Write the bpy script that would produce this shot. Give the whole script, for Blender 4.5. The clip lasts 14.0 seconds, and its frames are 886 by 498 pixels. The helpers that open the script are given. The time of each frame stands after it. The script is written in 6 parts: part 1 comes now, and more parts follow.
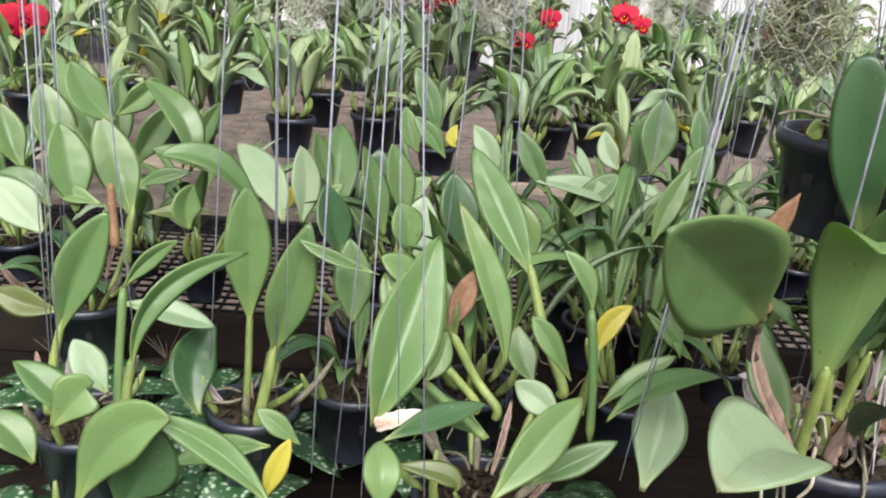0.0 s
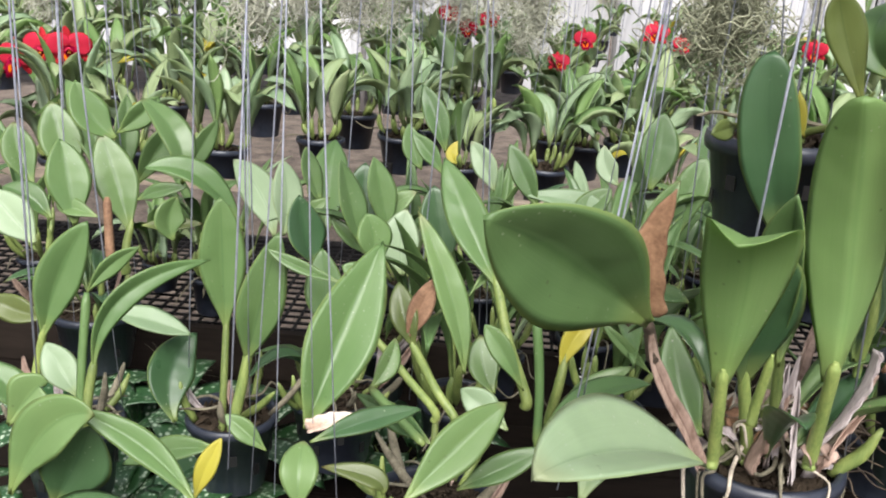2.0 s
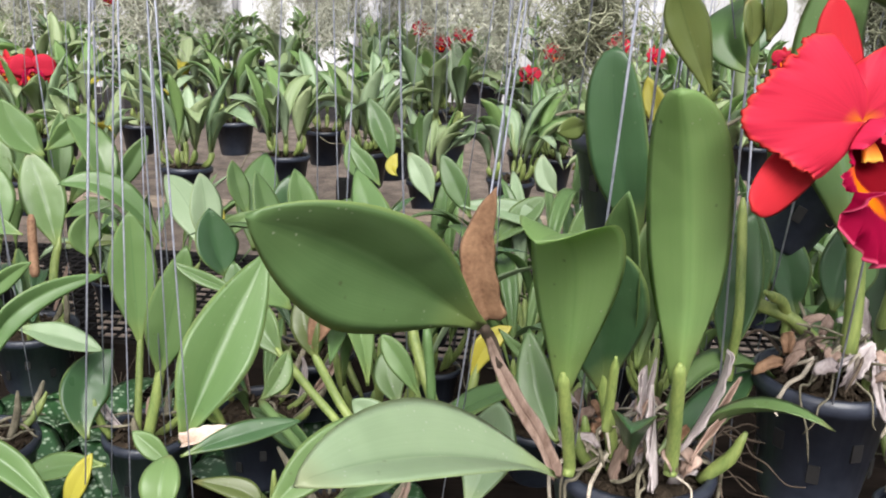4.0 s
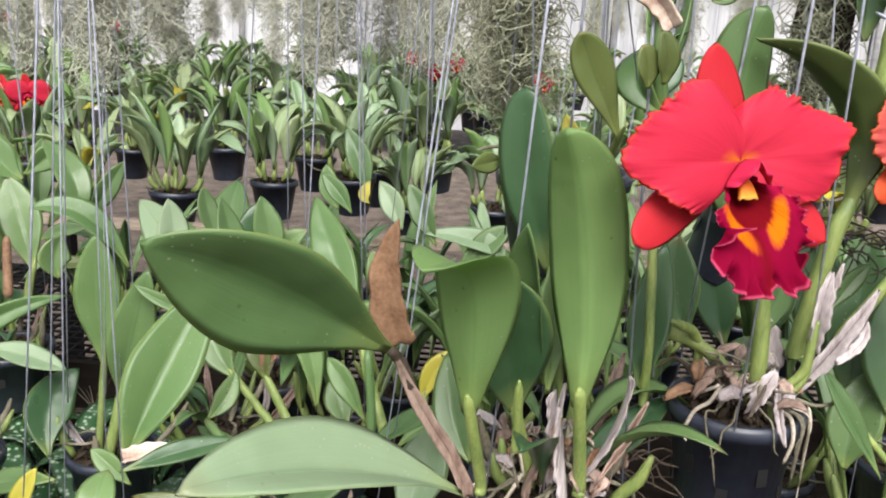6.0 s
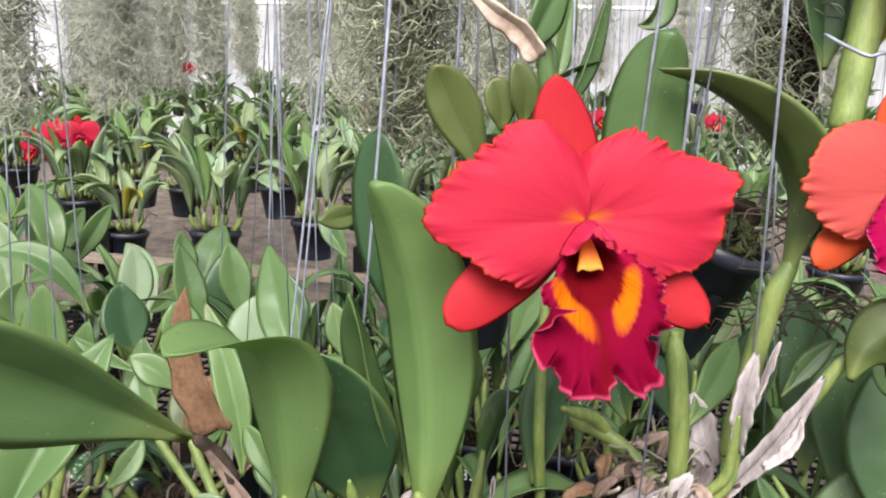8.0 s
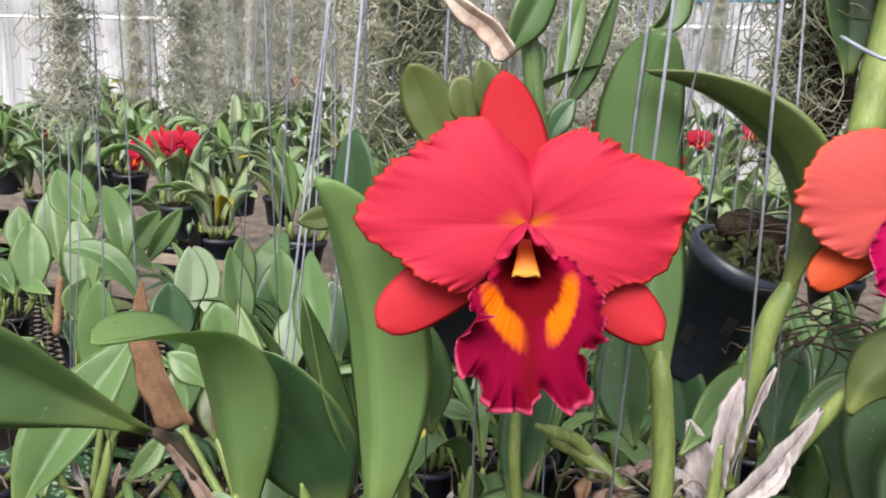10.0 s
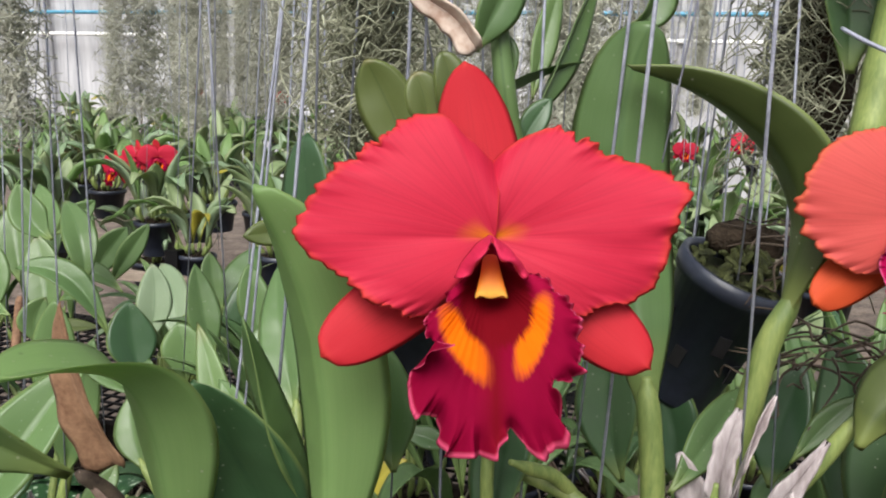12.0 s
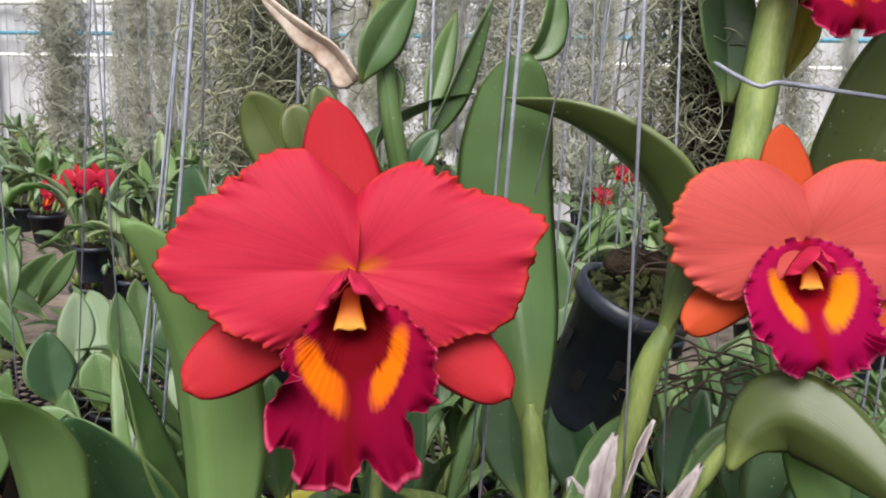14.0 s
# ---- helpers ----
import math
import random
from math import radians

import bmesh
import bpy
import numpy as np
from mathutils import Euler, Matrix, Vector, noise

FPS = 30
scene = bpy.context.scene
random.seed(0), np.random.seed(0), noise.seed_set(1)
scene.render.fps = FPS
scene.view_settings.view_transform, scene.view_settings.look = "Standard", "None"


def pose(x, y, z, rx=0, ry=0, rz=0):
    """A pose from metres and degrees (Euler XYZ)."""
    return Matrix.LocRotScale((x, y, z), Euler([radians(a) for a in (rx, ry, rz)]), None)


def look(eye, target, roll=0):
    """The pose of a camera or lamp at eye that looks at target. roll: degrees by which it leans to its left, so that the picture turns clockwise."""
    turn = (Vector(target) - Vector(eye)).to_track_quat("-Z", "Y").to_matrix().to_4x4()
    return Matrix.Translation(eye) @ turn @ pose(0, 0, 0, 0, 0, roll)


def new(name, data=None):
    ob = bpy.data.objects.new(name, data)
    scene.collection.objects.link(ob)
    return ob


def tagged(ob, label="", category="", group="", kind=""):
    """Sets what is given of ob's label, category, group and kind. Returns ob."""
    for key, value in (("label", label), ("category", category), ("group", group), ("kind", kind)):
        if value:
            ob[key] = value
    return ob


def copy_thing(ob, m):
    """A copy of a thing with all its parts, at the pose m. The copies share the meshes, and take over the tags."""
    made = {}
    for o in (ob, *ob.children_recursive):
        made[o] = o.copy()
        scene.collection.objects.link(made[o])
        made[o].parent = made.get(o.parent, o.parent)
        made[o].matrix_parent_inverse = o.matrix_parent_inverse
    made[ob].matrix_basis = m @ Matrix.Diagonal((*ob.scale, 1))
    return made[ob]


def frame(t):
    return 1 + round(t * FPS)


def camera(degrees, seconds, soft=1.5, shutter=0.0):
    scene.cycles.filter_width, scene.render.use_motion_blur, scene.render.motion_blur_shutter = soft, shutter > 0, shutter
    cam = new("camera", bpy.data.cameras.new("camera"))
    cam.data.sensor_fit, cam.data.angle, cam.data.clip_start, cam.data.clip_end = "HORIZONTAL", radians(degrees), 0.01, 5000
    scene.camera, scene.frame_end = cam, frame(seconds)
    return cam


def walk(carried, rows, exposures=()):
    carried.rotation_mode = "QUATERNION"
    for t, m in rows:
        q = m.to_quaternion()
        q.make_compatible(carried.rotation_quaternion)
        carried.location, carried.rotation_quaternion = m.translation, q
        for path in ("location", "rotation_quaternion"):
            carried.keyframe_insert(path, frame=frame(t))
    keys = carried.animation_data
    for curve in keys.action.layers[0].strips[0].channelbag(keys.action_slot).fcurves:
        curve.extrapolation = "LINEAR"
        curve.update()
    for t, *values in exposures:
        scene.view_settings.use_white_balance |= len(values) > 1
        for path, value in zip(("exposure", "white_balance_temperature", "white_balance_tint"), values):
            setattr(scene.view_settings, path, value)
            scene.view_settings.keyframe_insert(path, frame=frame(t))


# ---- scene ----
cam = camera(54.7, 14.0, 2.0)
PATH = [
    (0, (0.0458, 0.0610, 1.3926), (0.1053, 1.9448, 0.7234), 4.61),
    (0.5, (0.0729, 0.0550, 1.3920), (0.0689, 1.9451, 0.7381), 3.89),
    (1, (0.1052, 0.0580, 1.3898), (0.0435, 1.9529, 0.7530), 3.47),
    (1.5, (0.1316, 0.0520, 1.3871), (0.0416, 1.9500, 0.7629), 3.45),
    (2, (0.1558, 0.0530, 1.3852), (0.0495, 1.9513, 0.7645), 3.24),
    (2.5, (0.1722, 0.0580, 1.3816), (0.0534, 1.9571, 0.7659), 3.23),
    (3, (0.1981, 0.0570, 1.3839), (0.0706, 1.9579, 0.7755), 2.53),
    (3.5, (0.2275, 0.0660, 1.3804), (0.1001, 1.9704, 0.7829), 2.12),
    (3.7, (0.2408, 0.0710, 1.3776), (0.1159, 1.9776, 0.7866), 2.01),
    (5.8, (0.3171, 0.0430, 1.3893), (0.1619, 1.9646, 0.8568), 2.76),
    (6, (0.3191, 0.0470, 1.3894), (0.1721, 1.9715, 0.8655), 2.66),
    (6.5, (0.3451, 0.0790, 1.3897), (0.1853, 2.0055, 0.8770), 3.04),
    (7, (0.3892, 0.1130, 1.3916), (0.1510, 2.0372, 0.9009), 3.10),
    (7.5, (0.4314, 0.1450, 1.3902), (0.1119, 2.0636, 0.9247), 2.35),
    (8, (0.4574, 0.1550, 1.3915), (0.0704, 2.0641, 0.9380), 1.51),
    (8.2, (0.4654, 0.1580, 1.3922), (0.0550, 2.0631, 0.9427), 1.50),
    (10.3, (0.5297, 0.2010, 1.3798), (-0.1222, 2.0471, 0.9714), 2.09),
    (10.5, (0.5279, 0.2120, 1.3776), (-0.1161, 2.0639, 0.9830), 1.89),
    (11, (0.5261, 0.2270, 1.3754), (-0.0933, 2.0908, 0.9980), 1.71),
    (11.5, (0.5253, 0.2340, 1.3734), (-0.0928, 2.0977, 0.9931), 1.81),
    (12, (0.5242, 0.2350, 1.3743), (-0.0939, 2.0983, 0.9919), 1.81),
    (12.5, (0.5262, 0.2370, 1.3744), (-0.0930, 2.1005, 0.9951), 1.81),
    (13, (0.5300, 0.2360, 1.3768), (-0.0844, 2.1038, 1.0109), 1.81),
    (13.5, (0.5408, 0.2370, 1.3797), (-0.0466, 2.1175, 1.0352), 1.82),
    (14, (0.5588, 0.2420, 1.3803), (0.0308, 2.1424, 1.0491), 1.87),
]
walk(cam, [(t, look(eye, target, roll)) for t, eye, target, roll in PATH], [(0, 0.60), (6, 0.54), (8, 0.54), (10.5, 0.36), (14, 0.12)])

SKY, SUN = 0.125, 3.9

# ---- light ----
world = bpy.data.worlds.new("world")
scene.world = world
world.use_nodes = True
wn, wl = world.node_tree.nodes, world.node_tree.links
sky = wn.new("ShaderNodeTexSky")
sky.sky_type, sky.sun_disc = "NISHITA", False
sky.sun_elevation, sky.sun_rotation = radians(49), radians(190)
sky.air_density, sky.dust_density = 1.0, 4.0
pale = wn.new("ShaderNodeHueSaturation")
pale.inputs["Saturation"].default_value = 0.45
wl.new(sky.outputs["Color"], pale.inputs["Color"])
wl.new(pale.outputs["Color"], wn["Background"].inputs["Color"])
wn["Background"].inputs["Strength"].default_value = SKY
sun = new("sun", bpy.data.lights.new("sun", "SUN"))
sun.data.energy, sun.data.angle, sun.data.color = SUN, radians(40), (1.0, 0.98, 0.95)
sun.matrix_world = look((1.0, -2.9, 5.4), (0.3, 0.9, 1.0))


# ---- materials ----
def material(name, rough=0.5, metal=0.0, coat=0.0):
    m = bpy.data.materials.new(name)
    m.use_nodes = True
    p = m.node_tree.nodes["Principled BSDF"]
    p.inputs["Roughness"].default_value = rough
    p.inputs["Metallic"].default_value = metal
    p.inputs["Coat Weight"].default_value = coat
    return m, m.node_tree.nodes, m.node_tree.links, p


def node(nodes, kind, **sockets):
    n = nodes.new(kind)
    for key, value in sockets.items():
        n.inputs[key.replace("_", " ")].default_value = value
    return n


def ramp(nodes, *stops):
    n = nodes.new("ShaderNodeValToRGB")
    while len(n.color_ramp.elements) < len(stops):
        n.color_ramp.elements.new(0.5)
    for e, (at, colour) in zip(n.color_ramp.elements, stops):
        e.position, e.color = at, (*colour, 1)
    return n


def math_node(nodes, links, op, a, b=None):
    n = nodes.new("ShaderNodeMath")
    n.operation = op
    for i, v in enumerate((a, b)):
        if v is None:
            continue
        if isinstance(v, (int, float)):
            n.inputs[i].default_value = v
        else:
            links.new(v, n.inputs[i])
    return n.outputs[0]


def mix(nodes, links, fac, a, b, kind="MIX"):
    n = nodes.new("ShaderNodeMix")
    n.data_type, n.blend_type = "RGBA", kind
    for socket, v in ((n.inputs[0], fac), (n.inputs[6], a), (n.inputs[7], b)):
        if isinstance(v, (int, float)):
            socket.default_value = v
        elif isinstance(v, tuple):
            socket.default_value = (*v, 1)
        else:
            links.new(v, socket)
    return n.outputs[2]


def bump(nodes, links, p, height, strength, distance=0.002):
    n = node(nodes, "ShaderNodeBump", Strength=strength, Distance=distance)
    links.new(height, n.inputs["Height"])
    links.new(n.outputs["Normal"], p.inputs["Normal"])
    return n


def leaf_material(name, dark, light, rough=0.36, thin=0.22):
    """Waxy leaf: two greens mixed by leaf and by patch, a darker midrib, a pale margin, fine long veins, dust specks.
    """
    m, n, l, p = material(name, rough)
    info, uv, obj = n.new("ShaderNodeObjectInfo"), n.new("ShaderNodeUVMap"), n.new("ShaderNodeTexCoord")
    sep = n.new("ShaderNodeSeparateXYZ")
    l.new(uv.outputs["UV"], sep.inputs[0])
    patch = node(n, "ShaderNodeTexNoise", Scale=14.0, Detail=3.0)
    l.new(obj.outputs["Object"], patch.inputs["Vector"])
    fac = math_node(n, l, "ADD", math_node(n, l, "MULTIPLY", info.outputs["Random"], 0.55),
                    math_node(n, l, "MULTIPLY", patch.outputs["Fac"], 0.45))
    base = ramp(n, (0.15, dark), (0.85, light))
    l.new(fac, base.inputs["Fac"])
    across = math_node(n, l, "ABSOLUTE", math_node(n, l, "SUBTRACT", sep.outputs["Y"], 0.5))
    rib = ramp(n, (0.0, (1, 1, 1)), (0.035, (0, 0, 0)))
    l.new(across, rib.inputs["Fac"])
    rim = ramp(n, (0.455, (0, 0, 0)), (0.495, (1, 1, 1)))
    l.new(across, rim.inputs["Fac"])
    foot = ramp(n, (0.0, (1, 1, 1)), (0.2, (0, 0, 0)))
    l.new(sep.outputs["X"], foot.inputs["Fac"])
    pale_green = tuple(min(1, c * 1.35 + 0.02) for c in light)
    colour = mix(n, l, math_node(n, l, "MULTIPLY", rib.outputs["Color"], 0.6), base.outputs["Color"], dark)
    colour = mix(n, l, math_node(n, l, "MULTIPLY", rim.outputs["Color"], 0.45), colour, (0.34, 0.42, 0.12))
    colour = mix(n, l, math_node(n, l, "MULTIPLY", foot.outputs["Color"], 0.55), colour, (0.36, 0.42, 0.12))
    stretch = node(n, "ShaderNodeMapping", Scale=(2.0, 60.0, 1.0))
    l.new(uv.outputs["UV"], stretch.inputs["Vector"])
    veins = node(n, "ShaderNodeTexNoise", Scale=1.0, Detail=2.0)
    l.new(stretch.outputs[0], veins.inputs["Vector"])
    colour = mix(n, l, 0.16, colour, mix(n, l, veins.outputs["Fac"], dark, pale_green))
    specks = node(n, "ShaderNodeTexVoronoi", Scale=170.0, Randomness=1.0)
    l.new(obj.outputs["Object"], specks.inputs["Vector"])
    dots = ramp(n, (0.06, (1, 1, 1)), (0.15, (0, 0, 0)))
    l.new(specks.outputs["Distance"], dots.inputs["Fac"])
    where = ramp(n, (0.50, (0, 0, 0)), (0.64, (1, 1, 1)))
    l.new(patch.outputs["Fac"], where.inputs["Fac"])
    dust = math_node(n, l, "MULTIPLY", dots.outputs["Color"], where.outputs["Color"])
    colour = mix(n, l, math_node(n, l, "MULTIPLY", dust, 0.6), colour, (0.5, 0.5, 0.42))
    pits = node(n, "ShaderNodeTexVoronoi", Scale=75.0, Randomness=1.0)
    l.new(obj.outputs["Object"], pits.inputs["Vector"])
    scar = ramp(n, (0.05, (1, 1, 1)), (0.11, (0, 0, 0)))
    l.new(pits.outputs["Distance"], scar.inputs["Fac"])
    few = ramp(n, (0.53, (0, 0, 0)), (0.60, (1, 1, 1)))
    spread = node(n, "ShaderNodeTexNoise", Scale=23.0, Detail=2.0)
    l.new(obj.outputs["Object"], spread.inputs["Vector"])
    l.new(spread.outputs["Fac"], few.inputs["Fac"])
    colour = mix(n, l, math_node(n, l, "MULTIPLY", math_node(n, l, "MULTIPLY", scar.outputs["Color"], few.outputs["Color"]), 0.55), colour, (0.045, 0.050, 0.018))
    old = ramp(n, (0.62, (0, 0, 0)), (0.66, (1, 1, 1)))
    l.new(info.outputs["Random"], old.inputs["Fac"])
    end = ramp(n, (0.90, (0, 0, 0)), (0.99, (1, 1, 1)))
    l.new(math_node(n, l, "ADD", sep.outputs["X"], math_node(n, l, "MULTIPLY", math_node(n, l, "SUBTRACT", patch.outputs["Fac"], 0.5), 0.2)), end.inputs["Fac"])
    colour = mix(n, l, math_node(n, l, "MULTIPLY", math_node(n, l, "MULTIPLY", old.outputs["Color"], end.outputs["Color"]), 0.35), colour, (0.24, 0.16, 0.06))
    l.new(colour, p.inputs["Base Color"])
    grain = node(n, "ShaderNodeTexNoise", Scale=420.0, Detail=2.0)
    l.new(obj.outputs["Object"], grain.inputs["Vector"])
    l.new(math_node(n, l, "ADD", math_node(n, l, "MULTIPLY", patch.outputs["Fac"], 0.25), rough - 0.12), p.inputs["Roughness"])
    height = math_node(n, l, "ADD", math_node(n, l, "MULTIPLY", veins.outputs["Fac"], 0.7), math_node(n, l, "MULTIPLY", grain.outputs["Fac"], 0.3))
    first = bump(n, l, p, height, 0.11, 0.0012)
    swell = node(n, "ShaderNodeTexNoise", Scale=38.0, Detail=1.0)
    l.new(obj.outputs["Object"], swell.inputs["Vector"])
    soft = node(n, "ShaderNodeBump", Strength=0.5, Distance=0.004)
    l.new(swell.outputs["Fac"], soft.inputs["Height"])
    l.new(soft.outputs["Normal"], first.inputs["Normal"])
    glow = n.new("ShaderNodeBsdfTranslucent")
    l.new(mix(n, l, 1.0, colour, (0.95, 1.0, 0.62), "MULTIPLY"), glow.inputs["Color"])
    both = n.new("ShaderNodeMixShader")
    both.inputs[0].default_value = thin
    l.new(p.outputs[0], both.inputs[1])
    l.new(glow.outputs[0], both.inputs[2])
    l.new(both.outputs[0], n["Material Output"].inputs["Surface"])
    return m


def rough_material(name, dark, light, scale=30.0, rough=0.7, relief=0.5, depth=0.002, metal=0.0, stretch=(1, 1, 1), shine=0.5):
    """Two tones broken up at two scales, with relief."""
    m, n, l, p = material(name, rough, metal)
    p.inputs["Specular IOR Level"].default_value = shine
    co = n.new("ShaderNodeTexCoord")
    mp = node(n, "ShaderNodeMapping", Scale=stretch)
    l.new(co.outputs["Object"], mp.inputs["Vector"])
    big = node(n, "ShaderNodeTexNoise", Scale=scale, Detail=5.0, Roughness=0.65)
    fine = node(n, "ShaderNodeTexNoise", Scale=scale * 9, Detail=3.0)
    for t in (big, fine):
        l.new(mp.outputs[0], t.inputs["Vector"])
    fac = math_node(n, l, "ADD", math_node(n, l, "MULTIPLY", big.outputs["Fac"], 0.7), math_node(n, l, "MULTIPLY", fine.outputs["Fac"], 0.3))
    tone = ramp(n, (0.35, dark), (0.65, light))
    l.new(fac, tone.inputs["Fac"])
    info = n.new("ShaderNodeObjectInfo")
    shift = math_node(n, l, "ADD", math_node(n, l, "MULTIPLY", info.outputs["Random"], 0.4), 0.8)
    hs = n.new("ShaderNodeHueSaturation")
    l.new(tone.outputs["Color"], hs.inputs["Color"])
    l.new(shift, hs.inputs["Value"])
    l.new(hs.outputs["Color"], p.inputs["Base Color"])
    bump(n, l, p, fac, relief, depth)
    return m


leaf_mid = leaf_material("leaf_mid", (0.054, 0.116, 0.038), (0.138, 0.220, 0.078))
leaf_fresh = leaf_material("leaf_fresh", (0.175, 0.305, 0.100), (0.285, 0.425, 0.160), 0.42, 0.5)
# paler green for the far rows, distance haze put into its colour
leaf_hazed = leaf_material("leaf_hazed", (0.200, 0.280, 0.125), (0.350, 0.420, 0.230), 0.5, 0.3)
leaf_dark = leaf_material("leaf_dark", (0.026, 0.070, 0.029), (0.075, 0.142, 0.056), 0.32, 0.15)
leaf_light = leaf_material("leaf_light", (0.082, 0.166, 0.055), (0.185, 0.284, 0.104), 0.36, 0.28)
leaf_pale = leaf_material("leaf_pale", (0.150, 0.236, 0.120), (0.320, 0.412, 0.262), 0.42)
leaf_olive = leaf_material("leaf_olive", (0.042, 0.066, 0.016), (0.105, 0.132, 0.036), 0.38, 0.15)
leaf_yellow = leaf_material("leaf_yellow", (0.350, 0.330, 0.040), (0.520, 0.450, 0.060), 0.45, 0.3)
bulb_mat = rough_material("pseudobulb_green", (0.095, 0.150, 0.038), (0.250, 0.300, 0.090), 40, 0.5, 0.35, 0.001, stretch=(2, 2, 0.4))
dry_mat = rough_material("dry_brown", (0.100, 0.045, 0.022), (0.330, 0.190, 0.110), 40, 0.8, 0.6, 0.0015)
dry_pale = rough_material("dry_tan", (0.300, 0.180, 0.130), (0.640, 0.560, 0.480), 30, 0.75, 0.5, 0.001)
sheath_mat = rough_material("papery_sheath", (0.200, 0.160, 0.158), (0.540, 0.485, 0.485), 45, 0.8, 0.7, 0.0012, stretch=(1, 1, 0.3))
root_mat = rough_material("root", (0.055, 0.048, 0.030), (0.240, 0.215, 0.155), 60, 0.85, 0.6, 0.001)
twig_mat = rough_material("dead_root", (0.030, 0.020, 0.014), (0.110, 0.080, 0.055), 60, 0.85, 0.6, 0.001)
pot_mat = rough_material("black_plastic", (0.011, 0.014, 0.024), (0.032, 0.038, 0.056), 18, 0.38, 0.15, 0.0006)
bark_mat = rough_material("bark_mix", (0.012, 0.009, 0.007), (0.070, 0.052, 0.036), 70, 0.95, 1.0, 0.006, shine=0.1)
moss_green = rough_material("cushion_moss", (0.014, 0.018, 0.006), (0.085, 0.098, 0.026), 120, 0.95, 1.0, 0.004)
# haze put into the paler moss colour, shade between strands into the near one
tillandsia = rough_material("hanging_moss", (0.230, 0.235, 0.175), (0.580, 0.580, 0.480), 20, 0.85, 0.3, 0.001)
shaded_near_moss = rough_material("shaded_strand_moss", (0.110, 0.115, 0.070), (0.370, 0.380, 0.270), 25, 0.85, 0.3, 0.001)
wire_mat = rough_material("galvanised_wire", (0.230, 0.240, 0.300), (0.430, 0.450, 0.540), 90, 0.45, 0.3, 0.0004, 0.4)
soil_mat = rough_material("packed_soil", (0.040, 0.030, 0.024), (0.205, 0.160, 0.130), 7.0, 0.95, 0.9, 0.02)
pale_root = rough_material("bleached_root", (0.200, 0.165, 0.120), (0.560, 0.500, 0.420), 60, 0.8, 0.6, 0.001)
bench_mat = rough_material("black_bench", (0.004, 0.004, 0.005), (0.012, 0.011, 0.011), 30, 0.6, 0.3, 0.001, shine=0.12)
timber_mat = rough_material("weathered_timber", (0.100, 0.076, 0.055), (0.310, 0.250, 0.195), 16, 0.8, 0.5, 0.002, stretch=(0.2, 1, 1))
sheet_mat = rough_material("white_plastic_sheet", (0.400, 0.405, 0.430), (0.700, 0.700, 0.720), 1.2, 0.5, 0.2, 0.01, stretch=(3, 1, 0.3))
blue_mat = rough_material("blue_pipe", (0.060, 0.230, 0.360), (0.120, 0.360, 0.500), 12, 0.45, 0.1, 0.001)
white_mat = rough_material("white_paint", (0.700, 0.700, 0.690), (0.820, 0.820, 0.810), 40, 0.6, 0.1, 0.0005)
dry_pink = rough_material("dry_pink_brown", (0.120, 0.072, 0.052), (0.400, 0.290, 0.240), 35, 0.8, 0.6, 0.0012, stretch=(1, 1, 0.4))


def speckled_material():
    """Glossy dark leaf netted and splashed with white."""
    m, n, l, p = material("speckled_leaf", 0.35)
    co = n.new("ShaderNodeTexCoord")
    cells = node(n, "ShaderNodeTexVoronoi", Scale=120.0, Randomness=1.0)
    blots = node(n, "ShaderNodeTexNoise", Scale=28.0, Detail=4.0)
    for t in (cells, blots):
        l.new(co.outputs["Object"], t.inputs["Vector"])
    fac = math_node(n, l, "ADD", math_node(n, l, "MULTIPLY", cells.outputs["Distance"], 0.9), math_node(n, l, "MULTIPLY", blots.outputs["Fac"], 0.6))
    tone = ramp(n, (0.44, (0.34, 0.42, 0.31)), (0.66, (0.024, 0.070, 0.024)))
    l.new(fac, tone.inputs["Fac"])
    l.new(tone.outputs["Color"], p.inputs["Base Color"])
    bump(n, l, p, blots.outputs["Fac"], 0.3, 0.002)
    return m


speckled = speckled_material()
# dark timber, blackened further for the shade in gaps between plants
plank_mat = rough_material("shaded_dark_plank", (0.007, 0.005, 0.004), (0.026, 0.019, 0.015), 14, 0.7, 0.5, 0.002, stretch=(0.15, 1, 1), shine=0.12)
post_mat = rough_material("grey_post", (0.260, 0.260, 0.270), (0.420, 0.420, 0.430), 15, 0.6, 0.2, 0.001)


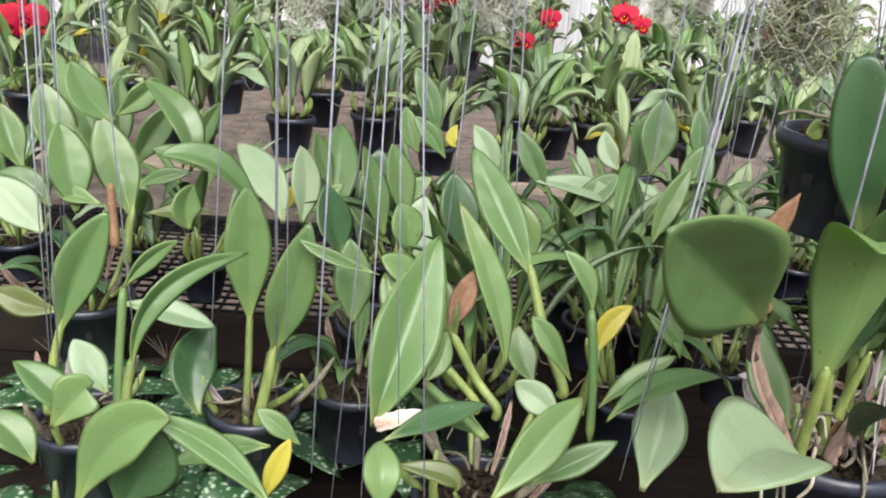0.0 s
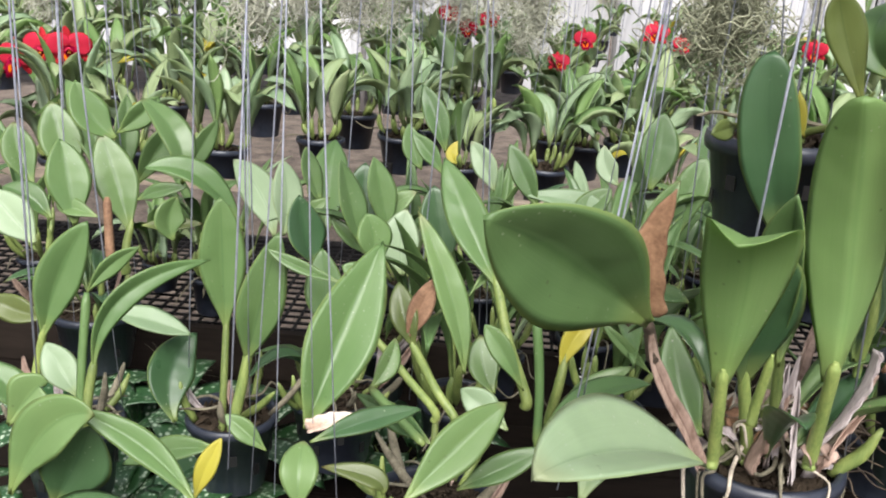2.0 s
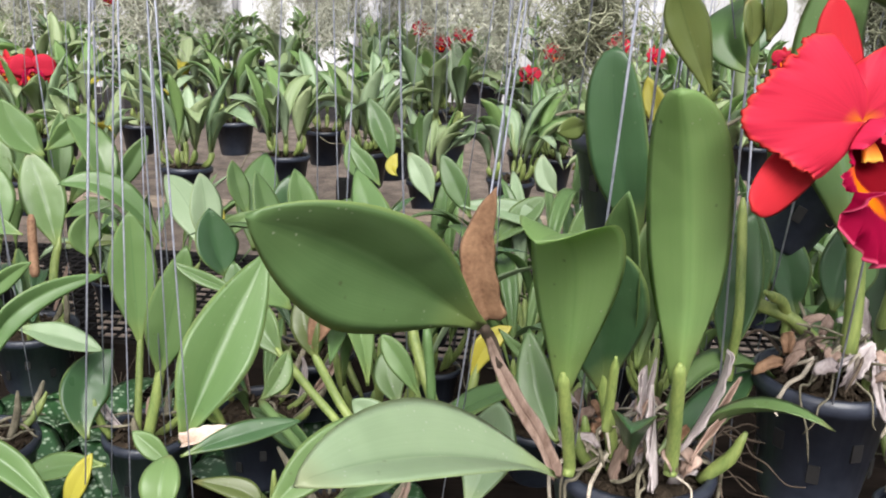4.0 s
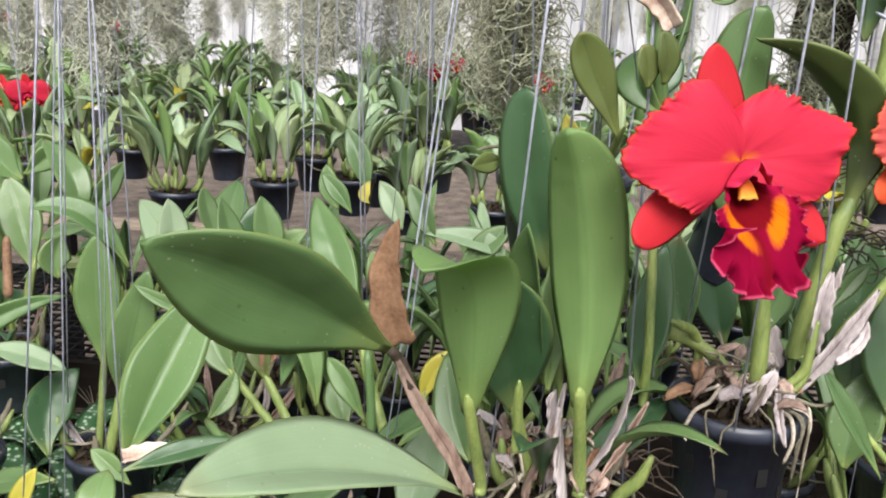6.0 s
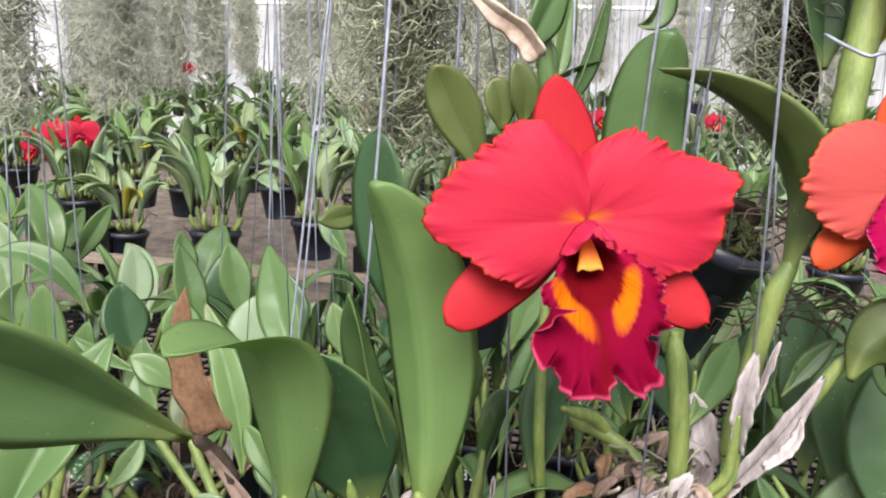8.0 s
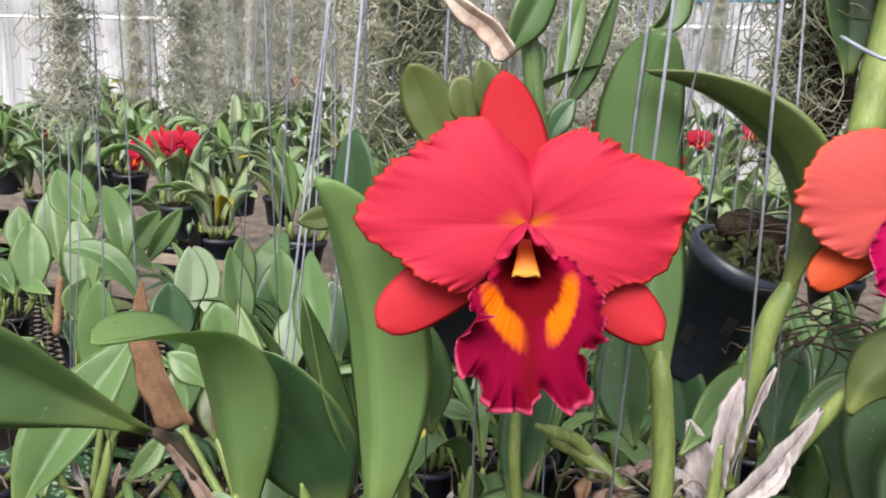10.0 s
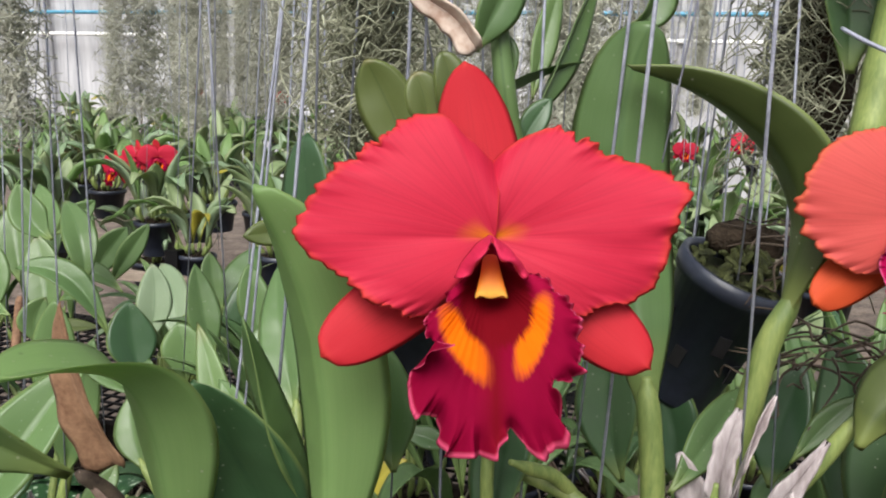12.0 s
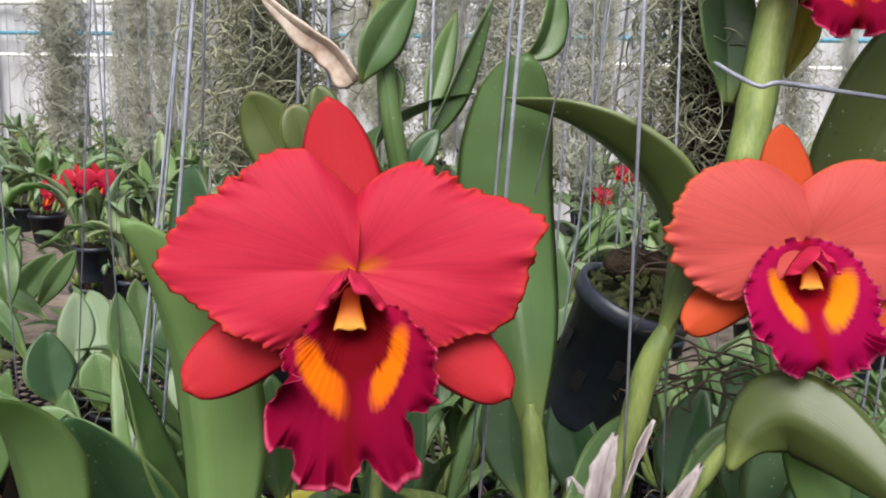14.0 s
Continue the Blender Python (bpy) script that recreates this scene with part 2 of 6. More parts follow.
def petal_material(name, body, warm, heart, edge):
    """Velvety petal: heart colour at the claw, fine fanning veins, a warmer margin."""
    m, n, l, p = material(name, 0.6)
    p.inputs["Specular IOR Level"].default_value = 0.18
    uv = n.new("ShaderNodeUVMap")
    sep = n.new("ShaderNodeSeparateXYZ")
    l.new(uv.outputs["UV"], sep.inputs[0])
    mp = node(n, "ShaderNodeMapping", Scale=(1.2, 70.0, 1.0))
    l.new(uv.outputs["UV"], mp.inputs["Vector"])
    veins = node(n, "ShaderNodeTexNoise", Scale=1.0, Detail=3.0, Roughness=0.6)
    l.new(mp.outputs[0], veins.inputs["Vector"])
    obj = n.new("ShaderNodeTexCoord")
    patch = node(n, "ShaderNodeTexNoise", Scale=32.0, Detail=3.0)
    l.new(obj.outputs["Object"], patch.inputs["Vector"])
    colour = mix(n, l, patch.outputs["Fac"], body, warm)
    dark = tuple(c * 0.72 for c in body)
    stripe = ramp(n, (0.38, (1, 1, 1)), (0.52, (0, 0, 0)))
    l.new(veins.outputs["Fac"], stripe.inputs["Fac"])
    colour = mix(n, l, math_node(n, l, "MULTIPLY", stripe.outputs["Color"], 0.32), colour, dark)
    claw = ramp(n, (0.05, (1, 1, 1)), (0.22, (0, 0, 0)))
    l.new(sep.outputs["X"], claw.inputs["Fac"])
    across = math_node(n, l, "ABSOLUTE", math_node(n, l, "SUBTRACT", sep.outputs["Y"], 0.5))
    near_rib = ramp(n, (0.05, (1, 1, 1)), (0.22, (0, 0, 0)))
    l.new(across, near_rib.inputs["Fac"])
    colour = mix(n, l, math_node(n, l, "MULTIPLY", math_node(n, l, "MULTIPLY", claw.outputs["Color"], near_rib.outputs["Color"]), 1.0), colour, heart)
    rim = ramp(n, (0.47, (0, 0, 0)), (0.5, (1, 1, 1)))
    l.new(across, rim.inputs["Fac"])
    hem = ramp(n, (0.94, (0, 0, 0)), (0.995, (1, 1, 1)))
    l.new(sep.outputs["X"], hem.inputs["Fac"])
    colour = mix(n, l, math_node(n, l, "MULTIPLY", math_node(n, l, "MAXIMUM", rim.outputs["Color"], hem.outputs["Color"]), 0.6), colour, edge)
    l.new(colour, p.inputs["Base Color"])
    fine = node(n, "ShaderNodeTexNoise", Scale=900.0, Detail=1.0)
    l.new(obj.outputs["Object"], fine.inputs["Vector"])
    bump(n, l, p, math_node(n, l, "ADD", math_node(n, l, "MULTIPLY", veins.outputs["Fac"], 0.75), math_node(n, l, "MULTIPLY", fine.outputs["Fac"], 0.25)), 0.16, 0.0008)
    glow = n.new("ShaderNodeBsdfTranslucent")
    l.new(colour, glow.inputs["Color"])
    both = n.new("ShaderNodeMixShader")
    both.inputs[0].default_value = 0.2
    l.new(p.outputs[0], both.inputs[1])
    l.new(glow.outputs[0], both.inputs[2])
    l.new(both.outputs[0], n["Material Output"].inputs["Surface"])
    return m


def lip_material(name, rim_c, body, eye, throat, hood, eyes, heart):
    """The lip: dark throat, two yellow eyes beside the midline, crimson apron, pink hem. Eyes and heart: (x, y, degrees, half-length, half-width) on the flower."""
    m, n, l, p = material(name, 0.8)
    p.inputs["Specular IOR Level"].default_value = 0.06
    uv = n.new("ShaderNodeUVMap")
    sep = n.new("ShaderNodeSeparateXYZ")
    l.new(uv.outputs["UV"], sep.inputs[0])
    obj = n.new("ShaderNodeTexCoord")
    patch = node(n, "ShaderNodeTexNoise", Scale=60.0, Detail=4.0)
    l.new(obj.outputs["Object"], patch.inputs["Vector"])
    # fine rays that run out from the throat
    out_y = math_node(n, l, "ADD", sep.outputs["Y"], 0.012)
    turn = math_node(n, l, "ARCTAN2", sep.outputs["X"], out_y)
    way = n.new("ShaderNodeCombineXYZ")
    l.new(math_node(n, l, "MULTIPLY", turn, 26.0), way.inputs["X"])
    l.new(math_node(n, l, "MULTIPLY", sep.outputs["Y"], 60.0), way.inputs["Y"])
    rays = node(n, "ShaderNodeTexNoise", Scale=1.0, Detail=4.0, Roughness=0.65)
    l.new(way.outputs[0], rays.inputs["Vector"])
    jag = math_node(n, l, "MULTIPLY", math_node(n, l, "SUBTRACT", rays.outputs["Fac"], 0.5), 0.9)
    deep = tuple(c * 0.7 for c in body)
    colour = mix(n, l, patch.outputs["Fac"], body, deep)
    colour = mix(n, l, math_node(n, l, "MULTIPLY", rays.outputs["Fac"], 0.35), colour, throat)
    upper = ramp(n, (0.0, (0, 0, 0)), (1.0, (1, 1, 1)))
    l.new(math_node(n, l, "MULTIPLY", math_node(n, l, "ADD", sep.outputs["Y"], 0.034), 45.0), upper.inputs["Fac"])
    colour = mix(n, l, math_node(n, l, "MULTIPLY", upper.outputs["Color"], 0.6), colour, hood)

    def oval(x, y, turn_deg, long, wide, soft, ragged):
        mp = n.new("ShaderNodeMapping")
        mp.vector_type = "TEXTURE"
        mp.inputs["Location"].default_value = (x, y, 0)
        mp.inputs["Rotation"].default_value = (0, 0, radians(turn_deg))
        mp.inputs["Scale"].default_value = (long, wide, 1)
        l.new(uv.outputs["UV"], mp.inputs["Vector"])
        size = n.new("ShaderNodeVectorMath")
        size.operation = "LENGTH"
        l.new(mp.outputs[0], size.inputs[0])
        edge = ramp(n, (0.5, (1, 1, 1)), (0.5 + soft, (0, 0, 0)))
        l.new(math_node(n, l, "MULTIPLY", math_node(n, l, "ADD", size.outputs["Value"], math_node(n, l, "MULTIPLY", jag, ragged)), 0.5), edge.inputs["Fac"])
        return edge.outputs["Color"]

    for e in eyes:
        colour = mix(n, l, oval(*e, 0.26, 0.8), colour, mix(n, l, patch.outputs["Fac"], eye, (eye[0], eye[1] * 0.7, eye[2])))
    colour = mix(n, l, oval(*heart, 0.10, 0.6), colour, throat)
    mid = ramp(n, (0.0012, (1, 1, 1)), (0.0052, (0, 0, 0)))
    l.new(math_node(n, l, "ABSOLUTE", math_node(n, l, "ADD", sep.outputs["X"], 0.0005)), mid.inputs["Fac"])
    colour = mix(n, l, math_node(n, l, "MULTIPLY", mid.outputs["Color"], 0.9), colour, throat)
    at = n.new("ShaderNodeAttribute")
    at.attribute_name = "hem"
    hem = ramp(n, (0.965, (0, 0, 0)), (0.985, (1, 1, 1)))
    l.new(at.outputs["Fac"], hem.inputs["Fac"])
    colour = mix(n, l, math_node(n, l, "MULTIPLY", hem.outputs["Color"], 0.85), colour, rim_c)
    l.new(colour, p.inputs["Base Color"])
    bump(n, l, p, math_node(n, l, "ADD", rays.outputs["Fac"], patch.outputs["Fac"]), 0.25, 0.0010)
    glow = n.new("ShaderNodeBsdfTranslucent")
    l.new(colour, glow.inputs["Color"])
    both = n.new("ShaderNodeMixShader")
    both.inputs[0].default_value = 0.25
    l.new(p.outputs[0], both.inputs[1])
    l.new(glow.outputs[0], both.inputs[2])
    l.new(both.outputs[0], n["Material Output"].inputs["Surface"])
    return m


def column_material():
    """Waxy column: orange-red at its root, yellow at its lower edge."""
    m, n, l, p = material("orange_yellow_column", 0.55)
    p.inputs["Specular IOR Level"].default_value = 0.25
    uv = n.new("ShaderNodeUVMap")
    sep = n.new("ShaderNodeSeparateXYZ")
    l.new(uv.outputs["UV"], sep.inputs[0])
    tone = ramp(n, (0.1, (0.62, 0.050, 0.030)), (0.6, (0.74, 0.17, 0.024)), (0.85, (0.80, 0.30, 0.026)), (0.97, (0.82, 0.50, 0.090)))
    l.new(sep.outputs["Y"], tone.inputs["Fac"])
    obj = n.new("ShaderNodeTexCoord")
    spots = node(n, "ShaderNodeTexNoise", Scale=400.0, Detail=3.0)
    l.new(obj.outputs["Object"], spots.inputs["Vector"])
    l.new(mix(n, l, math_node(n, l, "MULTIPLY", spots.outputs["Fac"], 0.35), tone.outputs["Color"], (0.45, 0.05, 0.015)), p.inputs["Base Color"])
    bump(n, l, p, spots.outputs["Fac"], 0.2, 0.0006)
    return m


red_petal = petal_material("scarlet_petal", (0.475, 0.014, 0.046), (0.525, 0.024, 0.052), (0.620, 0.150, 0.006), (0.560, 0.050, 0.020))
red_sepal = petal_material("brick_red_sepal", (0.460, 0.016, 0.030), (0.520, 0.026, 0.034), (0.560, 0.060, 0.020), (0.540, 0.040, 0.030))
coral_petal = petal_material("coral_petal", (0.500, 0.064, 0.062), (0.540, 0.088, 0.074), (0.600, 0.160, 0.030), (0.600, 0.120, 0.040))
coral_sepal = petal_material("orange_sepal", (0.540, 0.062, 0.022), (0.580, 0.090, 0.028), (0.560, 0.120, 0.014), (0.560, 0.095, 0.025))
crimson_lip = lip_material("crimson_lip", (0.620, 0.080, 0.170), (0.265, 0.0007, 0.034), (0.800, 0.180, 0.003), (0.150, 0.002, 0.007), (0.400, 0.006, 0.050),
                           ((-0.0105, -0.0370, -58, 0.0112, 0.0042), (0.0128, -0.0340, 70, 0.0108, 0.0036)), (0.0005, -0.0245, 0, 0.0120, 0.0130))
magenta_lip = lip_material("magenta_lip", (0.600, 0.090, 0.220), (0.360, 0.001, 0.075), (0.800, 0.270, 0.006), (0.290, 0.004, 0.012), (0.420, 0.006, 0.070),
                           ((-0.0135, -0.0270, -66, 0.0125, 0.0050), (0.0135, -0.0270, 66, 0.0125, 0.0050)), (0.0, -0.0200, 0, 0.0100, 0.0125))
lobe_mat = petal_material("pink_red_lobe", (0.560, 0.020, 0.075), (0.600, 0.030, 0.085), (0.480, 0.010, 0.052), (0.640, 0.080, 0.140))
column_mat = column_material()


# ---- builders ----
def link(name, shell, mat, parent=None, label="", smooth=True):
    """One mesh object from a shell: vertices, faces and, if given, UVs by vertex."""
    verts, faces, uvs = (*shell, None)[:3]
    me = bpy.data.meshes.new(name)
    me.from_pydata([tuple(v) for v in verts], [], faces)
    if uvs is not None:
        layer = me.uv_layers.new(name="UVMap")
        for loop in me.loops:
            layer.data[loop.index].uv = uvs[loop.vertex_index]
    if smooth:
        me.polygons.foreach_set("use_smooth", [True] * len(me.polygons))
    me.materials.append(mat)
    me.update()
    ob = new(name, me)
    if parent is not None:
        ob.parent = parent
    if label:
        ob["label"] = label
    return ob


def sheet(grid_fn, nu, nv, thick):
    """A closed thin shell over a parameter sheet: upper and lower skins share their border. grid_fn(s, v) gives a point."""
    P = np.array([[grid_fn(i / nu, -1 + 2 * j / nv) for j in range(nv + 1)] for i in range(nu + 1)])
    du, dv = np.gradient(P, axis=0), np.gradient(P, axis=1)
    nrm = np.cross(du, dv)
    nrm /= np.linalg.norm(nrm, axis=2, keepdims=True) + 1e-12
    verts, uvs, top, low = [], [], {}, {}
    for i in range(nu + 1):
        for j in range(nv + 1):
            v = -1 + 2 * j / nv
            top[i, j] = len(verts)
            verts.append(P[i, j])
            uvs.append((i / nu, j / nv))
            if i in (0, nu) or j in (0, nv):
                low[i, j] = top[i, j]
            else:
                low[i, j] = len(verts)
                verts.append(P[i, j] - nrm[i, j] * thick * (1 - 0.75 * v * v))
                uvs.append((i / nu, j / nv))
    faces = []
    for i in range(nu):
        for j in range(nv):
            faces.append((top[i, j], top[i + 1, j], top[i + 1, j + 1], top[i, j + 1]))
            f = [low[i, j + 1], low[i + 1, j + 1], low[i + 1, j], low[i, j]]
            if sorted(f) != sorted(faces[-1]):
                faces.append(tuple(f))
    return verts, faces, uvs


def leaf_width(s, shape):
    """Half-width along the leaf, as a share of its widest."""
    if shape == "bract":
        return max(0.04, min(1.0, 6 * s + 0.6) * (1 - s ** 4) * (1 + 0.07 * math.sin(23 * s)))
    if shape == "rag":
        return max(0.05, (0.55 + 0.45 * math.sin(3.0 * s) + 0.07 * math.sin(19 * s) + 0.08 * math.sin(37 * s)) * (1 - 0.6 * s ** 5))
    swell = 0.10 + 0.90 * math.sin(min(1.0, s / 0.52) * math.pi / 2) ** 1.35
    if shape == "round":
        swell = 0.19 + 0.81 * math.sin(min(1.0, s / 0.45) * math.pi / 2) ** 1.25
    x = max(0.0, (s - 0.5) / 0.5)
    if shape == "blunt":
        end = math.sqrt(max(0.06, 1 - x ** 5))
    elif shape == "lance":
        end = max(0.0, 1 - x ** 1.7) ** 0.9
    elif shape == "acute":
        end = max(0.0, 1 - x ** 1.55)
    elif shape == "round":
        end = max(0.0, 1 - x ** 2.1) ** 0.58
    else:
        end = max(0.0, 1 - x ** 1.9) ** 0.85
    return max(0.015, swell * end)


def leaf_sheet(a, b, c, width, normal, fold, shape, seed, nu=22, nv=10, thick=0.0016):
    """A strap leaf from a through b to c: keeled along the midrib, slightly wavy, thick and waxy."""
    a, b, c, n0 = (np.array(v, float) for v in (a, b, c, normal))
    ctrl = 2 * b - 0.5 * (a + c)
    rnd = random.Random(seed)
    ph, amp, tw = rnd.uniform(0, 6.28), rnd.uniform(0.010, 0.035), rnd.uniform(-0.25, 0.25)

    def at(s, v):
        p = (1 - s) ** 2 * a + 2 * s * (1 - s) * ctrl + s * s * c
        d = 2 * (1 - s) * (ctrl - a) + 2 * s * (c - ctrl)
        d /= np.linalg.norm(d) + 1e-9
        n = n0 - d * (n0 @ d)
        n /= np.linalg.norm(n) + 1e-9
        q = np.cross(d, n)
        ang = tw * (s - 0.5)
        q, n = q * math.cos(ang) + n * math.sin(ang), n * math.cos(ang) - q * math.sin(ang)
        w = 0.5 * width * leaf_width(s, shape)
        k = 1.8 * fold * (1.4 - 0.8 * s)
        lift = (abs(v) ** 1.1 - 0.18 * v * v) * k * w + amp * width * abs(v) * math.sin(5.0 * s + ph + (1.3 if v > 0 else 0))
        if shape == "blunt" and s > 0.9:
            p = p - d * 0.06 * width * (1 - min(1.0, abs(v - 0.25) * 3.0)) * (s - 0.9) * 10
        return p + q * v * w * math.cos(0.5 * k) + n * lift

    return sheet(at, nu, nv, thick)


leaf_count = [0]


def leaf(plant, a, b, c, width, normal, mat, fold=0.25, shape="oval", nu=22, nv=10):
    leaf_count[0] += 1
    at = plant.matrix_world.translation if plant is not None else Vector()
    sub = [tuple(Vector(p) - at) for p in (a, b, c)]
    v, f, uv = leaf_sheet(*sub, width, normal, fold, shape, leaf_count[0], nu, nv)
    names = {"bract": "bract"}
    return link(names.get(shape, "leaf"), (v, f, uv), mat, plant, LABELS.get(mat.name, ""))


def curve_at(pts, s):
    """A point on the smooth curve through pts, s from 0 to 1."""
    ext = [2 * pts[0] - pts[1]] + list(pts) + [2 * pts[-1] - pts[-2]]
    x = min(s * (len(pts) - 1), len(pts) - 1 - 1e-6)
    i, t = int(x), x - int(x)
    a, b, c, d = ext[i:i + 4]
    return 0.5 * (2 * b + (c - a) * t + (2 * a - 5 * b + 4 * c - d) * t * t + (3 * b - a - 3 * c + d) * t ** 3)


def strap(plant, pts, width, n0, n1, mat, fold=0.25, shape="oval", nu=34, nv=12):
    """A long leaf through several points whose face turns from n0 at its foot to n1 at its tip; a negative fold shows a raised keel."""
    leaf_count[0] += 1
    at0 = np.array(plant.matrix_world.translation)
    P = [np.array(p, float) - at0 for p in pts]
    n0, n1 = np.array(n0, float), np.array(n1, float)
    ph = random.Random(leaf_count[0]).uniform(0, 6.28)

    def at(s, v):
        p = curve_at(P, s)
        d = curve_at(P, min(1.0, s + 0.02)) - curve_at(P, max(0.0, s - 0.02))
        d /= np.linalg.norm(d) + 1e-9
        n = n0 + (n1 - n0) * s
        n = n - d * (n @ d)
        n /= np.linalg.norm(n) + 1e-9
        q = np.cross(d, n)
        w = 0.5 * width * leaf_width(s, shape)
        k = 1.8 * fold * (1.3 - 0.6 * s)
        lift = (abs(v) ** 1.15 - 0.15 * v * v) * k * w + 0.022 * width * v * v * math.sin(6 * s + ph + (1.1 if v > 0 else 0))
        return p + q * v * w * math.cos(0.5 * k) + n * lift

    return link("leaf", sheet(at, nu, nv, 0.0017), mat, plant, LABELS.get(mat.name, ""))


LABELS = {"dry_brown": "dry brown withered leaf", "leaf_yellow": "yellowing leaf", "dry_tan": "dry papery pink-tan bract"}


def tube(points, r0, r1, sides=8, lumps=0.0, seed=0, steps=5, belly=0.0, taper=0.0):
    """A smooth tube through points, with rounded ends."""
    rnd = random.Random(seed)
    P = [np.array(p, float) for p in points]
    if len(P) == 2:
        P = [P[0], (P[0] + P[1]) / 2, P[1]]
    ext = [2 * P[0] - P[1]] + P + [2 * P[-1] - P[-2]]
    path = []
    for i in range(1, len(ext) - 2):
        for k in range(steps):
            t = k / steps
            a, b, c, d = ext[i - 1:i + 3]
            path.append(0.5 * (2 * b + (c - a) * t + (2 * a - 5 * b + 4 * c - d) * t * t + (3 * b - a - 3 * c + d) * t ** 3))
    path.append(P[-1])
    verts, faces, uvs, n = [], [], [], len(path)
    side = None
    for i, p in enumerate(path):
        d = path[min(i + 1, n - 1)] - path[max(i - 1, 0)]
        d /= np.linalg.norm(d) + 1e-9
        if side is None:
            side = np.cross(d, (0.3, 0.2, 1.0) if abs(d[2]) < 0.9 else (1.0, 0.2, 0.1))
        side = side - d * (side @ d)
        side /= np.linalg.norm(side) + 1e-9
        up = np.cross(d, side)
        s = i / (n - 1)
        r = (r0 + (r1 - r0) * s) * (1 + belly * math.sin(math.pi * s))
        if taper:
            x = max(0.0, (s - 0.70) / 0.30)
            r *= 1 - taper * x * x * (3 - 2 * x)
        elif i in (0, n - 1):
            r *= 0.55
        for k in range(sides):
            a = 2 * math.pi * k / sides
            rr = r * (1 + lumps * rnd.uniform(-1, 1))
            verts.append(p + rr * (math.cos(a) * side + math.sin(a) * up))
            uvs.append((s, k / sides))
    for i in range(n - 1):
        for k in range(sides):
            a, b = i * sides + k, i * sides + (k + 1) % sides
            faces.append((a, b, b + sides, a + sides))
    faces.append(tuple(range(sides - 1, -1, -1)))
    faces.append(tuple(range((n - 1) * sides, n * sides)))
    return verts, faces, uvs


def stalk(plant, points, r0, r1, mat, name="pseudobulb"):
    leaf_count[0] += 1
    at = plant.matrix_world.translation
    sub = [tuple(Vector(p) - at) for p in points]
    if name == "sheath":
        a, c = sub[0], sub[-1]
        b = sub[1] if len(sub) == 3 else tuple((x + y) / 2 for x, y in zip(a, c))
        side = random.Random(leaf_count[0]).uniform(-0.6, 0.6)
        v, f, uv = leaf_sheet(a, b, c, 1.0 * (r0 + r1), (side, -0.9, 0.2), 1.5, "rag", leaf_count[0], 24, 10, 0.0009)
        return link(name, (v, f, uv), mat, plant, "grey papery dry sheath")
    slim = 0.56 if name == "pseudobulb" else 0.8
    if name == "pseudobulb":
        if sub[0][2] > sub[-1][2]:
            sub, r0, r1 = sub[::-1], r1, r0
        foot, top = Vector(sub[0]), Vector(sub[-1])
        ahead = (top - Vector(sub[-2])).normalized()
        sub = [tuple(foot + Vector((0, 0, -0.012))), *sub, tuple(top + ahead * 0.013)]
        v, f, uv = tube(sub, r0 * 0.60, r1 * slim, 12, 0.03, leaf_count[0], 6, 0.10, 0.55)
        return link(name, (v, f, uv), mat, plant)
    v, f, uv = tube(sub, r0 * slim, r1 * slim, 10, 0.04, leaf_count[0], 6)
    return link(name, (v, f, uv), mat, plant)


def merge(*shells):
    verts, faces, uvs = [], [], []
    for v, f, u in shells:
        k = len(verts)
        verts += [tuple(p) for p in v]
        uvs += list(u)
        faces += [tuple(i + k for i in face) for face in f]
    return verts, faces, uvs


def lathe(profile, sides=36):
    """A turned shell from (radius, height) pairs."""
    verts, faces, uvs = [], [], []
    for i, (r, z) in enumerate(profile):
        for k in range(sides):
            a = 2 * math.pi * k / sides
            verts.append((r * math.cos(a), r * math.sin(a), z))
            uvs.append((i / len(profile), k / sides))
    for i in range(len(profile) - 1):
        for k in range(sides):
            a, b = i * sides + k, i * sides + (k + 1) % sides
            faces.append((a, b, b + sides, a + sides))
    faces.append(tuple(range(sides - 1, -1, -1)))
    return verts, faces, uvs


def plant_at(name, x, y, z, label, group=""):
    e = new(name)
    e.location = (x, y, z)
    e.matrix_world = Matrix.Translation((x, y, z))
    return tagged(e, label, "orchid", group)


def pot(parent, r=0.05, h=0.09, sides=36, slots=True):
    """Tapered nursery pot with a rolled rim and slots near its foot, its top at the plant's base. Returns the pot."""
    q = r * 0.74
    ob = link("pot", lathe([(q * 0.96, -h), (q, -h + 0.003), (r * 0.985, -0.012), (r * 1.06, -0.012), (r * 1.08, -0.006),
                             (r * 1.06, 0.0), (r * 0.97, 0.0), (r * 0.94, -0.004), (q * 0.95, -h + 0.006)], sides)[:2], pot_mat, parent, "black plastic nursery pot")
    if slots:
        for k in range(10):
            a = 2 * math.pi * k / 10
            z = -h * (0.62 if k % 2 else 0.42)
            rr = r + (q - r) * (-z / h) + 0.0006
            w, t = 0.004, h * 0.07
            c, s = math.cos(a), math.sin(a)
            v = [(rr * c - dx * s + o * c, rr * s + dx * c + o * s, z + dz) for o in (0, 0.0012) for dx, dz in ((-w, -t), (w, -t), (w, t), (-w, t))]
            f = [(0, 1, 2, 3), (7, 6, 5, 4), (0, 4, 5, 1), (1, 5, 6, 2), (2, 6, 7, 3), (3, 7, 4, 0)]
            link("slot", (v, f), slot_mat, ob, smooth=False)
    return ob


slot_mat = rough_material("slot_shadow", (0.004, 0.004, 0.005), (0.012, 0.012, 0.013), 40, 0.5, 0.1, 0.0004)


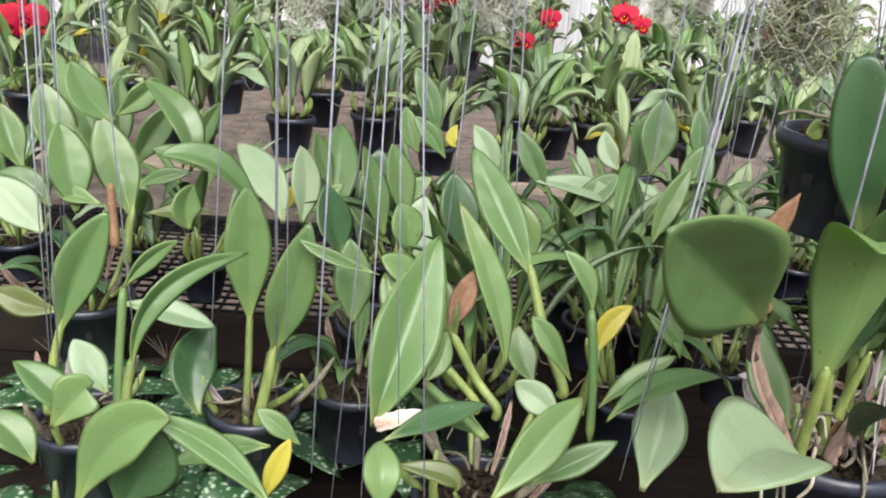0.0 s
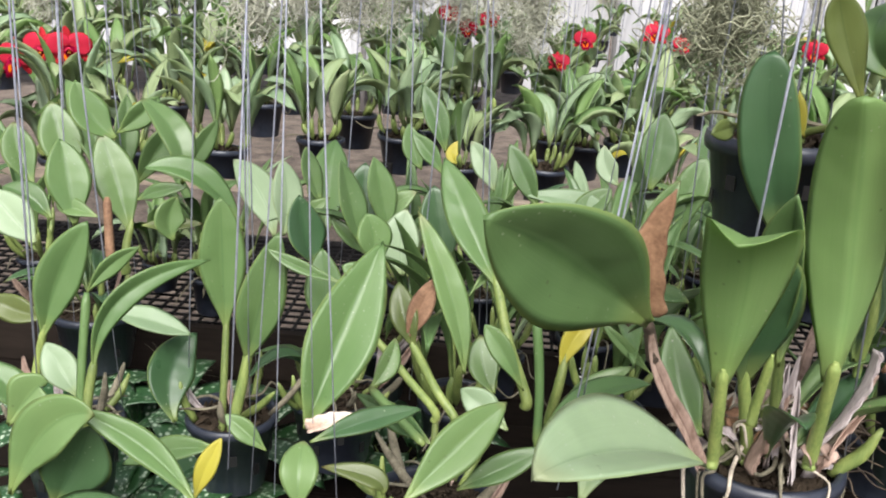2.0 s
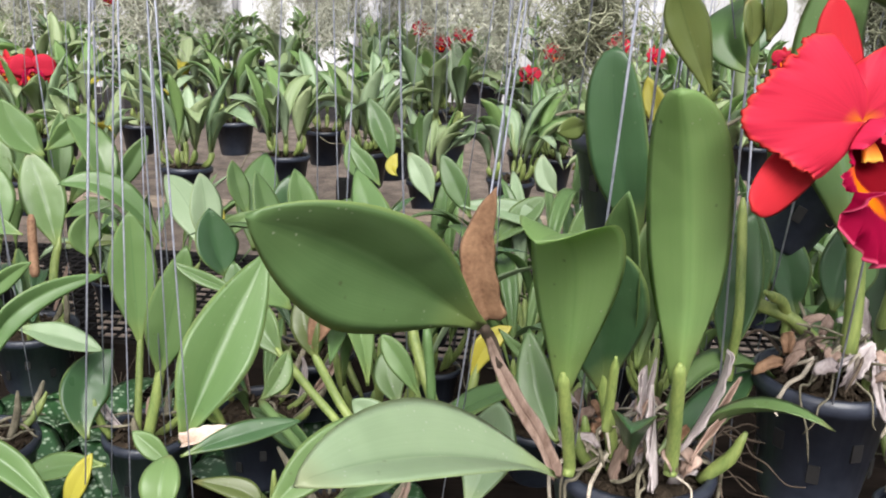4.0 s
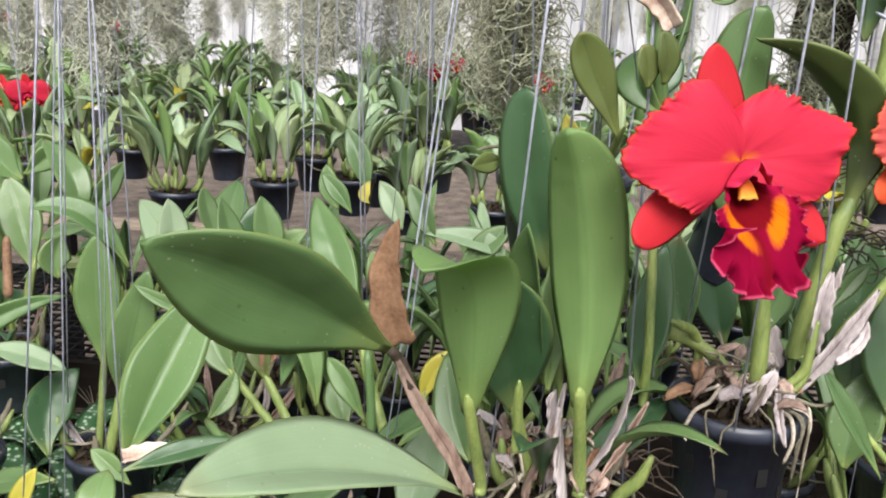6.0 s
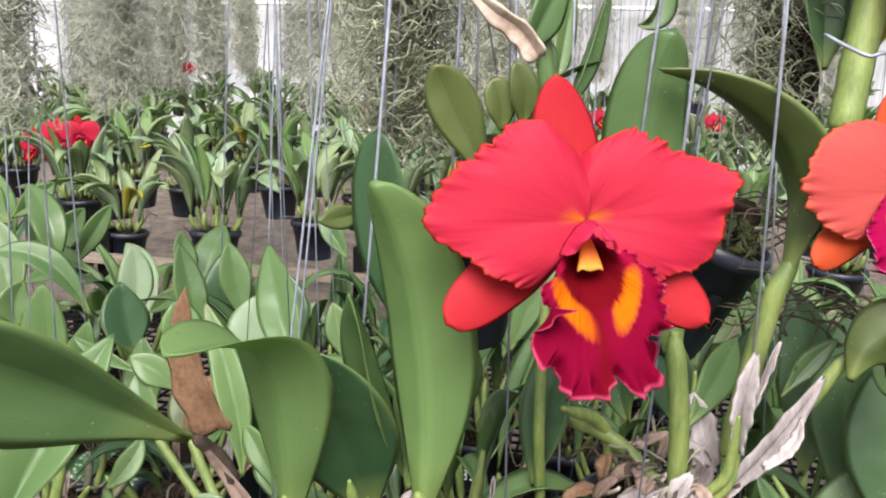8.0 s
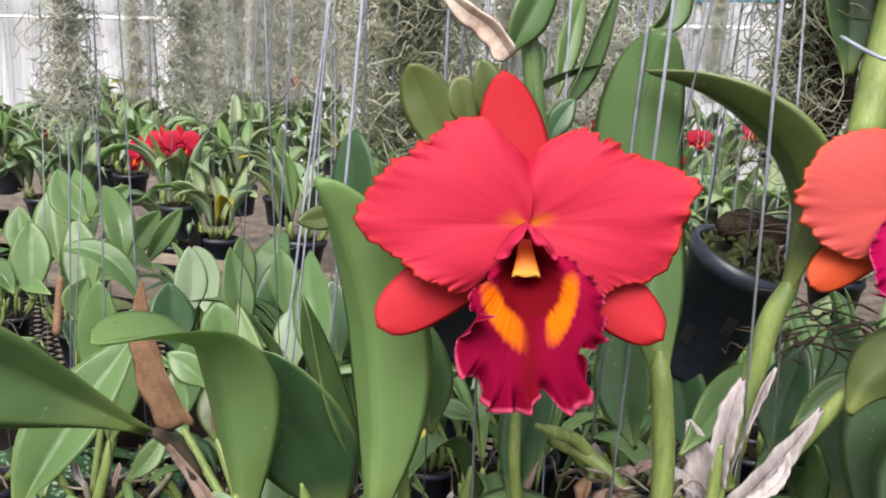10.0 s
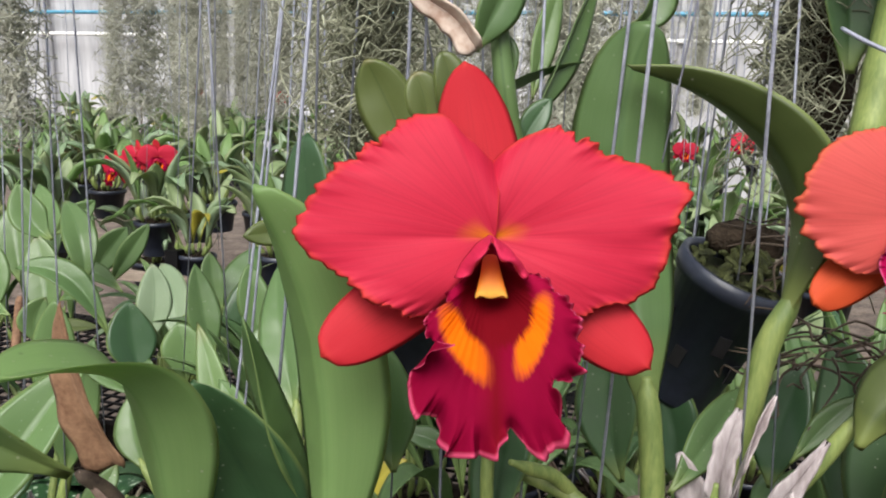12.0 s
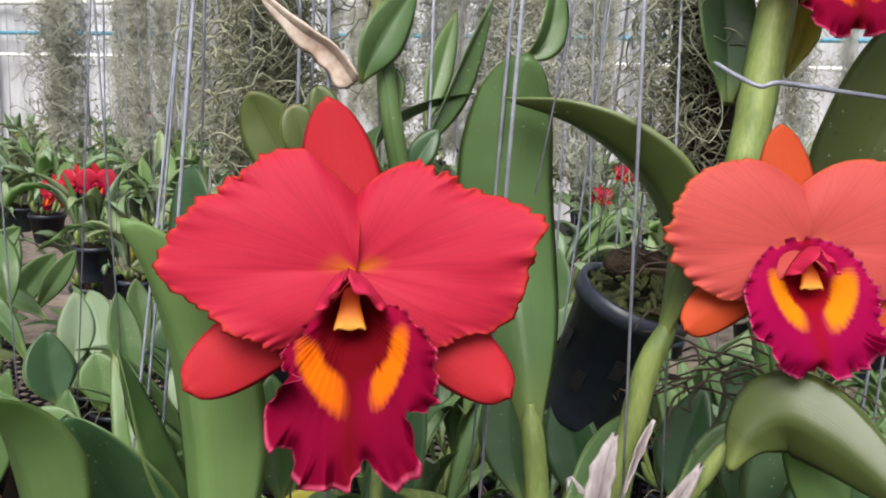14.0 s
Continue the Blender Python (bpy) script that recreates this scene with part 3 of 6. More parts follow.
def mound(parent, r, mat, name="bark", seed=1, height=0.012):
    rnd = random.Random(seed)
    shells = []
    for k in range(110):
        a, d = rnd.uniform(0, 6.28), r * math.sqrt(rnd.random()) * 0.92
        p = np.array((d * math.cos(a), d * math.sin(a), -0.010 + height * (1 - (d / r) ** 2) + rnd.uniform(-0.003, 0.003)))
        w = np.array([rnd.uniform(-1, 1) for _ in range(3)])
        w = w / np.linalg.norm(w) * rnd.uniform(0.003, 0.007)
        shells.append(tube([p - w, p, p + w], rnd.uniform(0.0018, 0.0036), rnd.uniform(0.0012, 0.003), 5, 0.3, k, 1))
    shells.append(lathe([(0.0005, -0.004), (r * 0.6, -0.006), (r * 0.99, -0.010), (r * 0.97, -0.016)], 20))
    return tagged(link(name, merge(*shells)[:2], mat, parent, smooth=False), kind="stuff")


def roots(parent, count, r, seed, reach=0.07, drop=0.06, mat=None):
    rnd = random.Random(seed)
    for k in range(count):
        a = rnd.uniform(0, 6.28)
        p = np.array((0.3 * r * math.cos(a), 0.3 * r * math.sin(a), 0.012))
        pts = [p]
        for j in range(4):
            a += rnd.uniform(-0.5, 0.5)
            p = p + np.array((math.cos(a), math.sin(a), 0)) * reach * 0.3 + np.array((0, 0, rnd.uniform(-0.3, 0.25) * drop * (0.3 if j < 2 else 1.4)))
            pts.append(p)
        link("root", tube(pts, 0.0019, 0.0012, 6, 0.1, k, 4), mat or root_mat, parent)


def hanger(x, y, z, r, top, lean=(0.0, 0.0), seed=0, thick=0.0010):
    """Three wires from a pot's rim to one hook above."""
    e = new("pot_hanger")
    e.matrix_world = Matrix.Translation((x, y, z))
    tagged(e, "thin galvanised wire hanger holding a pot", "hanger", "pot hangers")
    rnd = random.Random(seed)
    a0 = rnd.uniform(0, 2)
    hx, hy = lean
    for k in range(3):
        a = a0 + k * 2.094
        p = (r * math.cos(a), r * math.sin(a), 0)
        q = (hx * 0.5 + p[0] * 0.45, hy * 0.5 + p[1] * 0.45, (top - z) * 0.5)
        link("wire", tube([p, q, (hx, hy, top - z)], thick, thick, 6, 0, k, 2), wire_mat, e)
    return e


def single_wire(low, high, r):
    """One strand of hanging wire."""
    mid = tuple((a + b) / 2 + d for a, b, d in zip(low, high, (0.001, 0.0, 0.0)))
    return tagged(link("hanging_wire", tube([low, mid, high], r, r, 6, 0, 1, 3), wire_mat), "single grey hanging wire", "wire", "hanging wires")


# ---- orchid flower ----
def outline(s, table):
    return float(np.interp(s, table[0], table[1]))


def ripple(a, freq, seed):
    """Smooth irregular wave along an angle, between about -1 and 1."""
    return 1.6 * noise.noise((a * freq, 7.3 * seed + 0.5, 1.7))


def petal_shell(table, side, ruffle, seed, back, nu=40, nv=120, bite=1.0):
    """A broad petal that fans out from its claw, to the right (side 1) or left (side -1). The table gives its reach by the angle over the midrib;
    the hem is finely pleated and unevenly toothed."""
    a0, a1 = table[0][0], table[0][-1]

    def at(u, v):
        deg = a0 + (a1 - a0) * (v + 1) / 2
        a = math.radians(deg)
        mid = sum(outline(deg + d, table) for d in (-1.5, 0, 1.5)) / 3
        edge = max(0.0, (u - 0.35) / 0.65)
        fade = min(1.0, 6 * (1 - abs(v)))
        hem = max(0.0, (u - 0.76) / 0.24)
        lip = max(0.0, (u - 0.92) / 0.08)
        rough = (0.35 + 0.85 * max(0.0, ripple(a, 2.1, seed + 11) + 0.35)) * min(1.0, max(0.12, (64 - deg) / 16))
        tooth = abs(ripple(a, 9.5, seed + 1)) ** 0.8 * 1.1 + 0.45 * ripple(a, 23, seed + 2) + 0.22 * ripple(a, 47, seed + 3) - 0.5
        r = mid * u * (1 + 0.105 * bite * lip ** 1.2 * rough * tooth * fade)
        lean = a + 0.22 * u * u * a
        z = ruffle * fade * edge ** 2 * 2.6 * ripple(a, 1.9, seed + 4)
        z += ruffle * fade * hem ** 1.5 * (0.9 * ripple(lean, 4.5, seed + 5) + 1.3 * rough * ripple(lean, 12, seed + 6))
        z += ruffle * fade * lip * 1.2 * rough * ripple(a, 30, seed + 7)
        z += 0.00012 * u * (1 - u) * ripple(lean, 19, seed + 8)
        z += 0.006 * math.sin(u * 2.5) - 0.007 * u * u * (1 - math.cos(1.5 * a)) + back * u * u
        z -= 0.0018 * math.exp(-((a - 0.10 + 0.25 * u) * 9) ** 2) * u * (1 - u)
        return np.array((side * r * math.cos(a), r * math.sin(a), z))

    v, f, w = sheet(at, nu, nv, 0.0010)
    if side < 0:
        f = [tuple(reversed(q)) for q in f]
    return v, f, w


def sepal_shell(length, width, curl, seed, blunt, nu=26, nv=14):
    rnd = random.Random(seed)
    ph = rnd.uniform(0, 6.28)

    def at(s, v):
        w = width * (0.35 + 0.65 * math.sin(min(1, s / 0.55) * math.pi / 2)) * max(0.0, 1 - max(0.0, (s - 0.42) / 0.58) ** (3.2 if blunt else 2.1)) ** (0.5 if blunt else 0.62)
        return np.array((length * s, v * max(w, 0.0004), curl * s * s - 0.16 * width * v * v + 0.0012 * abs(v) * math.sin(6 * s + ph)))

    return sheet(at, nu, nv, 0.0014)


def lip_shell(table, scale, seed, hood=0.001, front=0.034, nu=420, nv=44, curls=()):
    """The lip: a funnel whose hem follows a table of (degrees, reach), smooth inside and crimped along its hem; curls are (degrees, spread) of tight curled
    spots. UV: the flower's own x and y in metres; the hem attribute runs from 0 in the throat to 1 at the hem."""
    verts, uvs, faces, hems = [], [], [], []
    for skin in (0, 1):
        for i in range(nu + 1):
            deg = 90 - 360 * i / nu
            th = math.radians(deg)
            wrapped = (deg + 270) % 360 - 270 if i < nu else -270
            reach = sum(float(np.interp(max(-270, min(90, wrapped + d)), table[0], table[1])) for d in (-2, 0, 2)) / 3 * scale
            calm = sum(float(np.interp(max(-270, min(90, wrapped + d)), table[0], table[1])) for d in range(-40, 41, 8)) / 11 * scale
            below = 0.5 * (1 - math.sin(th))
            cx, cy = math.cos(th), math.sin(th)

            def wave(freq, k):
                return 1.6 * noise.noise((cx * freq, cy * freq, 3.1 * seed + k))

            curl = sum(math.exp(-((wrapped - d) / w) ** 2) for d, w in curls)
            broad, mid, fine, tiny = wave(1.5, 0.2), wave(3.4, 1.4), wave(8.5, 2.6), wave(19.0, 3.8)
            size = 0.40 + 0.60 * below
            for j in range(nv + 1):
                q = (j / nv) ** 0.85
                flare, hem, tip = max(0.0, (q - 0.5) / 0.5), max(0.0, (q - 0.78) / 0.22), max(0.0, (q - 0.90) / 0.10)
                z = -0.007 + (0.007 + hood + (front - hood) * below ** 0.9) * math.sin(min(1, q * 1.1) * math.pi / 2) ** 1.4
                z -= 0.006 * below * max(0.0, (q - 0.6) / 0.4) ** 2
                z += size * (0.0040 * flare ** 1.5 * broad + 0.0048 * hem ** 1.5 * mid + 0.0055 * hem ** 2 * fine + 0.0030 * tip ** 1.2 * tiny + 0.0022 * tip ** 1.5)
                z += curl * hem ** 1.2 * (0.0085 + 0.0120 * fine + 0.0080 * tiny)
                span = calm + (reach - calm) * q ** 5
                r = max(0.00003, span * q)
                r += size * (0.0012 * hem ** 2 * fine + 0.0010 * tip * tiny) - curl * hem ** 1.5 * (0.0030 + 0.0060 * tiny)
                turn = th + hem ** 2 * (0.03 * fine + (0.025 + 0.10 * curl) * tiny)
                rise = 0.014 * (1 - q) ** 1.3
                verts.append((r * math.cos(turn), r * math.sin(turn) + rise, z - skin * 0.0007 * (1 - q ** 20)))
                uvs.append((span * q * math.cos(th) + LIP_AT[0], span * q * math.sin(th) + rise + LIP_AT[1]))
                hems.append(q)
    m = (nu + 1) * (nv + 1)
    for i in range(nu):
        for j in range(nv):
            a = i * (nv + 1) + j
            b = a + nv + 1
            faces.append((a, a + 1, b + 1, b))
            faces.append((m + b, m + b + 1, m + a + 1, m + a))
        a = i * (nv + 1) + nv
        faces.append((a, m + a, m + a + nv + 1, a + nv + 1))
    return verts, faces, uvs, hems


LIP_AT = (-0.0015, -0.0265)


def lobe_shell(outer, inner, low, high, seed):
    """A side lobe of the lip that folds over the column: a sheet between its fold and its free margin, both in millimetres."""
    ph = random.Random(seed).uniform(0, 6.28)
    knots = np.linspace(0, 1, len(outer)), np.linspace(0, 1, len(inner))

    def along(s, line, k):
        return np.array([np.interp(s, knots[k], [q[c] for q in line]) for c in (0, 1)]) * 0.001

    def at(s, v):
        u = (v + 1) / 2
        p = along(s, outer, 0) * (1 - u) + along(s, inner, 1) * u
        wave = u * u * 0.0007 * math.sin(11 * s + ph)
        return np.array((p[0], p[1] + wave, low + (high - low) * math.sin(u * 1.75) * (0.55 + 0.45 * math.sin(math.pi * min(1, s + 0.25))) + wave))

    v, f, w = sheet(at, 18, 12, 0.0008)
    return v, f, [(0.40 + 0.6 * b if b > 0.9 else 0.5, 0.35 + 0.5 * a) for a, b in w]


def column_shell(seed):
    """The column: a waxy hood that widens to a flat, notched lower edge."""
    verts, uvs, faces = [], [], []
    rings = ((0.0, -0.005, 0.0022, 0.0020, -0.004), (0.3, -0.009, 0.0029, 0.0026, 0.003), (0.6, -0.014, 0.0039, 0.0032, 0.0065), (0.85, -0.0190, 0.0052, 0.0034, 0.0080),
             (0.97, -0.0212, 0.0058, 0.0034, 0.0084), (1.0, -0.0216, 0.0056, 0.0030, 0.0080), (1.0, -0.0206, 0.0040, 0.0018, 0.0070))
    n = 28
    for t, y, rx, rz, zc in rings:
        for k in range(n):
            a = 2 * math.pi * k / n
            tooth = 0.0005 * math.sin(5 * a + seed) if t > 0.9 else 0.0
            verts.append((-0.0012 + rx * math.cos(a) * abs(math.cos(a)) ** -0.25 if abs(math.cos(a)) > 1e-6 else -0.0012, y + tooth, zc + rz * math.sin(a) + (0.0009 * math.cos(2 * a) if t > 0.5 else 0.0)))
            uvs.append((k / n, t))
    for i in range(len(rings) - 1):
        for k in range(n):
            faces.append((i * n + k, i * n + (k + 1) % n, (i + 1) * n + (k + 1) % n, (i + 1) * n + k))
    faces.append(tuple(range((len(rings) - 1) * n, len(rings) * n)))
    faces.append(tuple(reversed(range(n))))
    return verts, faces, uvs


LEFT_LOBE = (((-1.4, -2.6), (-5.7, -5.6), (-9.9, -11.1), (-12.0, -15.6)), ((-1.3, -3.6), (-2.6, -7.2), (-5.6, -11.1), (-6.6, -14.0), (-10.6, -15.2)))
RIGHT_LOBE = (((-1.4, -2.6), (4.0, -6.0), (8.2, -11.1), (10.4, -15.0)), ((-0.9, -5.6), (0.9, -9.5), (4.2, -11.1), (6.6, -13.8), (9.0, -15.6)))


def placed(shell, m):
    v, f, u = shell
    return [tuple(m @ Vector(p)) for p in v], f, u


def mm(*values):
    return [x * 0.001 for x in values]


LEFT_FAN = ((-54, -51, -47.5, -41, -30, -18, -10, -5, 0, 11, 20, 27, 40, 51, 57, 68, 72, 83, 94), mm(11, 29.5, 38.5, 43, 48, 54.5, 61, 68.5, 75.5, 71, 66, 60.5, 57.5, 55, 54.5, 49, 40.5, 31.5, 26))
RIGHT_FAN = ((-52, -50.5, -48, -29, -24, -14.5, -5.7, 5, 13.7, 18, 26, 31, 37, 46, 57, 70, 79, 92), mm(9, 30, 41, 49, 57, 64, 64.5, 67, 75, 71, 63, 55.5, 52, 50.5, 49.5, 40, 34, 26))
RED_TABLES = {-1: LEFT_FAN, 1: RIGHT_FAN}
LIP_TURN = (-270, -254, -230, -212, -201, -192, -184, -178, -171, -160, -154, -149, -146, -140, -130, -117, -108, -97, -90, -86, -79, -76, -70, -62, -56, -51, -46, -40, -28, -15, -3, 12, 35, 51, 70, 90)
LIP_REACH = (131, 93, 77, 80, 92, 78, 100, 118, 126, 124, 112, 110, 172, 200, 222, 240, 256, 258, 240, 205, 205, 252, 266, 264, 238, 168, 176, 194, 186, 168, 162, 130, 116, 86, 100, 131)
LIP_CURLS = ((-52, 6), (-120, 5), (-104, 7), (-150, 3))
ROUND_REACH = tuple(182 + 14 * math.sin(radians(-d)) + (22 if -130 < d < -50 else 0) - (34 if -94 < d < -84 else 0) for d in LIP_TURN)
ROUND_CURLS = ((-40, 6), (-140, 5))


def orchid_flower(parent, m, scale, petal_m, sepal_m, lip_m, reach, seed, label, tables=RED_TABLES, fine=1.0, front=0.029, spread=3, curls=ROUND_CURLS):
    """One open flower facing its local +z, its column at the origin."""
    inv = parent.matrix_world.inverted() @ m @ Matrix.Scale(scale, 4)
    core = link("flower", placed(tube([(0, -0.006, -0.006), (0, -0.006, -0.014), (0.002, -0.012, -0.040), (0.004, -0.035, -0.062)], 0.003, 0.0035, 10, 0.02, seed), inv), sepal_m, parent, label)
    nu, nv = max(8, int(46 * fine)), max(16, 2 * int(120 * fine))
    for side in (-1, 1):
        t = Matrix.Translation((-side * 0.0012, -0.0008, -0.003 - 0.001 * side))
        link("petal", placed(petal_shell(tables[side], side, 0.0022 if tables is RED_TABLES else 0.0010, seed + side, 0.002, nu, nv, 1.0 if tables is RED_TABLES else 0.45), inv @ t), petal_m, core, "broad ruffled petal")
    for ang, length, width, curl in ((99, 0.066, 0.0158, 0.002), (215, 0.077, 0.0145, 0.006), (-40, 0.076, 0.0140, 0.006))[:spread]:
        t = Matrix.Translation((0, 0.0, -0.009)) @ Matrix.Rotation(radians(ang), 4, "Z")
        link("sepal", placed(sepal_shell(length, width, curl, seed + ang, ang != 99), inv @ t), sepal_m, core, "smooth pointed sepal")
    t = Matrix.Translation((*LIP_AT, 0.0))
    *shell, hems = lip_shell((LIP_TURN, reach), 0.000190, seed, front=front, nu=max(48, int(560 * fine)), nv=max(8, int(48 * fine)), curls=curls)
    lip = link("lip", placed(shell, inv @ t), lip_m, core, "frilled lip with two yellow eyes")
    lip.data.attributes.new("hem", "FLOAT", "POINT").data.foreach_set("value", hems)
    for fold, margin in (LEFT_LOBE, RIGHT_LOBE):
        link("side_lobe", placed(lobe_shell(fold, margin, 0.006, 0.0195, seed), inv @ Matrix.Translation((-0.0002, 0.0036, 0.0)) @ Matrix.Scale(1.18, 4)), lobe_mat, lip, "pink-red lobe folded over the column")
    link("column", placed(column_shell(seed), inv), column_mat, core, "orange-yellow waxy column")
    return core


# ---- the place ----
def ground_sheet():
    n = 60
    verts, faces = [], []
    for i in range(n + 1):
        for j in range(n + 1):
            x, y = (i / n - 0.5), (j / n - 0.5)
            x, y = 60 * x * (abs(x) * 2) ** 1.2 + 0.0, 60 * y * (abs(y) * 2) ** 1.2 + 3
            verts.append((x, y, 0.03 * noise.noise((x * 1.3, y * 1.3, 0)) + 0.012 * noise.noise((x * 6, y * 6, 2))))
    for i in range(n):
        for j in range(n):
            a = i * (n + 1) + j
            faces.append((a, a + n + 1, a + n + 2, a + 1))
    return verts, faces


tagged(link("ground", ground_sheet(), soil_mat), "brown packed earth floor of the nursery", "ground", kind="structure")


def box(x0, y0, z0, x1, y1, z1):
    v = [(x, y, z) for z in (z0, z1) for x, y in ((x0, y0), (x1, y0), (x1, y1), (x0, y1))]
    return v, [(3, 2, 1, 0), (4, 5, 6, 7), (0, 1, 5, 4), (1, 2, 6, 5), (2, 3, 7, 6), (3, 0, 4, 7)], [(0, 0)] * 8


def end_wall():
    """Far wall of the shade house: posts, white plastic sheets with sagging folds, rails and a blue pipe."""
    e = new("end_wall")
    tagged(e, "white plastic sheeting on posts with a blue pipe", "wall", kind="structure")
    rnd = random.Random(5)
    for k in range(16):
        x0 = -9.6 + 1.2 * k
        verts, faces = [], []
        ph = rnd.uniform(0, 6)
        for layer in (0, 0.02):
            for i in range(13):
                for j in range(9):
                    x, z = x0 + 1.17 * i / 12, 0.3 + 3.6 * j / 8
                    verts.append((x, 8.6 + layer + 0.035 * math.sin(9 * x + ph) + 0.03 * math.sin(2.6 * z + ph), z))
        for i in range(12):
            for j in range(8):
                a = i * 9 + j
                faces += [(a, a + 1, a + 10, a + 9), (117 + a + 9, 117 + a + 10, 117 + a + 1, 117 + a)]
        link("plastic_sheet", (verts, faces), sheet_mat, e)
        link("post", tube([(x0, 8.5, 0), (x0, 8.5, 2), (x0, 8.5, 4)], 0.035, 0.035, 8, 0, k, 1), post_mat, e)
    for z, r, m, name in ((2.02, 0.022, blue_mat, "blue_pipe"), (2.35, 0.03, white_mat, "rail"), (1.78, 0.02, white_mat, "rail"), (2.7, 0.03, post_mat, "rail")):
        link(name, tube([(-9.6, 8.44, z), (0, 8.44, z + 0.02), (9.6, 8.44, z)], r, r, 8, 0, 1, 4), m, e)
    for side in (-1, 1):
        link("plastic_sheet", box(side * 9.6 - 0.02, -6, 0.3, side * 9.6 + 0.02, 8.6, 3.9), sheet_mat, e)


end_wall()


def bench(x0, x1, y0, y1, z, step, bar, label):
    """Grid bench: a frame of rails on legs with a mesh deck."""
    e = new("bench")
    tagged(e, label, "bench")
    for y in (y0, y1):
        link("rail", box(x0, y - 0.015, z - 0.04, x1, y + 0.015, z - 0.004), bench_mat, e, smooth=False)
    shells = []
    for i in range(int((x1 - x0) / step) + 1):
        x = x0 + i * step
        shells.append(box(x - bar, y0, z - 0.004, x + bar, y1, z))
    for j in range(int((y1 - y0) / step) + 1):
        y = y0 + j * step
        shells.append(box(x0, y - bar, z - 0.003, x1, y + bar, z + 0.001))
    tagged(link("mesh_deck", merge(*shells)[:2], bench_mat, e, smooth=False), kind="stuff")
    for x in np.linspace(x0 + 0.1, x1 - 0.1, 5):
        for y in (y0, y1):
            link("leg", box(x - 0.015, y - 0.012, 0.0, x + 0.015, y + 0.012, z - 0.041), bench_mat, e, smooth=False)


# added black sheet on the ground, standing in for shade under the bench
def under_bench_shade():
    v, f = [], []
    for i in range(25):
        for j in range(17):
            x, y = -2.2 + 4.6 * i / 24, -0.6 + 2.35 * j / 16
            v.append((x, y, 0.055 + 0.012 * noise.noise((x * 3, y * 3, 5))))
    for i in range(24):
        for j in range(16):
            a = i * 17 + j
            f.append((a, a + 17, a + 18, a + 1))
    tagged(link("weed_mat", (v, f), bench_mat), "added black sheet standing for the shade under the bench", "mat", kind="structure")


under_bench_shade()
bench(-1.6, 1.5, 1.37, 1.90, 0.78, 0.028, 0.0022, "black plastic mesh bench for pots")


def low_shelf():
    """Dark boards under the hanging pots, the shade of the gaps put into their colour, with a beam along their back
    edge.
    """
    e = new("low_shelf")
    tagged(e, "low shelf of dark boards, gap shade in their colour", "shelf")
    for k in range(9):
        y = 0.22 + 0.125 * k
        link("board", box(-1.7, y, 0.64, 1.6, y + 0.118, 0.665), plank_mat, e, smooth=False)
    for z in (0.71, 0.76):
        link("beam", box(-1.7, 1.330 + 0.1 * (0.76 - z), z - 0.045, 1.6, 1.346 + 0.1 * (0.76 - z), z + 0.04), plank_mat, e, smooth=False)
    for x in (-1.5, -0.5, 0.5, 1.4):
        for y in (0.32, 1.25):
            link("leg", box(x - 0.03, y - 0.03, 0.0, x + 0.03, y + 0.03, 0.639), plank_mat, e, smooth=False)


low_shelf()


def back_rail():
    """A weathered timber rail on short dark posts along the bench's back edge."""
    e = new("bench_rail")
    tagged(e, "weathered pale timber rail on dark posts behind the bench", "rail")
    link("beam", box(-1.6, 1.935, 0.872, 1.5, 1.965, 0.892), timber_mat, e, smooth=False)
    for x in (-1.4, -0.75, -0.1, 0.52, 1.15):
        link("post", box(x - 0.018, 1.967, 0.0, x + 0.018, 2.0, 0.95), bench_mat, e, smooth=False)


back_rail()


def speckled_plant(seed):
    """Low foliage plant: a rosette of broad dark leaves splashed with white."""
    rnd = random.Random(seed)
    e = new("speckled_plant")
    tagged(e, "low plant with white-speckled dark green leaves", "foliage plant", "speckled plants on the shelf")
    for k in range(9):
        a, d = 2.4 * k, 0.05 + 0.05 * rnd.random()
        o = np.array((math.cos(a), math.sin(a), 0))
        p = o * 0.01
        q = o * d * 0.9 + np.array((0, 0, 0.07 + 0.05 * rnd.random()))
        t = o * (d + 0.09) + np.array((0, 0, 0.05 + 0.04 * rnd.random()))
        leaf(e, p + np.array((0, 0, 0.05)) + o * 0.03, q, t, rnd.uniform(0.05, 0.075), (-0.3 * o[0], -0.3 * o[1], 1.0), speckled, 0.15, "round", 10, 6)
        link("stem", tube([p, p * 2 + np.array((0, 0, 0.03)), p + np.array((0, 0, 0.05)) + o * 0.03], 0.002, 0.0015, 5, 0, k, 2), bulb_mat, e)
    return e


first = speckled_plant(5)
first.matrix_basis = pose(-0.33, 0.80, 0.668)
second = speckled_plant(6)
second.matrix_basis = pose(0.10, 0.72, 0.668, 0, 0, 50)
shelf_rnd = random.Random(31)
for x, y in ((-0.30, 1.12), (-0.42, 1.10), (-0.18, 1.08), (-0.62, 0.86), (-0.17, 0.84), (-0.50, 0.64), (0.26, 0.84), (0.52, 0.86), (0.04, 1.12)):
    copy_thing(shelf_rnd.choice((first, second)), pose(x, y, 0.668, 0, 0, shelf_rnd.uniform(0, 360)))
for x, y in ((-0.45, 0.76), (-0.36, 0.64), (-0.52, 0.90), (-0.24, 0.70), (-0.30, 0.95), (0.0, 0.76), (-0.08, 0.66)):
    m = pose(x, y, 0.668, 0, 0, shelf_rnd.uniform(0, 360)) @ Matrix.Scale(shelf_rnd.uniform(0.5, 0.7), 4)
    copy_thing(shelf_rnd.choice((first, second)), m).matrix_basis = m


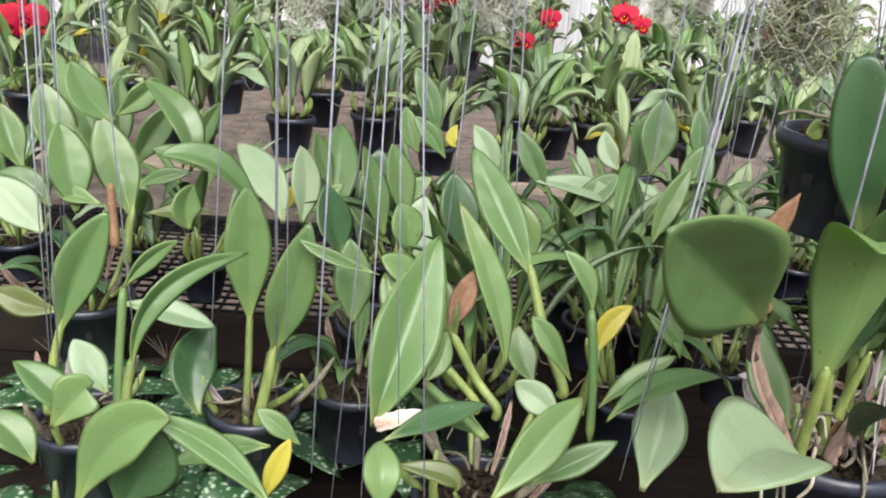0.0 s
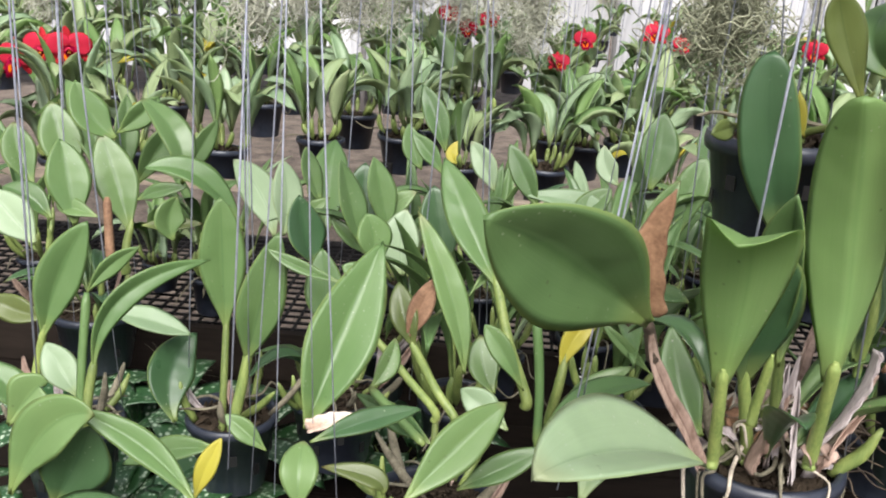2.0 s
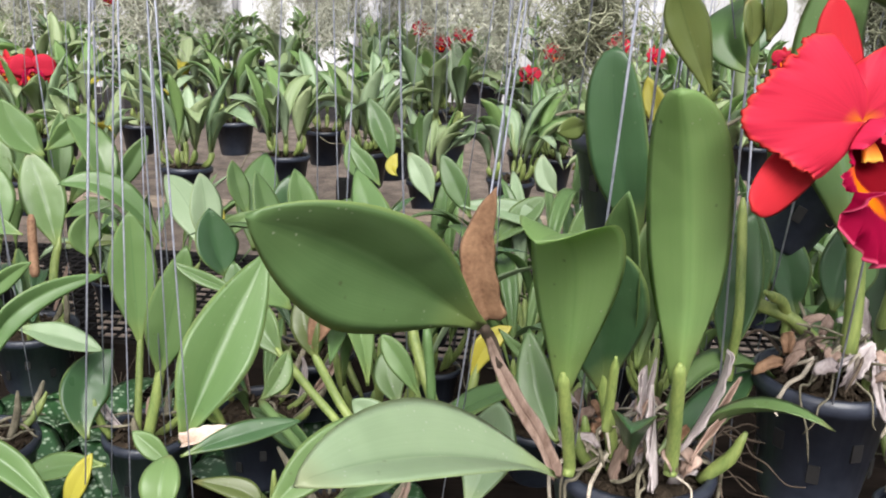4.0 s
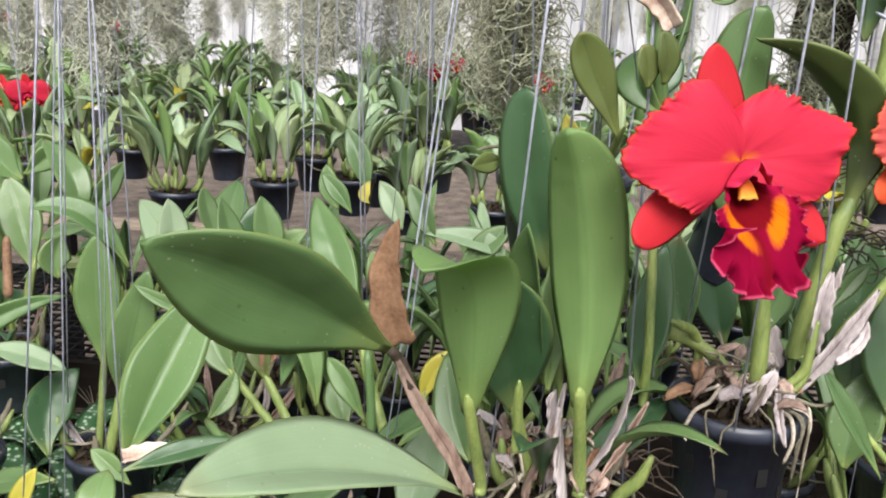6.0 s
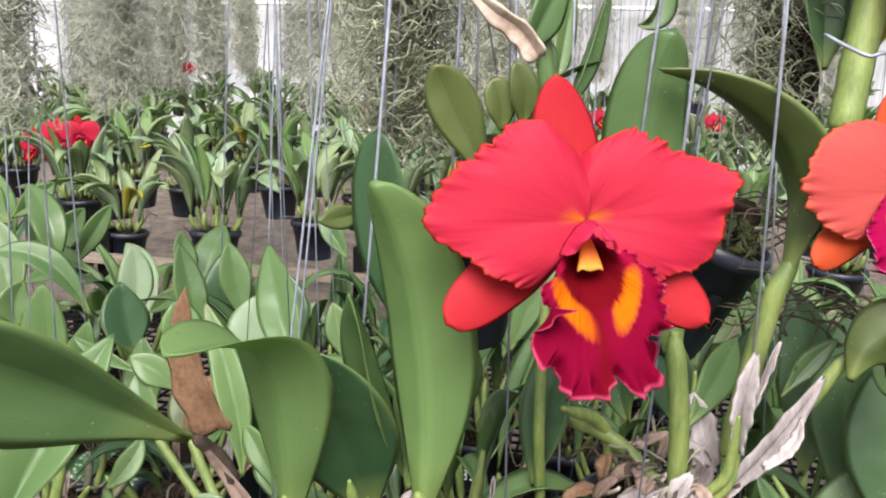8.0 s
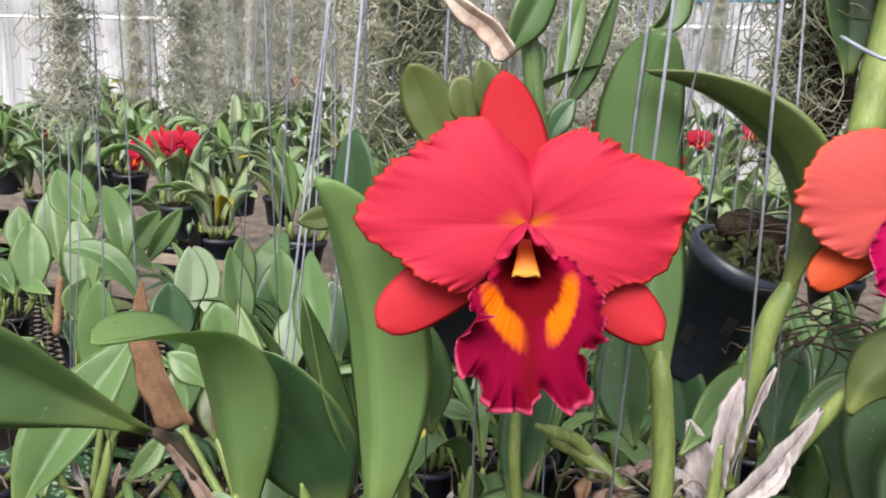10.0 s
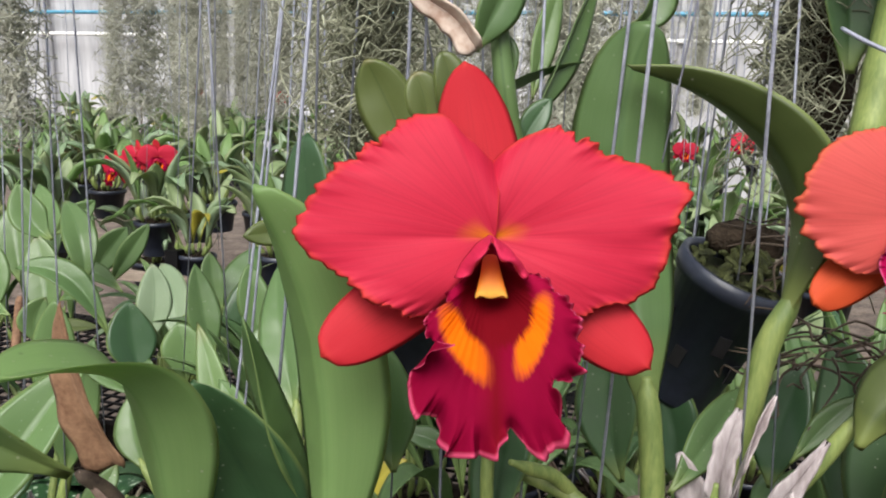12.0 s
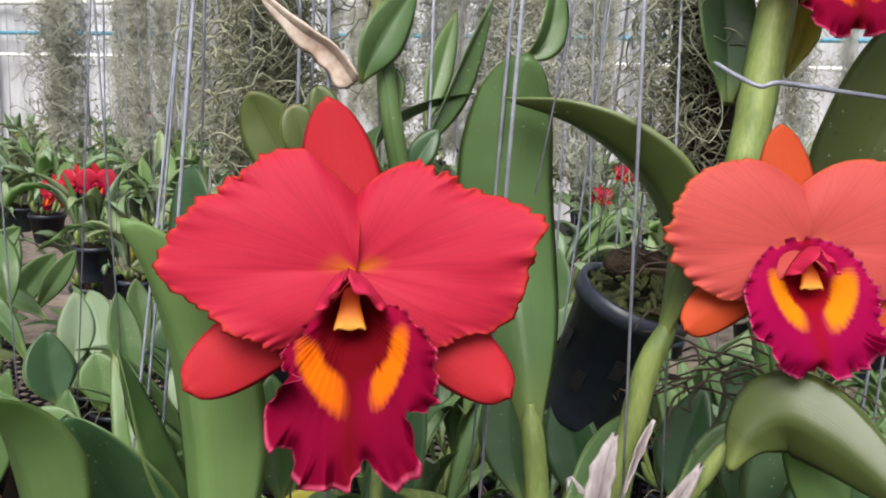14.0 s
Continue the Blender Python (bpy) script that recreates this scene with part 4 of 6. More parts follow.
def air_plant(x, y, z):
    e = new("air_plant")
    e.matrix_world = Matrix.Translation((x, y, z))
    tagged(e, "spiky brown-green air plant on a beam", "air plant")
    rnd = random.Random(4)
    for k in range(46):
        a, up = rnd.uniform(0, 6.28), rnd.uniform(-0.5, 0.9)
        o = np.array((math.cos(a), math.sin(a) - 0.4, up))
        o /= np.linalg.norm(o)
        link("blade", tube([o * 0.005, o * 0.03, o * 0.075 + np.array((0, 0, -0.008))], 0.0012, 0.0003, 4, 0, k, 3), twig_mat if k % 2 else root_mat, e)


air_plant(-0.34, 1.29, 0.735)
air_plant(-0.50, 1.29, 0.710)


# ---- potted orchids in the rows ----
def row_orchid(seed, bulbs, tall, detail, reach=(0.17, 0.28), broad=(0.027, 0.041), spread=(0.2, 1.15), tones=None, cane=1.0, pairs=(1, 1, 2), strands=3):
    """A potted orchid: clumped pseudobulbs, each with one or two strap leaves."""
    rnd = random.Random(seed)
    e = plant_at("potted_orchid", 0, 0, 0, "green strap-leaved orchid in a black plastic pot", "potted orchids in rows")
    pot(e, 0.052, 0.088, 20, False)
    mound(e, 0.048, bark_mat, "bark", seed)
    roots(e, strands, 0.05, seed, 0.08, 0.10)
    nu, nv = detail
    for k in range(bulbs):
        a = 2.4 * k + rnd.uniform(-0.4, 0.4)
        d = rnd.uniform(0.01, 0.045)
        out = np.array((math.cos(a), math.sin(a), 0))
        lean = rnd.uniform(0.15, 0.85)
        h = rnd.uniform(0.05, 0.10) * tall * cane
        p = out * d
        q = p + out * h * lean + np.array((0, 0, h))
        link("pseudobulb", tube([p, (p + q) / 2 + out * 0.006, q], 0.0040, 0.0042, 7, 0.03, k, 3, 0.5), bulb_mat, e)
        for i in range(rnd.choice(pairs)):
            b = a + rnd.uniform(-0.9, 0.9)
            o2 = np.array((math.cos(b), math.sin(b), 0))
            length = rnd.uniform(*reach) * tall
            sp = rnd.uniform(*spread)
            mid = q + o2 * length * 0.5 * sp * 0.7 + np.array((0, 0, length * 0.5))
            tip = q + o2 * length * sp * 0.9 + np.array((0, 0, length * (1 - 0.72 * sp * sp)))
            n = -o2 * 0.8 + np.array((0, 0, 0.5)) + np.array((rnd.uniform(-0.3, 0.3), rnd.uniform(-0.3, 0.3), 0))
            mat = rnd.choice(tones or (leaf_mid, leaf_mid, leaf_light, leaf_light, leaf_pale, leaf_dark, leaf_mid, leaf_light, leaf_light, leaf_mid))
            leaf(e, q, mid, tip, rnd.uniform(*broad), n / np.linalg.norm(n), mat, rnd.uniform(0.25, 0.6), rnd.choice(("oval", "acute", "oval")), nu, nv)
    return e


NEAR_KINDS = [row_orchid(10 + k, 9, 1.0, (12, 6)) for k in range(3)]
# far rows take mostly pale greens, so haze sits in the leaf colours
FAR_KINDS = [row_orchid(40 + k, 9, 1.0, (7, 4), (0.12, 0.20), (0.040, 0.058), (0.25, 1.15), (leaf_pale, leaf_hazed, leaf_fresh, leaf_hazed, leaf_hazed, leaf_light, leaf_pale, leaf_yellow if k == 2 else leaf_pale), 0.5, (1, 2, 2), 1) for k in range(6)]
rnd = random.Random(77)


def set_out(kinds, x, y, z, scale):
    m = pose(x, y, z, rnd.uniform(-4, 4), rnd.uniform(-4, 4), rnd.uniform(0, 360)) @ Matrix.Scale(scale, 4)
    made = copy_thing(rnd.choice(kinds), m)
    made.matrix_basis = m
    return made


def row_hanger():
    """Three thin strings drawn together above a pot."""
    e = new("pot_hanger")
    for a in (0.3, 2.4, 4.5):
        link("string", tube([(0.06 * math.cos(a), 0.06 * math.sin(a), 0), (0.02 * math.cos(a), 0.02 * math.sin(a), 0.7), (0, 0, 1.4)], 0.0011, 0.0011, 4, 0, 1, 2), wire_mat, e)
    return tagged(e, "thin grey strings holding up a pot", "hanger", "pot hangers")


string_kind = row_hanger()
string_kind.matrix_basis = pose(-1.7, 1.50, 0.85)


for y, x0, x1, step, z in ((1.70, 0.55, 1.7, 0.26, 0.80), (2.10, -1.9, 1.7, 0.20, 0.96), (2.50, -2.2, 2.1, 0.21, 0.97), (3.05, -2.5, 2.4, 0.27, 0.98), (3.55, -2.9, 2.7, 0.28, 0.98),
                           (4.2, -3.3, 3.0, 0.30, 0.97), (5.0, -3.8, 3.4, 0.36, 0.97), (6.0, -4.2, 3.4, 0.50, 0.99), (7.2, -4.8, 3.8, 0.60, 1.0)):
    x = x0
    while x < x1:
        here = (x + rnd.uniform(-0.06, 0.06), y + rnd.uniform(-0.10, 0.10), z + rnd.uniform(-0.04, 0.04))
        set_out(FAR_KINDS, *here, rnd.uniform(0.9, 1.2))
        if y < 4.5 and rnd.random() < 0.5:
            copy_thing(string_kind, pose(*here, rnd.uniform(-2, 2), rnd.uniform(-2, 2), rnd.uniform(0, 360)))
        x += step * rnd.uniform(0.85, 1.15)
for x, y in ((-0.95, 1.30), (-0.62, 1.42), (-0.30, 1.38), (0.02, 1.42), (0.30, 1.36), (0.58, 1.38), (0.86, 1.30), (1.12, 1.34),
             (0.18, 1.16), (0.48, 1.12), (0.80, 1.05), (1.05, 1.05), (-1.05, 1.0), (0.72, 0.88), (0.95, 0.82),
             (0.13, 1.02), (0.32, 1.02), (0.66, 1.02), (0.40, 1.34), (-0.78, 1.36), (0.15, 1.40), (1.3, 1.1), (0.88, 1.12)):
    set_out(NEAR_KINDS, x, y, 0.875, rnd.uniform(0.85, 0.95) if y < 1.1 else rnd.uniform(0.62, 0.78))
    if y < 1.34 and rnd.random() < 0.6:
        copy_thing(string_kind, pose(x, y, 0.87, rnd.uniform(-2, 2), rnd.uniform(-2, 2), rnd.uniform(0, 360)))
for x in (0.55, 0.74, 0.92, 1.12, 1.32):
    set_out(NEAR_KINDS, x, 1.50 + 0.05 * rnd.random(), 0.885, 0.72)
for k in NEAR_KINDS + FAR_KINDS:
    k.location = (rnd.uniform(-1.6, 1.4), 1.75 + 0.05 * rnd.random(), 0.1)
for i, k in enumerate(NEAR_KINDS + FAR_KINDS):
    k.matrix_basis = pose(-1.7 + 0.42 * i, 1.50, 0.85, 0, 0, 40 * i) @ Matrix.Scale(0.62, 4)


# ---- near plants ----
plant_a = plant_at("potted_orchid", 0.360, 0.610, 1.070, "orchid with broad dark leaves in a hanging black pot")
plant_b = plant_at("flowering_orchid", 0.493, 0.637, 1.130, "orchid bearing one large scarlet flower in a black pot")
plant_c = plant_at("flowering_orchid", 0.760, 0.900, 0.960, "orchid bearing coral-orange and crimson flowers")
plant_d = plant_at("potted_orchid", -0.300, 0.880, 0.880, "light green orchid with upright hooked leaves")
plant_e = plant_at("potted_orchid", -0.200, 0.520, 0.940, "broad-leaved green orchid at the bench edge")
plant_f = plant_at("potted_orchid", -0.130, 0.930, 0.880, "orchid with two upright oval leaves")
plant_g = plant_at("potted_orchid", 0.120, 0.760, 0.900, "bushy light green orchid with long pointed leaf")
plant_h = plant_at("potted_orchid", -0.420, 1.200, 0.880, "dense green orchid with upright leaves")
plant_i = plant_at("potted_orchid", 0.000, 1.180, 0.880, "mixed pale and dark green orchid clump")
plant_j = plant_at("potted_orchid", 0.420, 1.250, 0.880, "pale green orchid with spreading leaves")
plant_k = plant_at("potted_orchid", -0.020, 1.000, 0.880, "green orchid with broad arching leaves")
plant_m = plant_at("potted_orchid", 0.358, 0.684, 1.284, "small olive-leaved orchid in a black hanging pot")
for e, r in ((plant_a, 0.055), (plant_b, 0.0455), (plant_c, 0.055), (plant_d, 0.055), (plant_e, 0.055), (plant_f, 0.05), (plant_g, 0.06), (plant_h, 0.06), (plant_i, 0.06), (plant_j, 0.06), (plant_k, 0.055), (plant_m, 0.047)):
    pot(e, r, 0.076 if e is plant_m else 0.095)
    mound(e, r * 0.92, bark_mat, "bark", int(r * 1000))
    roots(e, 4, r, int(e.location.x * 100) + 50, 0.045, 0.03)


def draped_roots(parent, r, count, seed):
    """Thick aerial roots that creep over a pot's rim and hang down its side."""
    rd = random.Random(seed)
    for k in range(count):
        a = rd.uniform(3.3, 6.1)
        pts = []
        drop = rd.uniform(0.01, 0.075)
        for d, z in ((0.15, 0.016), (0.45, 0.012), (0.80, 0.006), (1.04, 0.003), (1.13, -0.006), (1.11, -0.006 - 0.45 * drop), (1.06 + rd.uniform(0, 0.07), -0.006 - drop)):
            a += rd.uniform(-0.13, 0.13)
            pts.append(np.array((d * r * math.cos(a), d * r * math.sin(a), z + rd.uniform(-0.002, 0.003))))
        w = rd.uniform(0.0007, 0.0019)
        link("root", tube(pts, w, w * 0.7, 7, 0.12, k, 3), pale_root if k % 3 == 0 else root_mat, parent)
    for k in range(26):
        a, d = rd.uniform(0, 6.28), rd.uniform(0.1, 0.8) * r
        p = np.array((d * math.cos(a), d * math.sin(a), 0.006))
        q = p + np.array((rd.uniform(-0.02, 0.02), rd.uniform(-0.02, 0.02), rd.uniform(0.008, 0.03)))
        s = q + np.array((rd.uniform(-0.02, 0.02), rd.uniform(-0.02, 0.02), rd.uniform(-0.02, 0.012)))
        link("root", tube([p, q, s], 0.0016, 0.0009, 5, 0.15, k, 4), (twig_mat, pale_root, root_mat)[k % 3], parent)


draped_roots(plant_b, 0.0455, 10, 4)
draped_roots(plant_a, 0.055, 7, 5)


def old_growth(parent, r, count, seed, shoots=True):
    """Spent pseudobulbs and torn sheaths crowded on top of a pot."""
    rd = random.Random(seed)
    for k in range(count):
        a, d = rd.uniform(0, 6.28), r * math.sqrt(rd.random()) * 1.05
        o = np.array((math.cos(a), math.sin(a), 0.0))
        p = o * d + np.array((0, 0, -0.004))
        h = rd.uniform(0.025, 0.075)
        q = p + o * h * rd.uniform(0.1, 1.1) + np.array((0, 0, h))
        if k % 4 == 3:
            leaf(parent, parent.matrix_world @ Vector(p), parent.matrix_world @ Vector((p + q) / 2 + o * 0.006), parent.matrix_world @ Vector(q), rd.uniform(0.009, 0.015), (0.1, -0.9, 0.4), dry_pink if k % 8 == 3 else sheath_mat, 0.7, "rag", 12, 6)
        else:
            mat = rd.choice((bulb_mat, root_mat, bulb_mat))
            link("pseudobulb", tube([p, (p + q) / 2 + o * 0.004, q], rd.uniform(0.0028, 0.0042), 0.0030, 8, 0.14, seed + k, 3, 0.3, 0.5), mat, parent, "shrivelled old pseudobulb")
    for k in range(count // 2 if shoots else 0):
        a, d = rd.uniform(0, 6.28), r * rd.uniform(0.2, 0.9)
        o = np.array((math.cos(a), math.sin(a), 0.0))
        base, length = o * d + np.array((0, 0, 0.01)), rd.uniform(0.05, 0.11)
        mid = base + o * length * 0.45 + np.array((0, 0, length * 0.5))
        tip = base + o * length + np.array((0, 0, length * rd.uniform(0.2, 0.8)))
        n = np.array((0, 0, 1.0)) - 0.4 * o
        leaf(parent, *(parent.matrix_world @ Vector(c) for c in (base, mid, tip)), rd.uniform(0.018, 0.032), n, rd.choice((leaf_mid, leaf_dark, leaf_light)), 0.45, "lance", 12, 6)


def scraps(parent, r, count, seed):
    """Torn brown flakes of old sheath and bark that litter the top of a pot."""
    rd = random.Random(seed)
    for k in range(count):
        a, d = rd.uniform(0, 6.28), r * math.sqrt(rd.random()) * 0.95
        p = Vector((d * math.cos(a), d * math.sin(a), 0.006 + rd.uniform(0, 0.014)))
        way = Vector((rd.uniform(-1, 1), rd.uniform(-1, 1), rd.uniform(-0.2, 0.8))).normalized() * rd.uniform(0.010, 0.030)
        m = parent.matrix_world
        leaf(parent, m @ p, m @ (p + way * 0.5 + Vector((0, 0, 0.004))), m @ (p + way), rd.uniform(0.006, 0.012), (rd.uniform(-0.5, 0.5), -0.7, 0.7), rd.choice((dry_pink, dry_mat, sheath_mat, dry_pink)), 0.5, "rag", 8, 5)


scraps(plant_a, 0.055, 34, 71)
scraps(plant_b, 0.045, 20, 72)
for i, (e, r) in enumerate(((plant_d, 0.055), (plant_e, 0.055), (plant_f, 0.05), (plant_g, 0.06), (plant_h, 0.06), (plant_i, 0.06), (plant_j, 0.06), (plant_k, 0.055))):
    old_growth(e, r, 8 if e in (plant_d, plant_f) else 14, 200 + 10 * i, e not in (plant_d, plant_f, plant_g))
old_growth(plant_a, 0.05, 8, 310)
for k, (dx, dy, h, lean) in enumerate(((-0.020, -0.030, 0.060, 0.35), (0.012, -0.040, 0.075, -0.15), (0.030, -0.028, 0.055, 0.45), (-0.004, -0.022, 0.085, 0.10), (0.042, -0.010, 0.070, 0.30))):
    x, y, z = 0.360 + dx, 0.610 + dy, 1.072
    stalk(plant_a, [(x, y, z), (x + 0.4 * lean * h, y, z + 0.5 * h), (x + lean * h, y - 0.004, z + h)], 0.0070, 0.0058, sheath_mat if k % 2 else dry_pink, "sheath")
leaf(plant_a, (0.253, 0.526, 1.194), (0.193, 0.462, 1.253), (0.153, 0.411, 1.283), 0.071, (0.564, -0.753, -0.339), leaf_mid, 0.3, "lance")
strap(plant_a, [(0.303, 0.535, 1.150), (0.304, 0.528, 1.190), (0.303, 0.520, 1.228), (0.298, 0.508, 1.252), (0.288, 0.486, 1.262), (0.277, 0.462, 1.264)], 0.054, (0.05, -0.97, -0.20), (-0.30, -0.30, -0.90), leaf_fresh, -0.26, "round")
strap(plant_a, [(0.371, 0.543, 1.156), (0.372, 0.547, 1.205), (0.367, 0.548, 1.257), (0.359, 0.539, 1.300), (0.349, 0.526, 1.333)], 0.052, (0.05, -0.98, -0.05), (-0.35, -0.90, -0.20), leaf_fresh, -0.38, "round")
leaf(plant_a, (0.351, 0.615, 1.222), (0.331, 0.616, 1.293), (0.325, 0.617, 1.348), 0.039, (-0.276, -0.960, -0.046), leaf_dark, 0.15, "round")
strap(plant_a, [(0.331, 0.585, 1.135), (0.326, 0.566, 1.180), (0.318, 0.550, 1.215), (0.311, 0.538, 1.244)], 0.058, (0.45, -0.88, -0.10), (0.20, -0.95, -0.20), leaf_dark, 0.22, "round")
strap(plant_a, [(0.352, 0.590, 1.150), (0.347, 0.575, 1.200), (0.338, 0.560, 1.245), (0.331, 0.546, 1.273)], 0.036, (-0.80, -0.60, 0.0), (-0.70, -0.70, -0.10), leaf_mid, 0.5, "lance")
leaf(plant_m, (0.389, 0.626, 1.315), (0.367, 0.622, 1.361), (0.357, 0.615, 1.384), 0.029, (0.239, -0.970, -0.042), leaf_olive, 0.2, "oval")
stalk(plant_m, [(0.372, 0.672, 1.288), (0.384, 0.645, 1.300), (0.389, 0.627, 1.317)], 0.0045, 0.0040, bulb_mat, "pseudobulb")
stalk(plant_m, [(0.340, 0.670, 1.290), (0.325, 0.650, 1.293), (0.313, 0.634, 1.297)], 0.0035, 0.0030, bulb_mat, "pseudobulb")
leaf(plant_m, (0.372, 0.669, 1.286), (0.363, 0.674, 1.305), (0.356, 0.680, 1.325), 0.017, (-0.274, -0.947, 0.167), leaf_yellow, 0.3, "oval")
leaf(plant_m, (0.313, 0.633, 1.297), (0.302, 0.621, 1.295), (0.292, 0.610, 1.294), 0.015, (0.680, -0.666, 0.306), leaf_olive, 0.3, "oval")
leaf(plant_a, (0.305, 0.563, 1.102), (0.291, 0.581, 1.127), (0.283, 0.602, 1.164), 0.028, (-0.174, -0.858, 0.484), leaf_mid, 0.25, "oval")
leaf(plant_a, (0.302, 0.530, 1.098), (0.235, 0.449, 1.153), (0.182, 0.370, 1.182), 0.062, (0.469, 0.109, 0.877), leaf_pale, 0.3, "oval")
leaf(plant_a, (0.373, 0.591, 1.082), (0.411, 0.620, 1.101), (0.450, 0.650, 1.124), 0.030, (-0.056, -0.530, 0.846), leaf_dark, 0.3, "oval")
leaf(plant_a, (0.353, 0.586, 1.146), (0.353, 0.599, 1.195), (0.355, 0.611, 1.241), 0.027, (0.327, -0.914, 0.239), leaf_mid, 0.3, "oval")
strap(plant_a, [(0.256, 0.552, 1.188), (0.250, 0.542, 1.215), (0.249, 0.533, 1.245), (0.257, 0.521, 1.277)], 0.023, (0.25, -0.95, -0.20), (-0.35, -0.90, -0.25), dry_mat, 0.28, "bract")
strap(plant_a, [(0.304, 0.557, 1.080), (0.292, 0.558, 1.108), (0.275, 0.556, 1.136), (0.262, 0.548, 1.164), (0.254, 0.530, 1.194)], 0.012, (0.45, -0.88, 0.1), (0.20, -0.95, 0.0), dry_pink, 0.55, "bract")
stalk(plant_a, [(0.264, 0.551, 1.158), (0.259, 0.545, 1.176), (0.253, 0.530, 1.193)], 0.0055, 0.0042, twig_mat, "stem")
stalk(plant_a, [(0.303, 0.535, 1.154), (0.312, 0.557, 1.095)], 0.0058, 0.0066, bulb_mat, "pseudobulb")
stalk(plant_a, [(0.371, 0.544, 1.160), (0.378, 0.566, 1.095)], 0.0065, 0.0073, bulb_mat, "pseudobulb")
stalk(plant_a, [(0.331, 0.584, 1.140), (0.345, 0.592, 1.080)], 0.0059, 0.0077, bulb_mat, "pseudobulb")
stalk(plant_a, [(0.359, 0.583, 1.152), (0.366, 0.584, 1.089)], 0.0063, 0.0074, sheath_mat, "sheath")
stalk(plant_a, [(0.404, 0.571, 1.171), (0.399, 0.571, 1.140), (0.381, 0.575, 1.091)], 0.0050, 0.0061, sheath_mat, "sheath")
stalk(plant_a, [(0.333, 0.547, 1.161), (0.334, 0.560, 1.127)], 0.0039, 0.0059, bulb_mat, "pseudobulb")
stalk(plant_a, [(0.351, 0.615, 1.222), (0.362, 0.610, 1.139), (0.364, 0.602, 1.078)], 0.0049, 0.0068, bulb_mat, "pseudobulb")
strap(plant_b, [(0.551, 0.653, 1.262), (0.557, 0.656, 1.292), (0.560, 0.658, 1.318), (0.549, 0.658, 1.345), (0.528, 0.656, 1.364), (0.503, 0.652, 1.377), (0.474, 0.648, 1.385)], 0.042, (-0.80, -0.60, 0.10), (-0.35, -0.45, -0.80), leaf_olive, -0.20, "lance", 44)
stalk(plant_b, [(0.536, 0.655, 1.172), (0.547, 0.653, 1.250), (0.556, 0.656, 1.276)], 0.0118, 0.0076, bulb_mat, "pseudobulb")
stalk(plant_b, [(0.538, 0.646, 1.175), (0.545, 0.644, 1.211), (0.554, 0.645, 1.236)], 0.0071, 0.0041, sheath_mat, "sheath")
strap(plant_b, [(0.497, 0.637, 1.222), (0.489, 0.645, 1.260), (0.477, 0.658, 1.301), (0.472, 0.662, 1.345), (0.475, 0.662, 1.381), (0.483, 0.660, 1.406)], 0.052, (0.10, -0.98, 0.10), (0.15, -0.98, 0.10), leaf_mid, -0.30, "round")
stalk(plant_b, [(0.504, 0.634, 1.150), (0.502, 0.635, 1.190), (0.497, 0.637, 1.226)], 0.0095, 0.0095, bulb_mat, "pseudobulb")
leaf(plant_b, (0.421, 0.681, 1.353), (0.432, 0.703, 1.392), (0.446, 0.739, 1.442), 0.022, (0.949, -0.309, -0.067), leaf_mid, 0.5, "oval")
leaf(plant_b, (0.415, 0.714, 1.366), (0.416, 0.731, 1.398), (0.421, 0.752, 1.437), 0.017, (0.597, -0.728, 0.337), leaf_mid, 0.3, "oval")
stalk(plant_b, [(0.420, 0.665, 1.332), (0.414, 0.656, 1.375), (0.405, 0.659, 1.432)], 0.0075, 0.0058, leaf_mid, "stem")
leaf(plant_b, (0.417, 0.662, 1.375), (0.414, 0.664, 1.389), (0.410, 0.665, 1.400), 0.010, (0.209, -0.963, 0.168), leaf_mid, 0.3, "oval")
leaf(plant_b, (0.419, 0.666, 1.339), (0.426, 0.672, 1.355), (0.434, 0.677, 1.368), 0.015, (0.306, -0.932, 0.192), leaf_dark, 0.3, "oval")
leaf(plant_b, (0.398, 0.590, 1.352), (0.396, 0.588, 1.367), (0.392, 0.586, 1.378), 0.018, (0.451, -0.868, 0.211), leaf_olive, 0.3, "round")
leaf(plant_b, (0.408, 0.592, 1.355), (0.408, 0.590, 1.372), (0.403, 0.588, 1.387), 0.016, (0.35, -0.90, 0.1), leaf_olive, 0.35, "round")
leaf(plant_b, (0.381, 0.601, 1.185), (0.376, 0.605, 1.214), (0.371, 0.610, 1.248), 0.029, (0.386, -0.901, 0.198), leaf_mid, 0.25, "oval")
leaf(plant_b, (0.403, 0.642, 1.389), (0.410, 0.648, 1.411), (0.423, 0.667, 1.440), 0.024, (0.730, -0.681, 0.051), leaf_mid, 0.3, "oval")
strap(plant_b, [(0.414, 0.609, 1.389), (0.404, 0.605, 1.403), (0.389, 0.601, 1.413), (0.368, 0.598, 1.430)], 0.015, (0.20, -0.75, -0.60), (0.10, -0.80, -0.55), dry_pale, 0.45, "bract")
leaf(plant_b, (0.463, 0.747, 1.410), (0.475, 0.752, 1.423), (0.478, 0.760, 1.463), 0.023, (0.676, -0.737, -0.006), leaf_mid, 0.5, "oval")
leaf(plant_b, (0.423, 0.661, 1.329), (0.404, 0.667, 1.359), (0.444, 0.709, 1.387), 0.035, (-0.687, -0.419, 0.593), leaf_mid, 0.3, "oval")
leaf(plant_b, (0.517, 0.666, 1.122), (0.522, 0.675, 1.156), (0.512, 0.677, 1.187), 0.021, (-0.000, -0.984, 0.178), sheath_mat, 0.5, "rag")
leaf(plant_b, (0.521, 0.628, 1.136), (0.551, 0.631, 1.175), (0.577, 0.635, 1.221), 0.015, (-0.219, -0.951, 0.218), sheath_mat, 0.7, "rag")
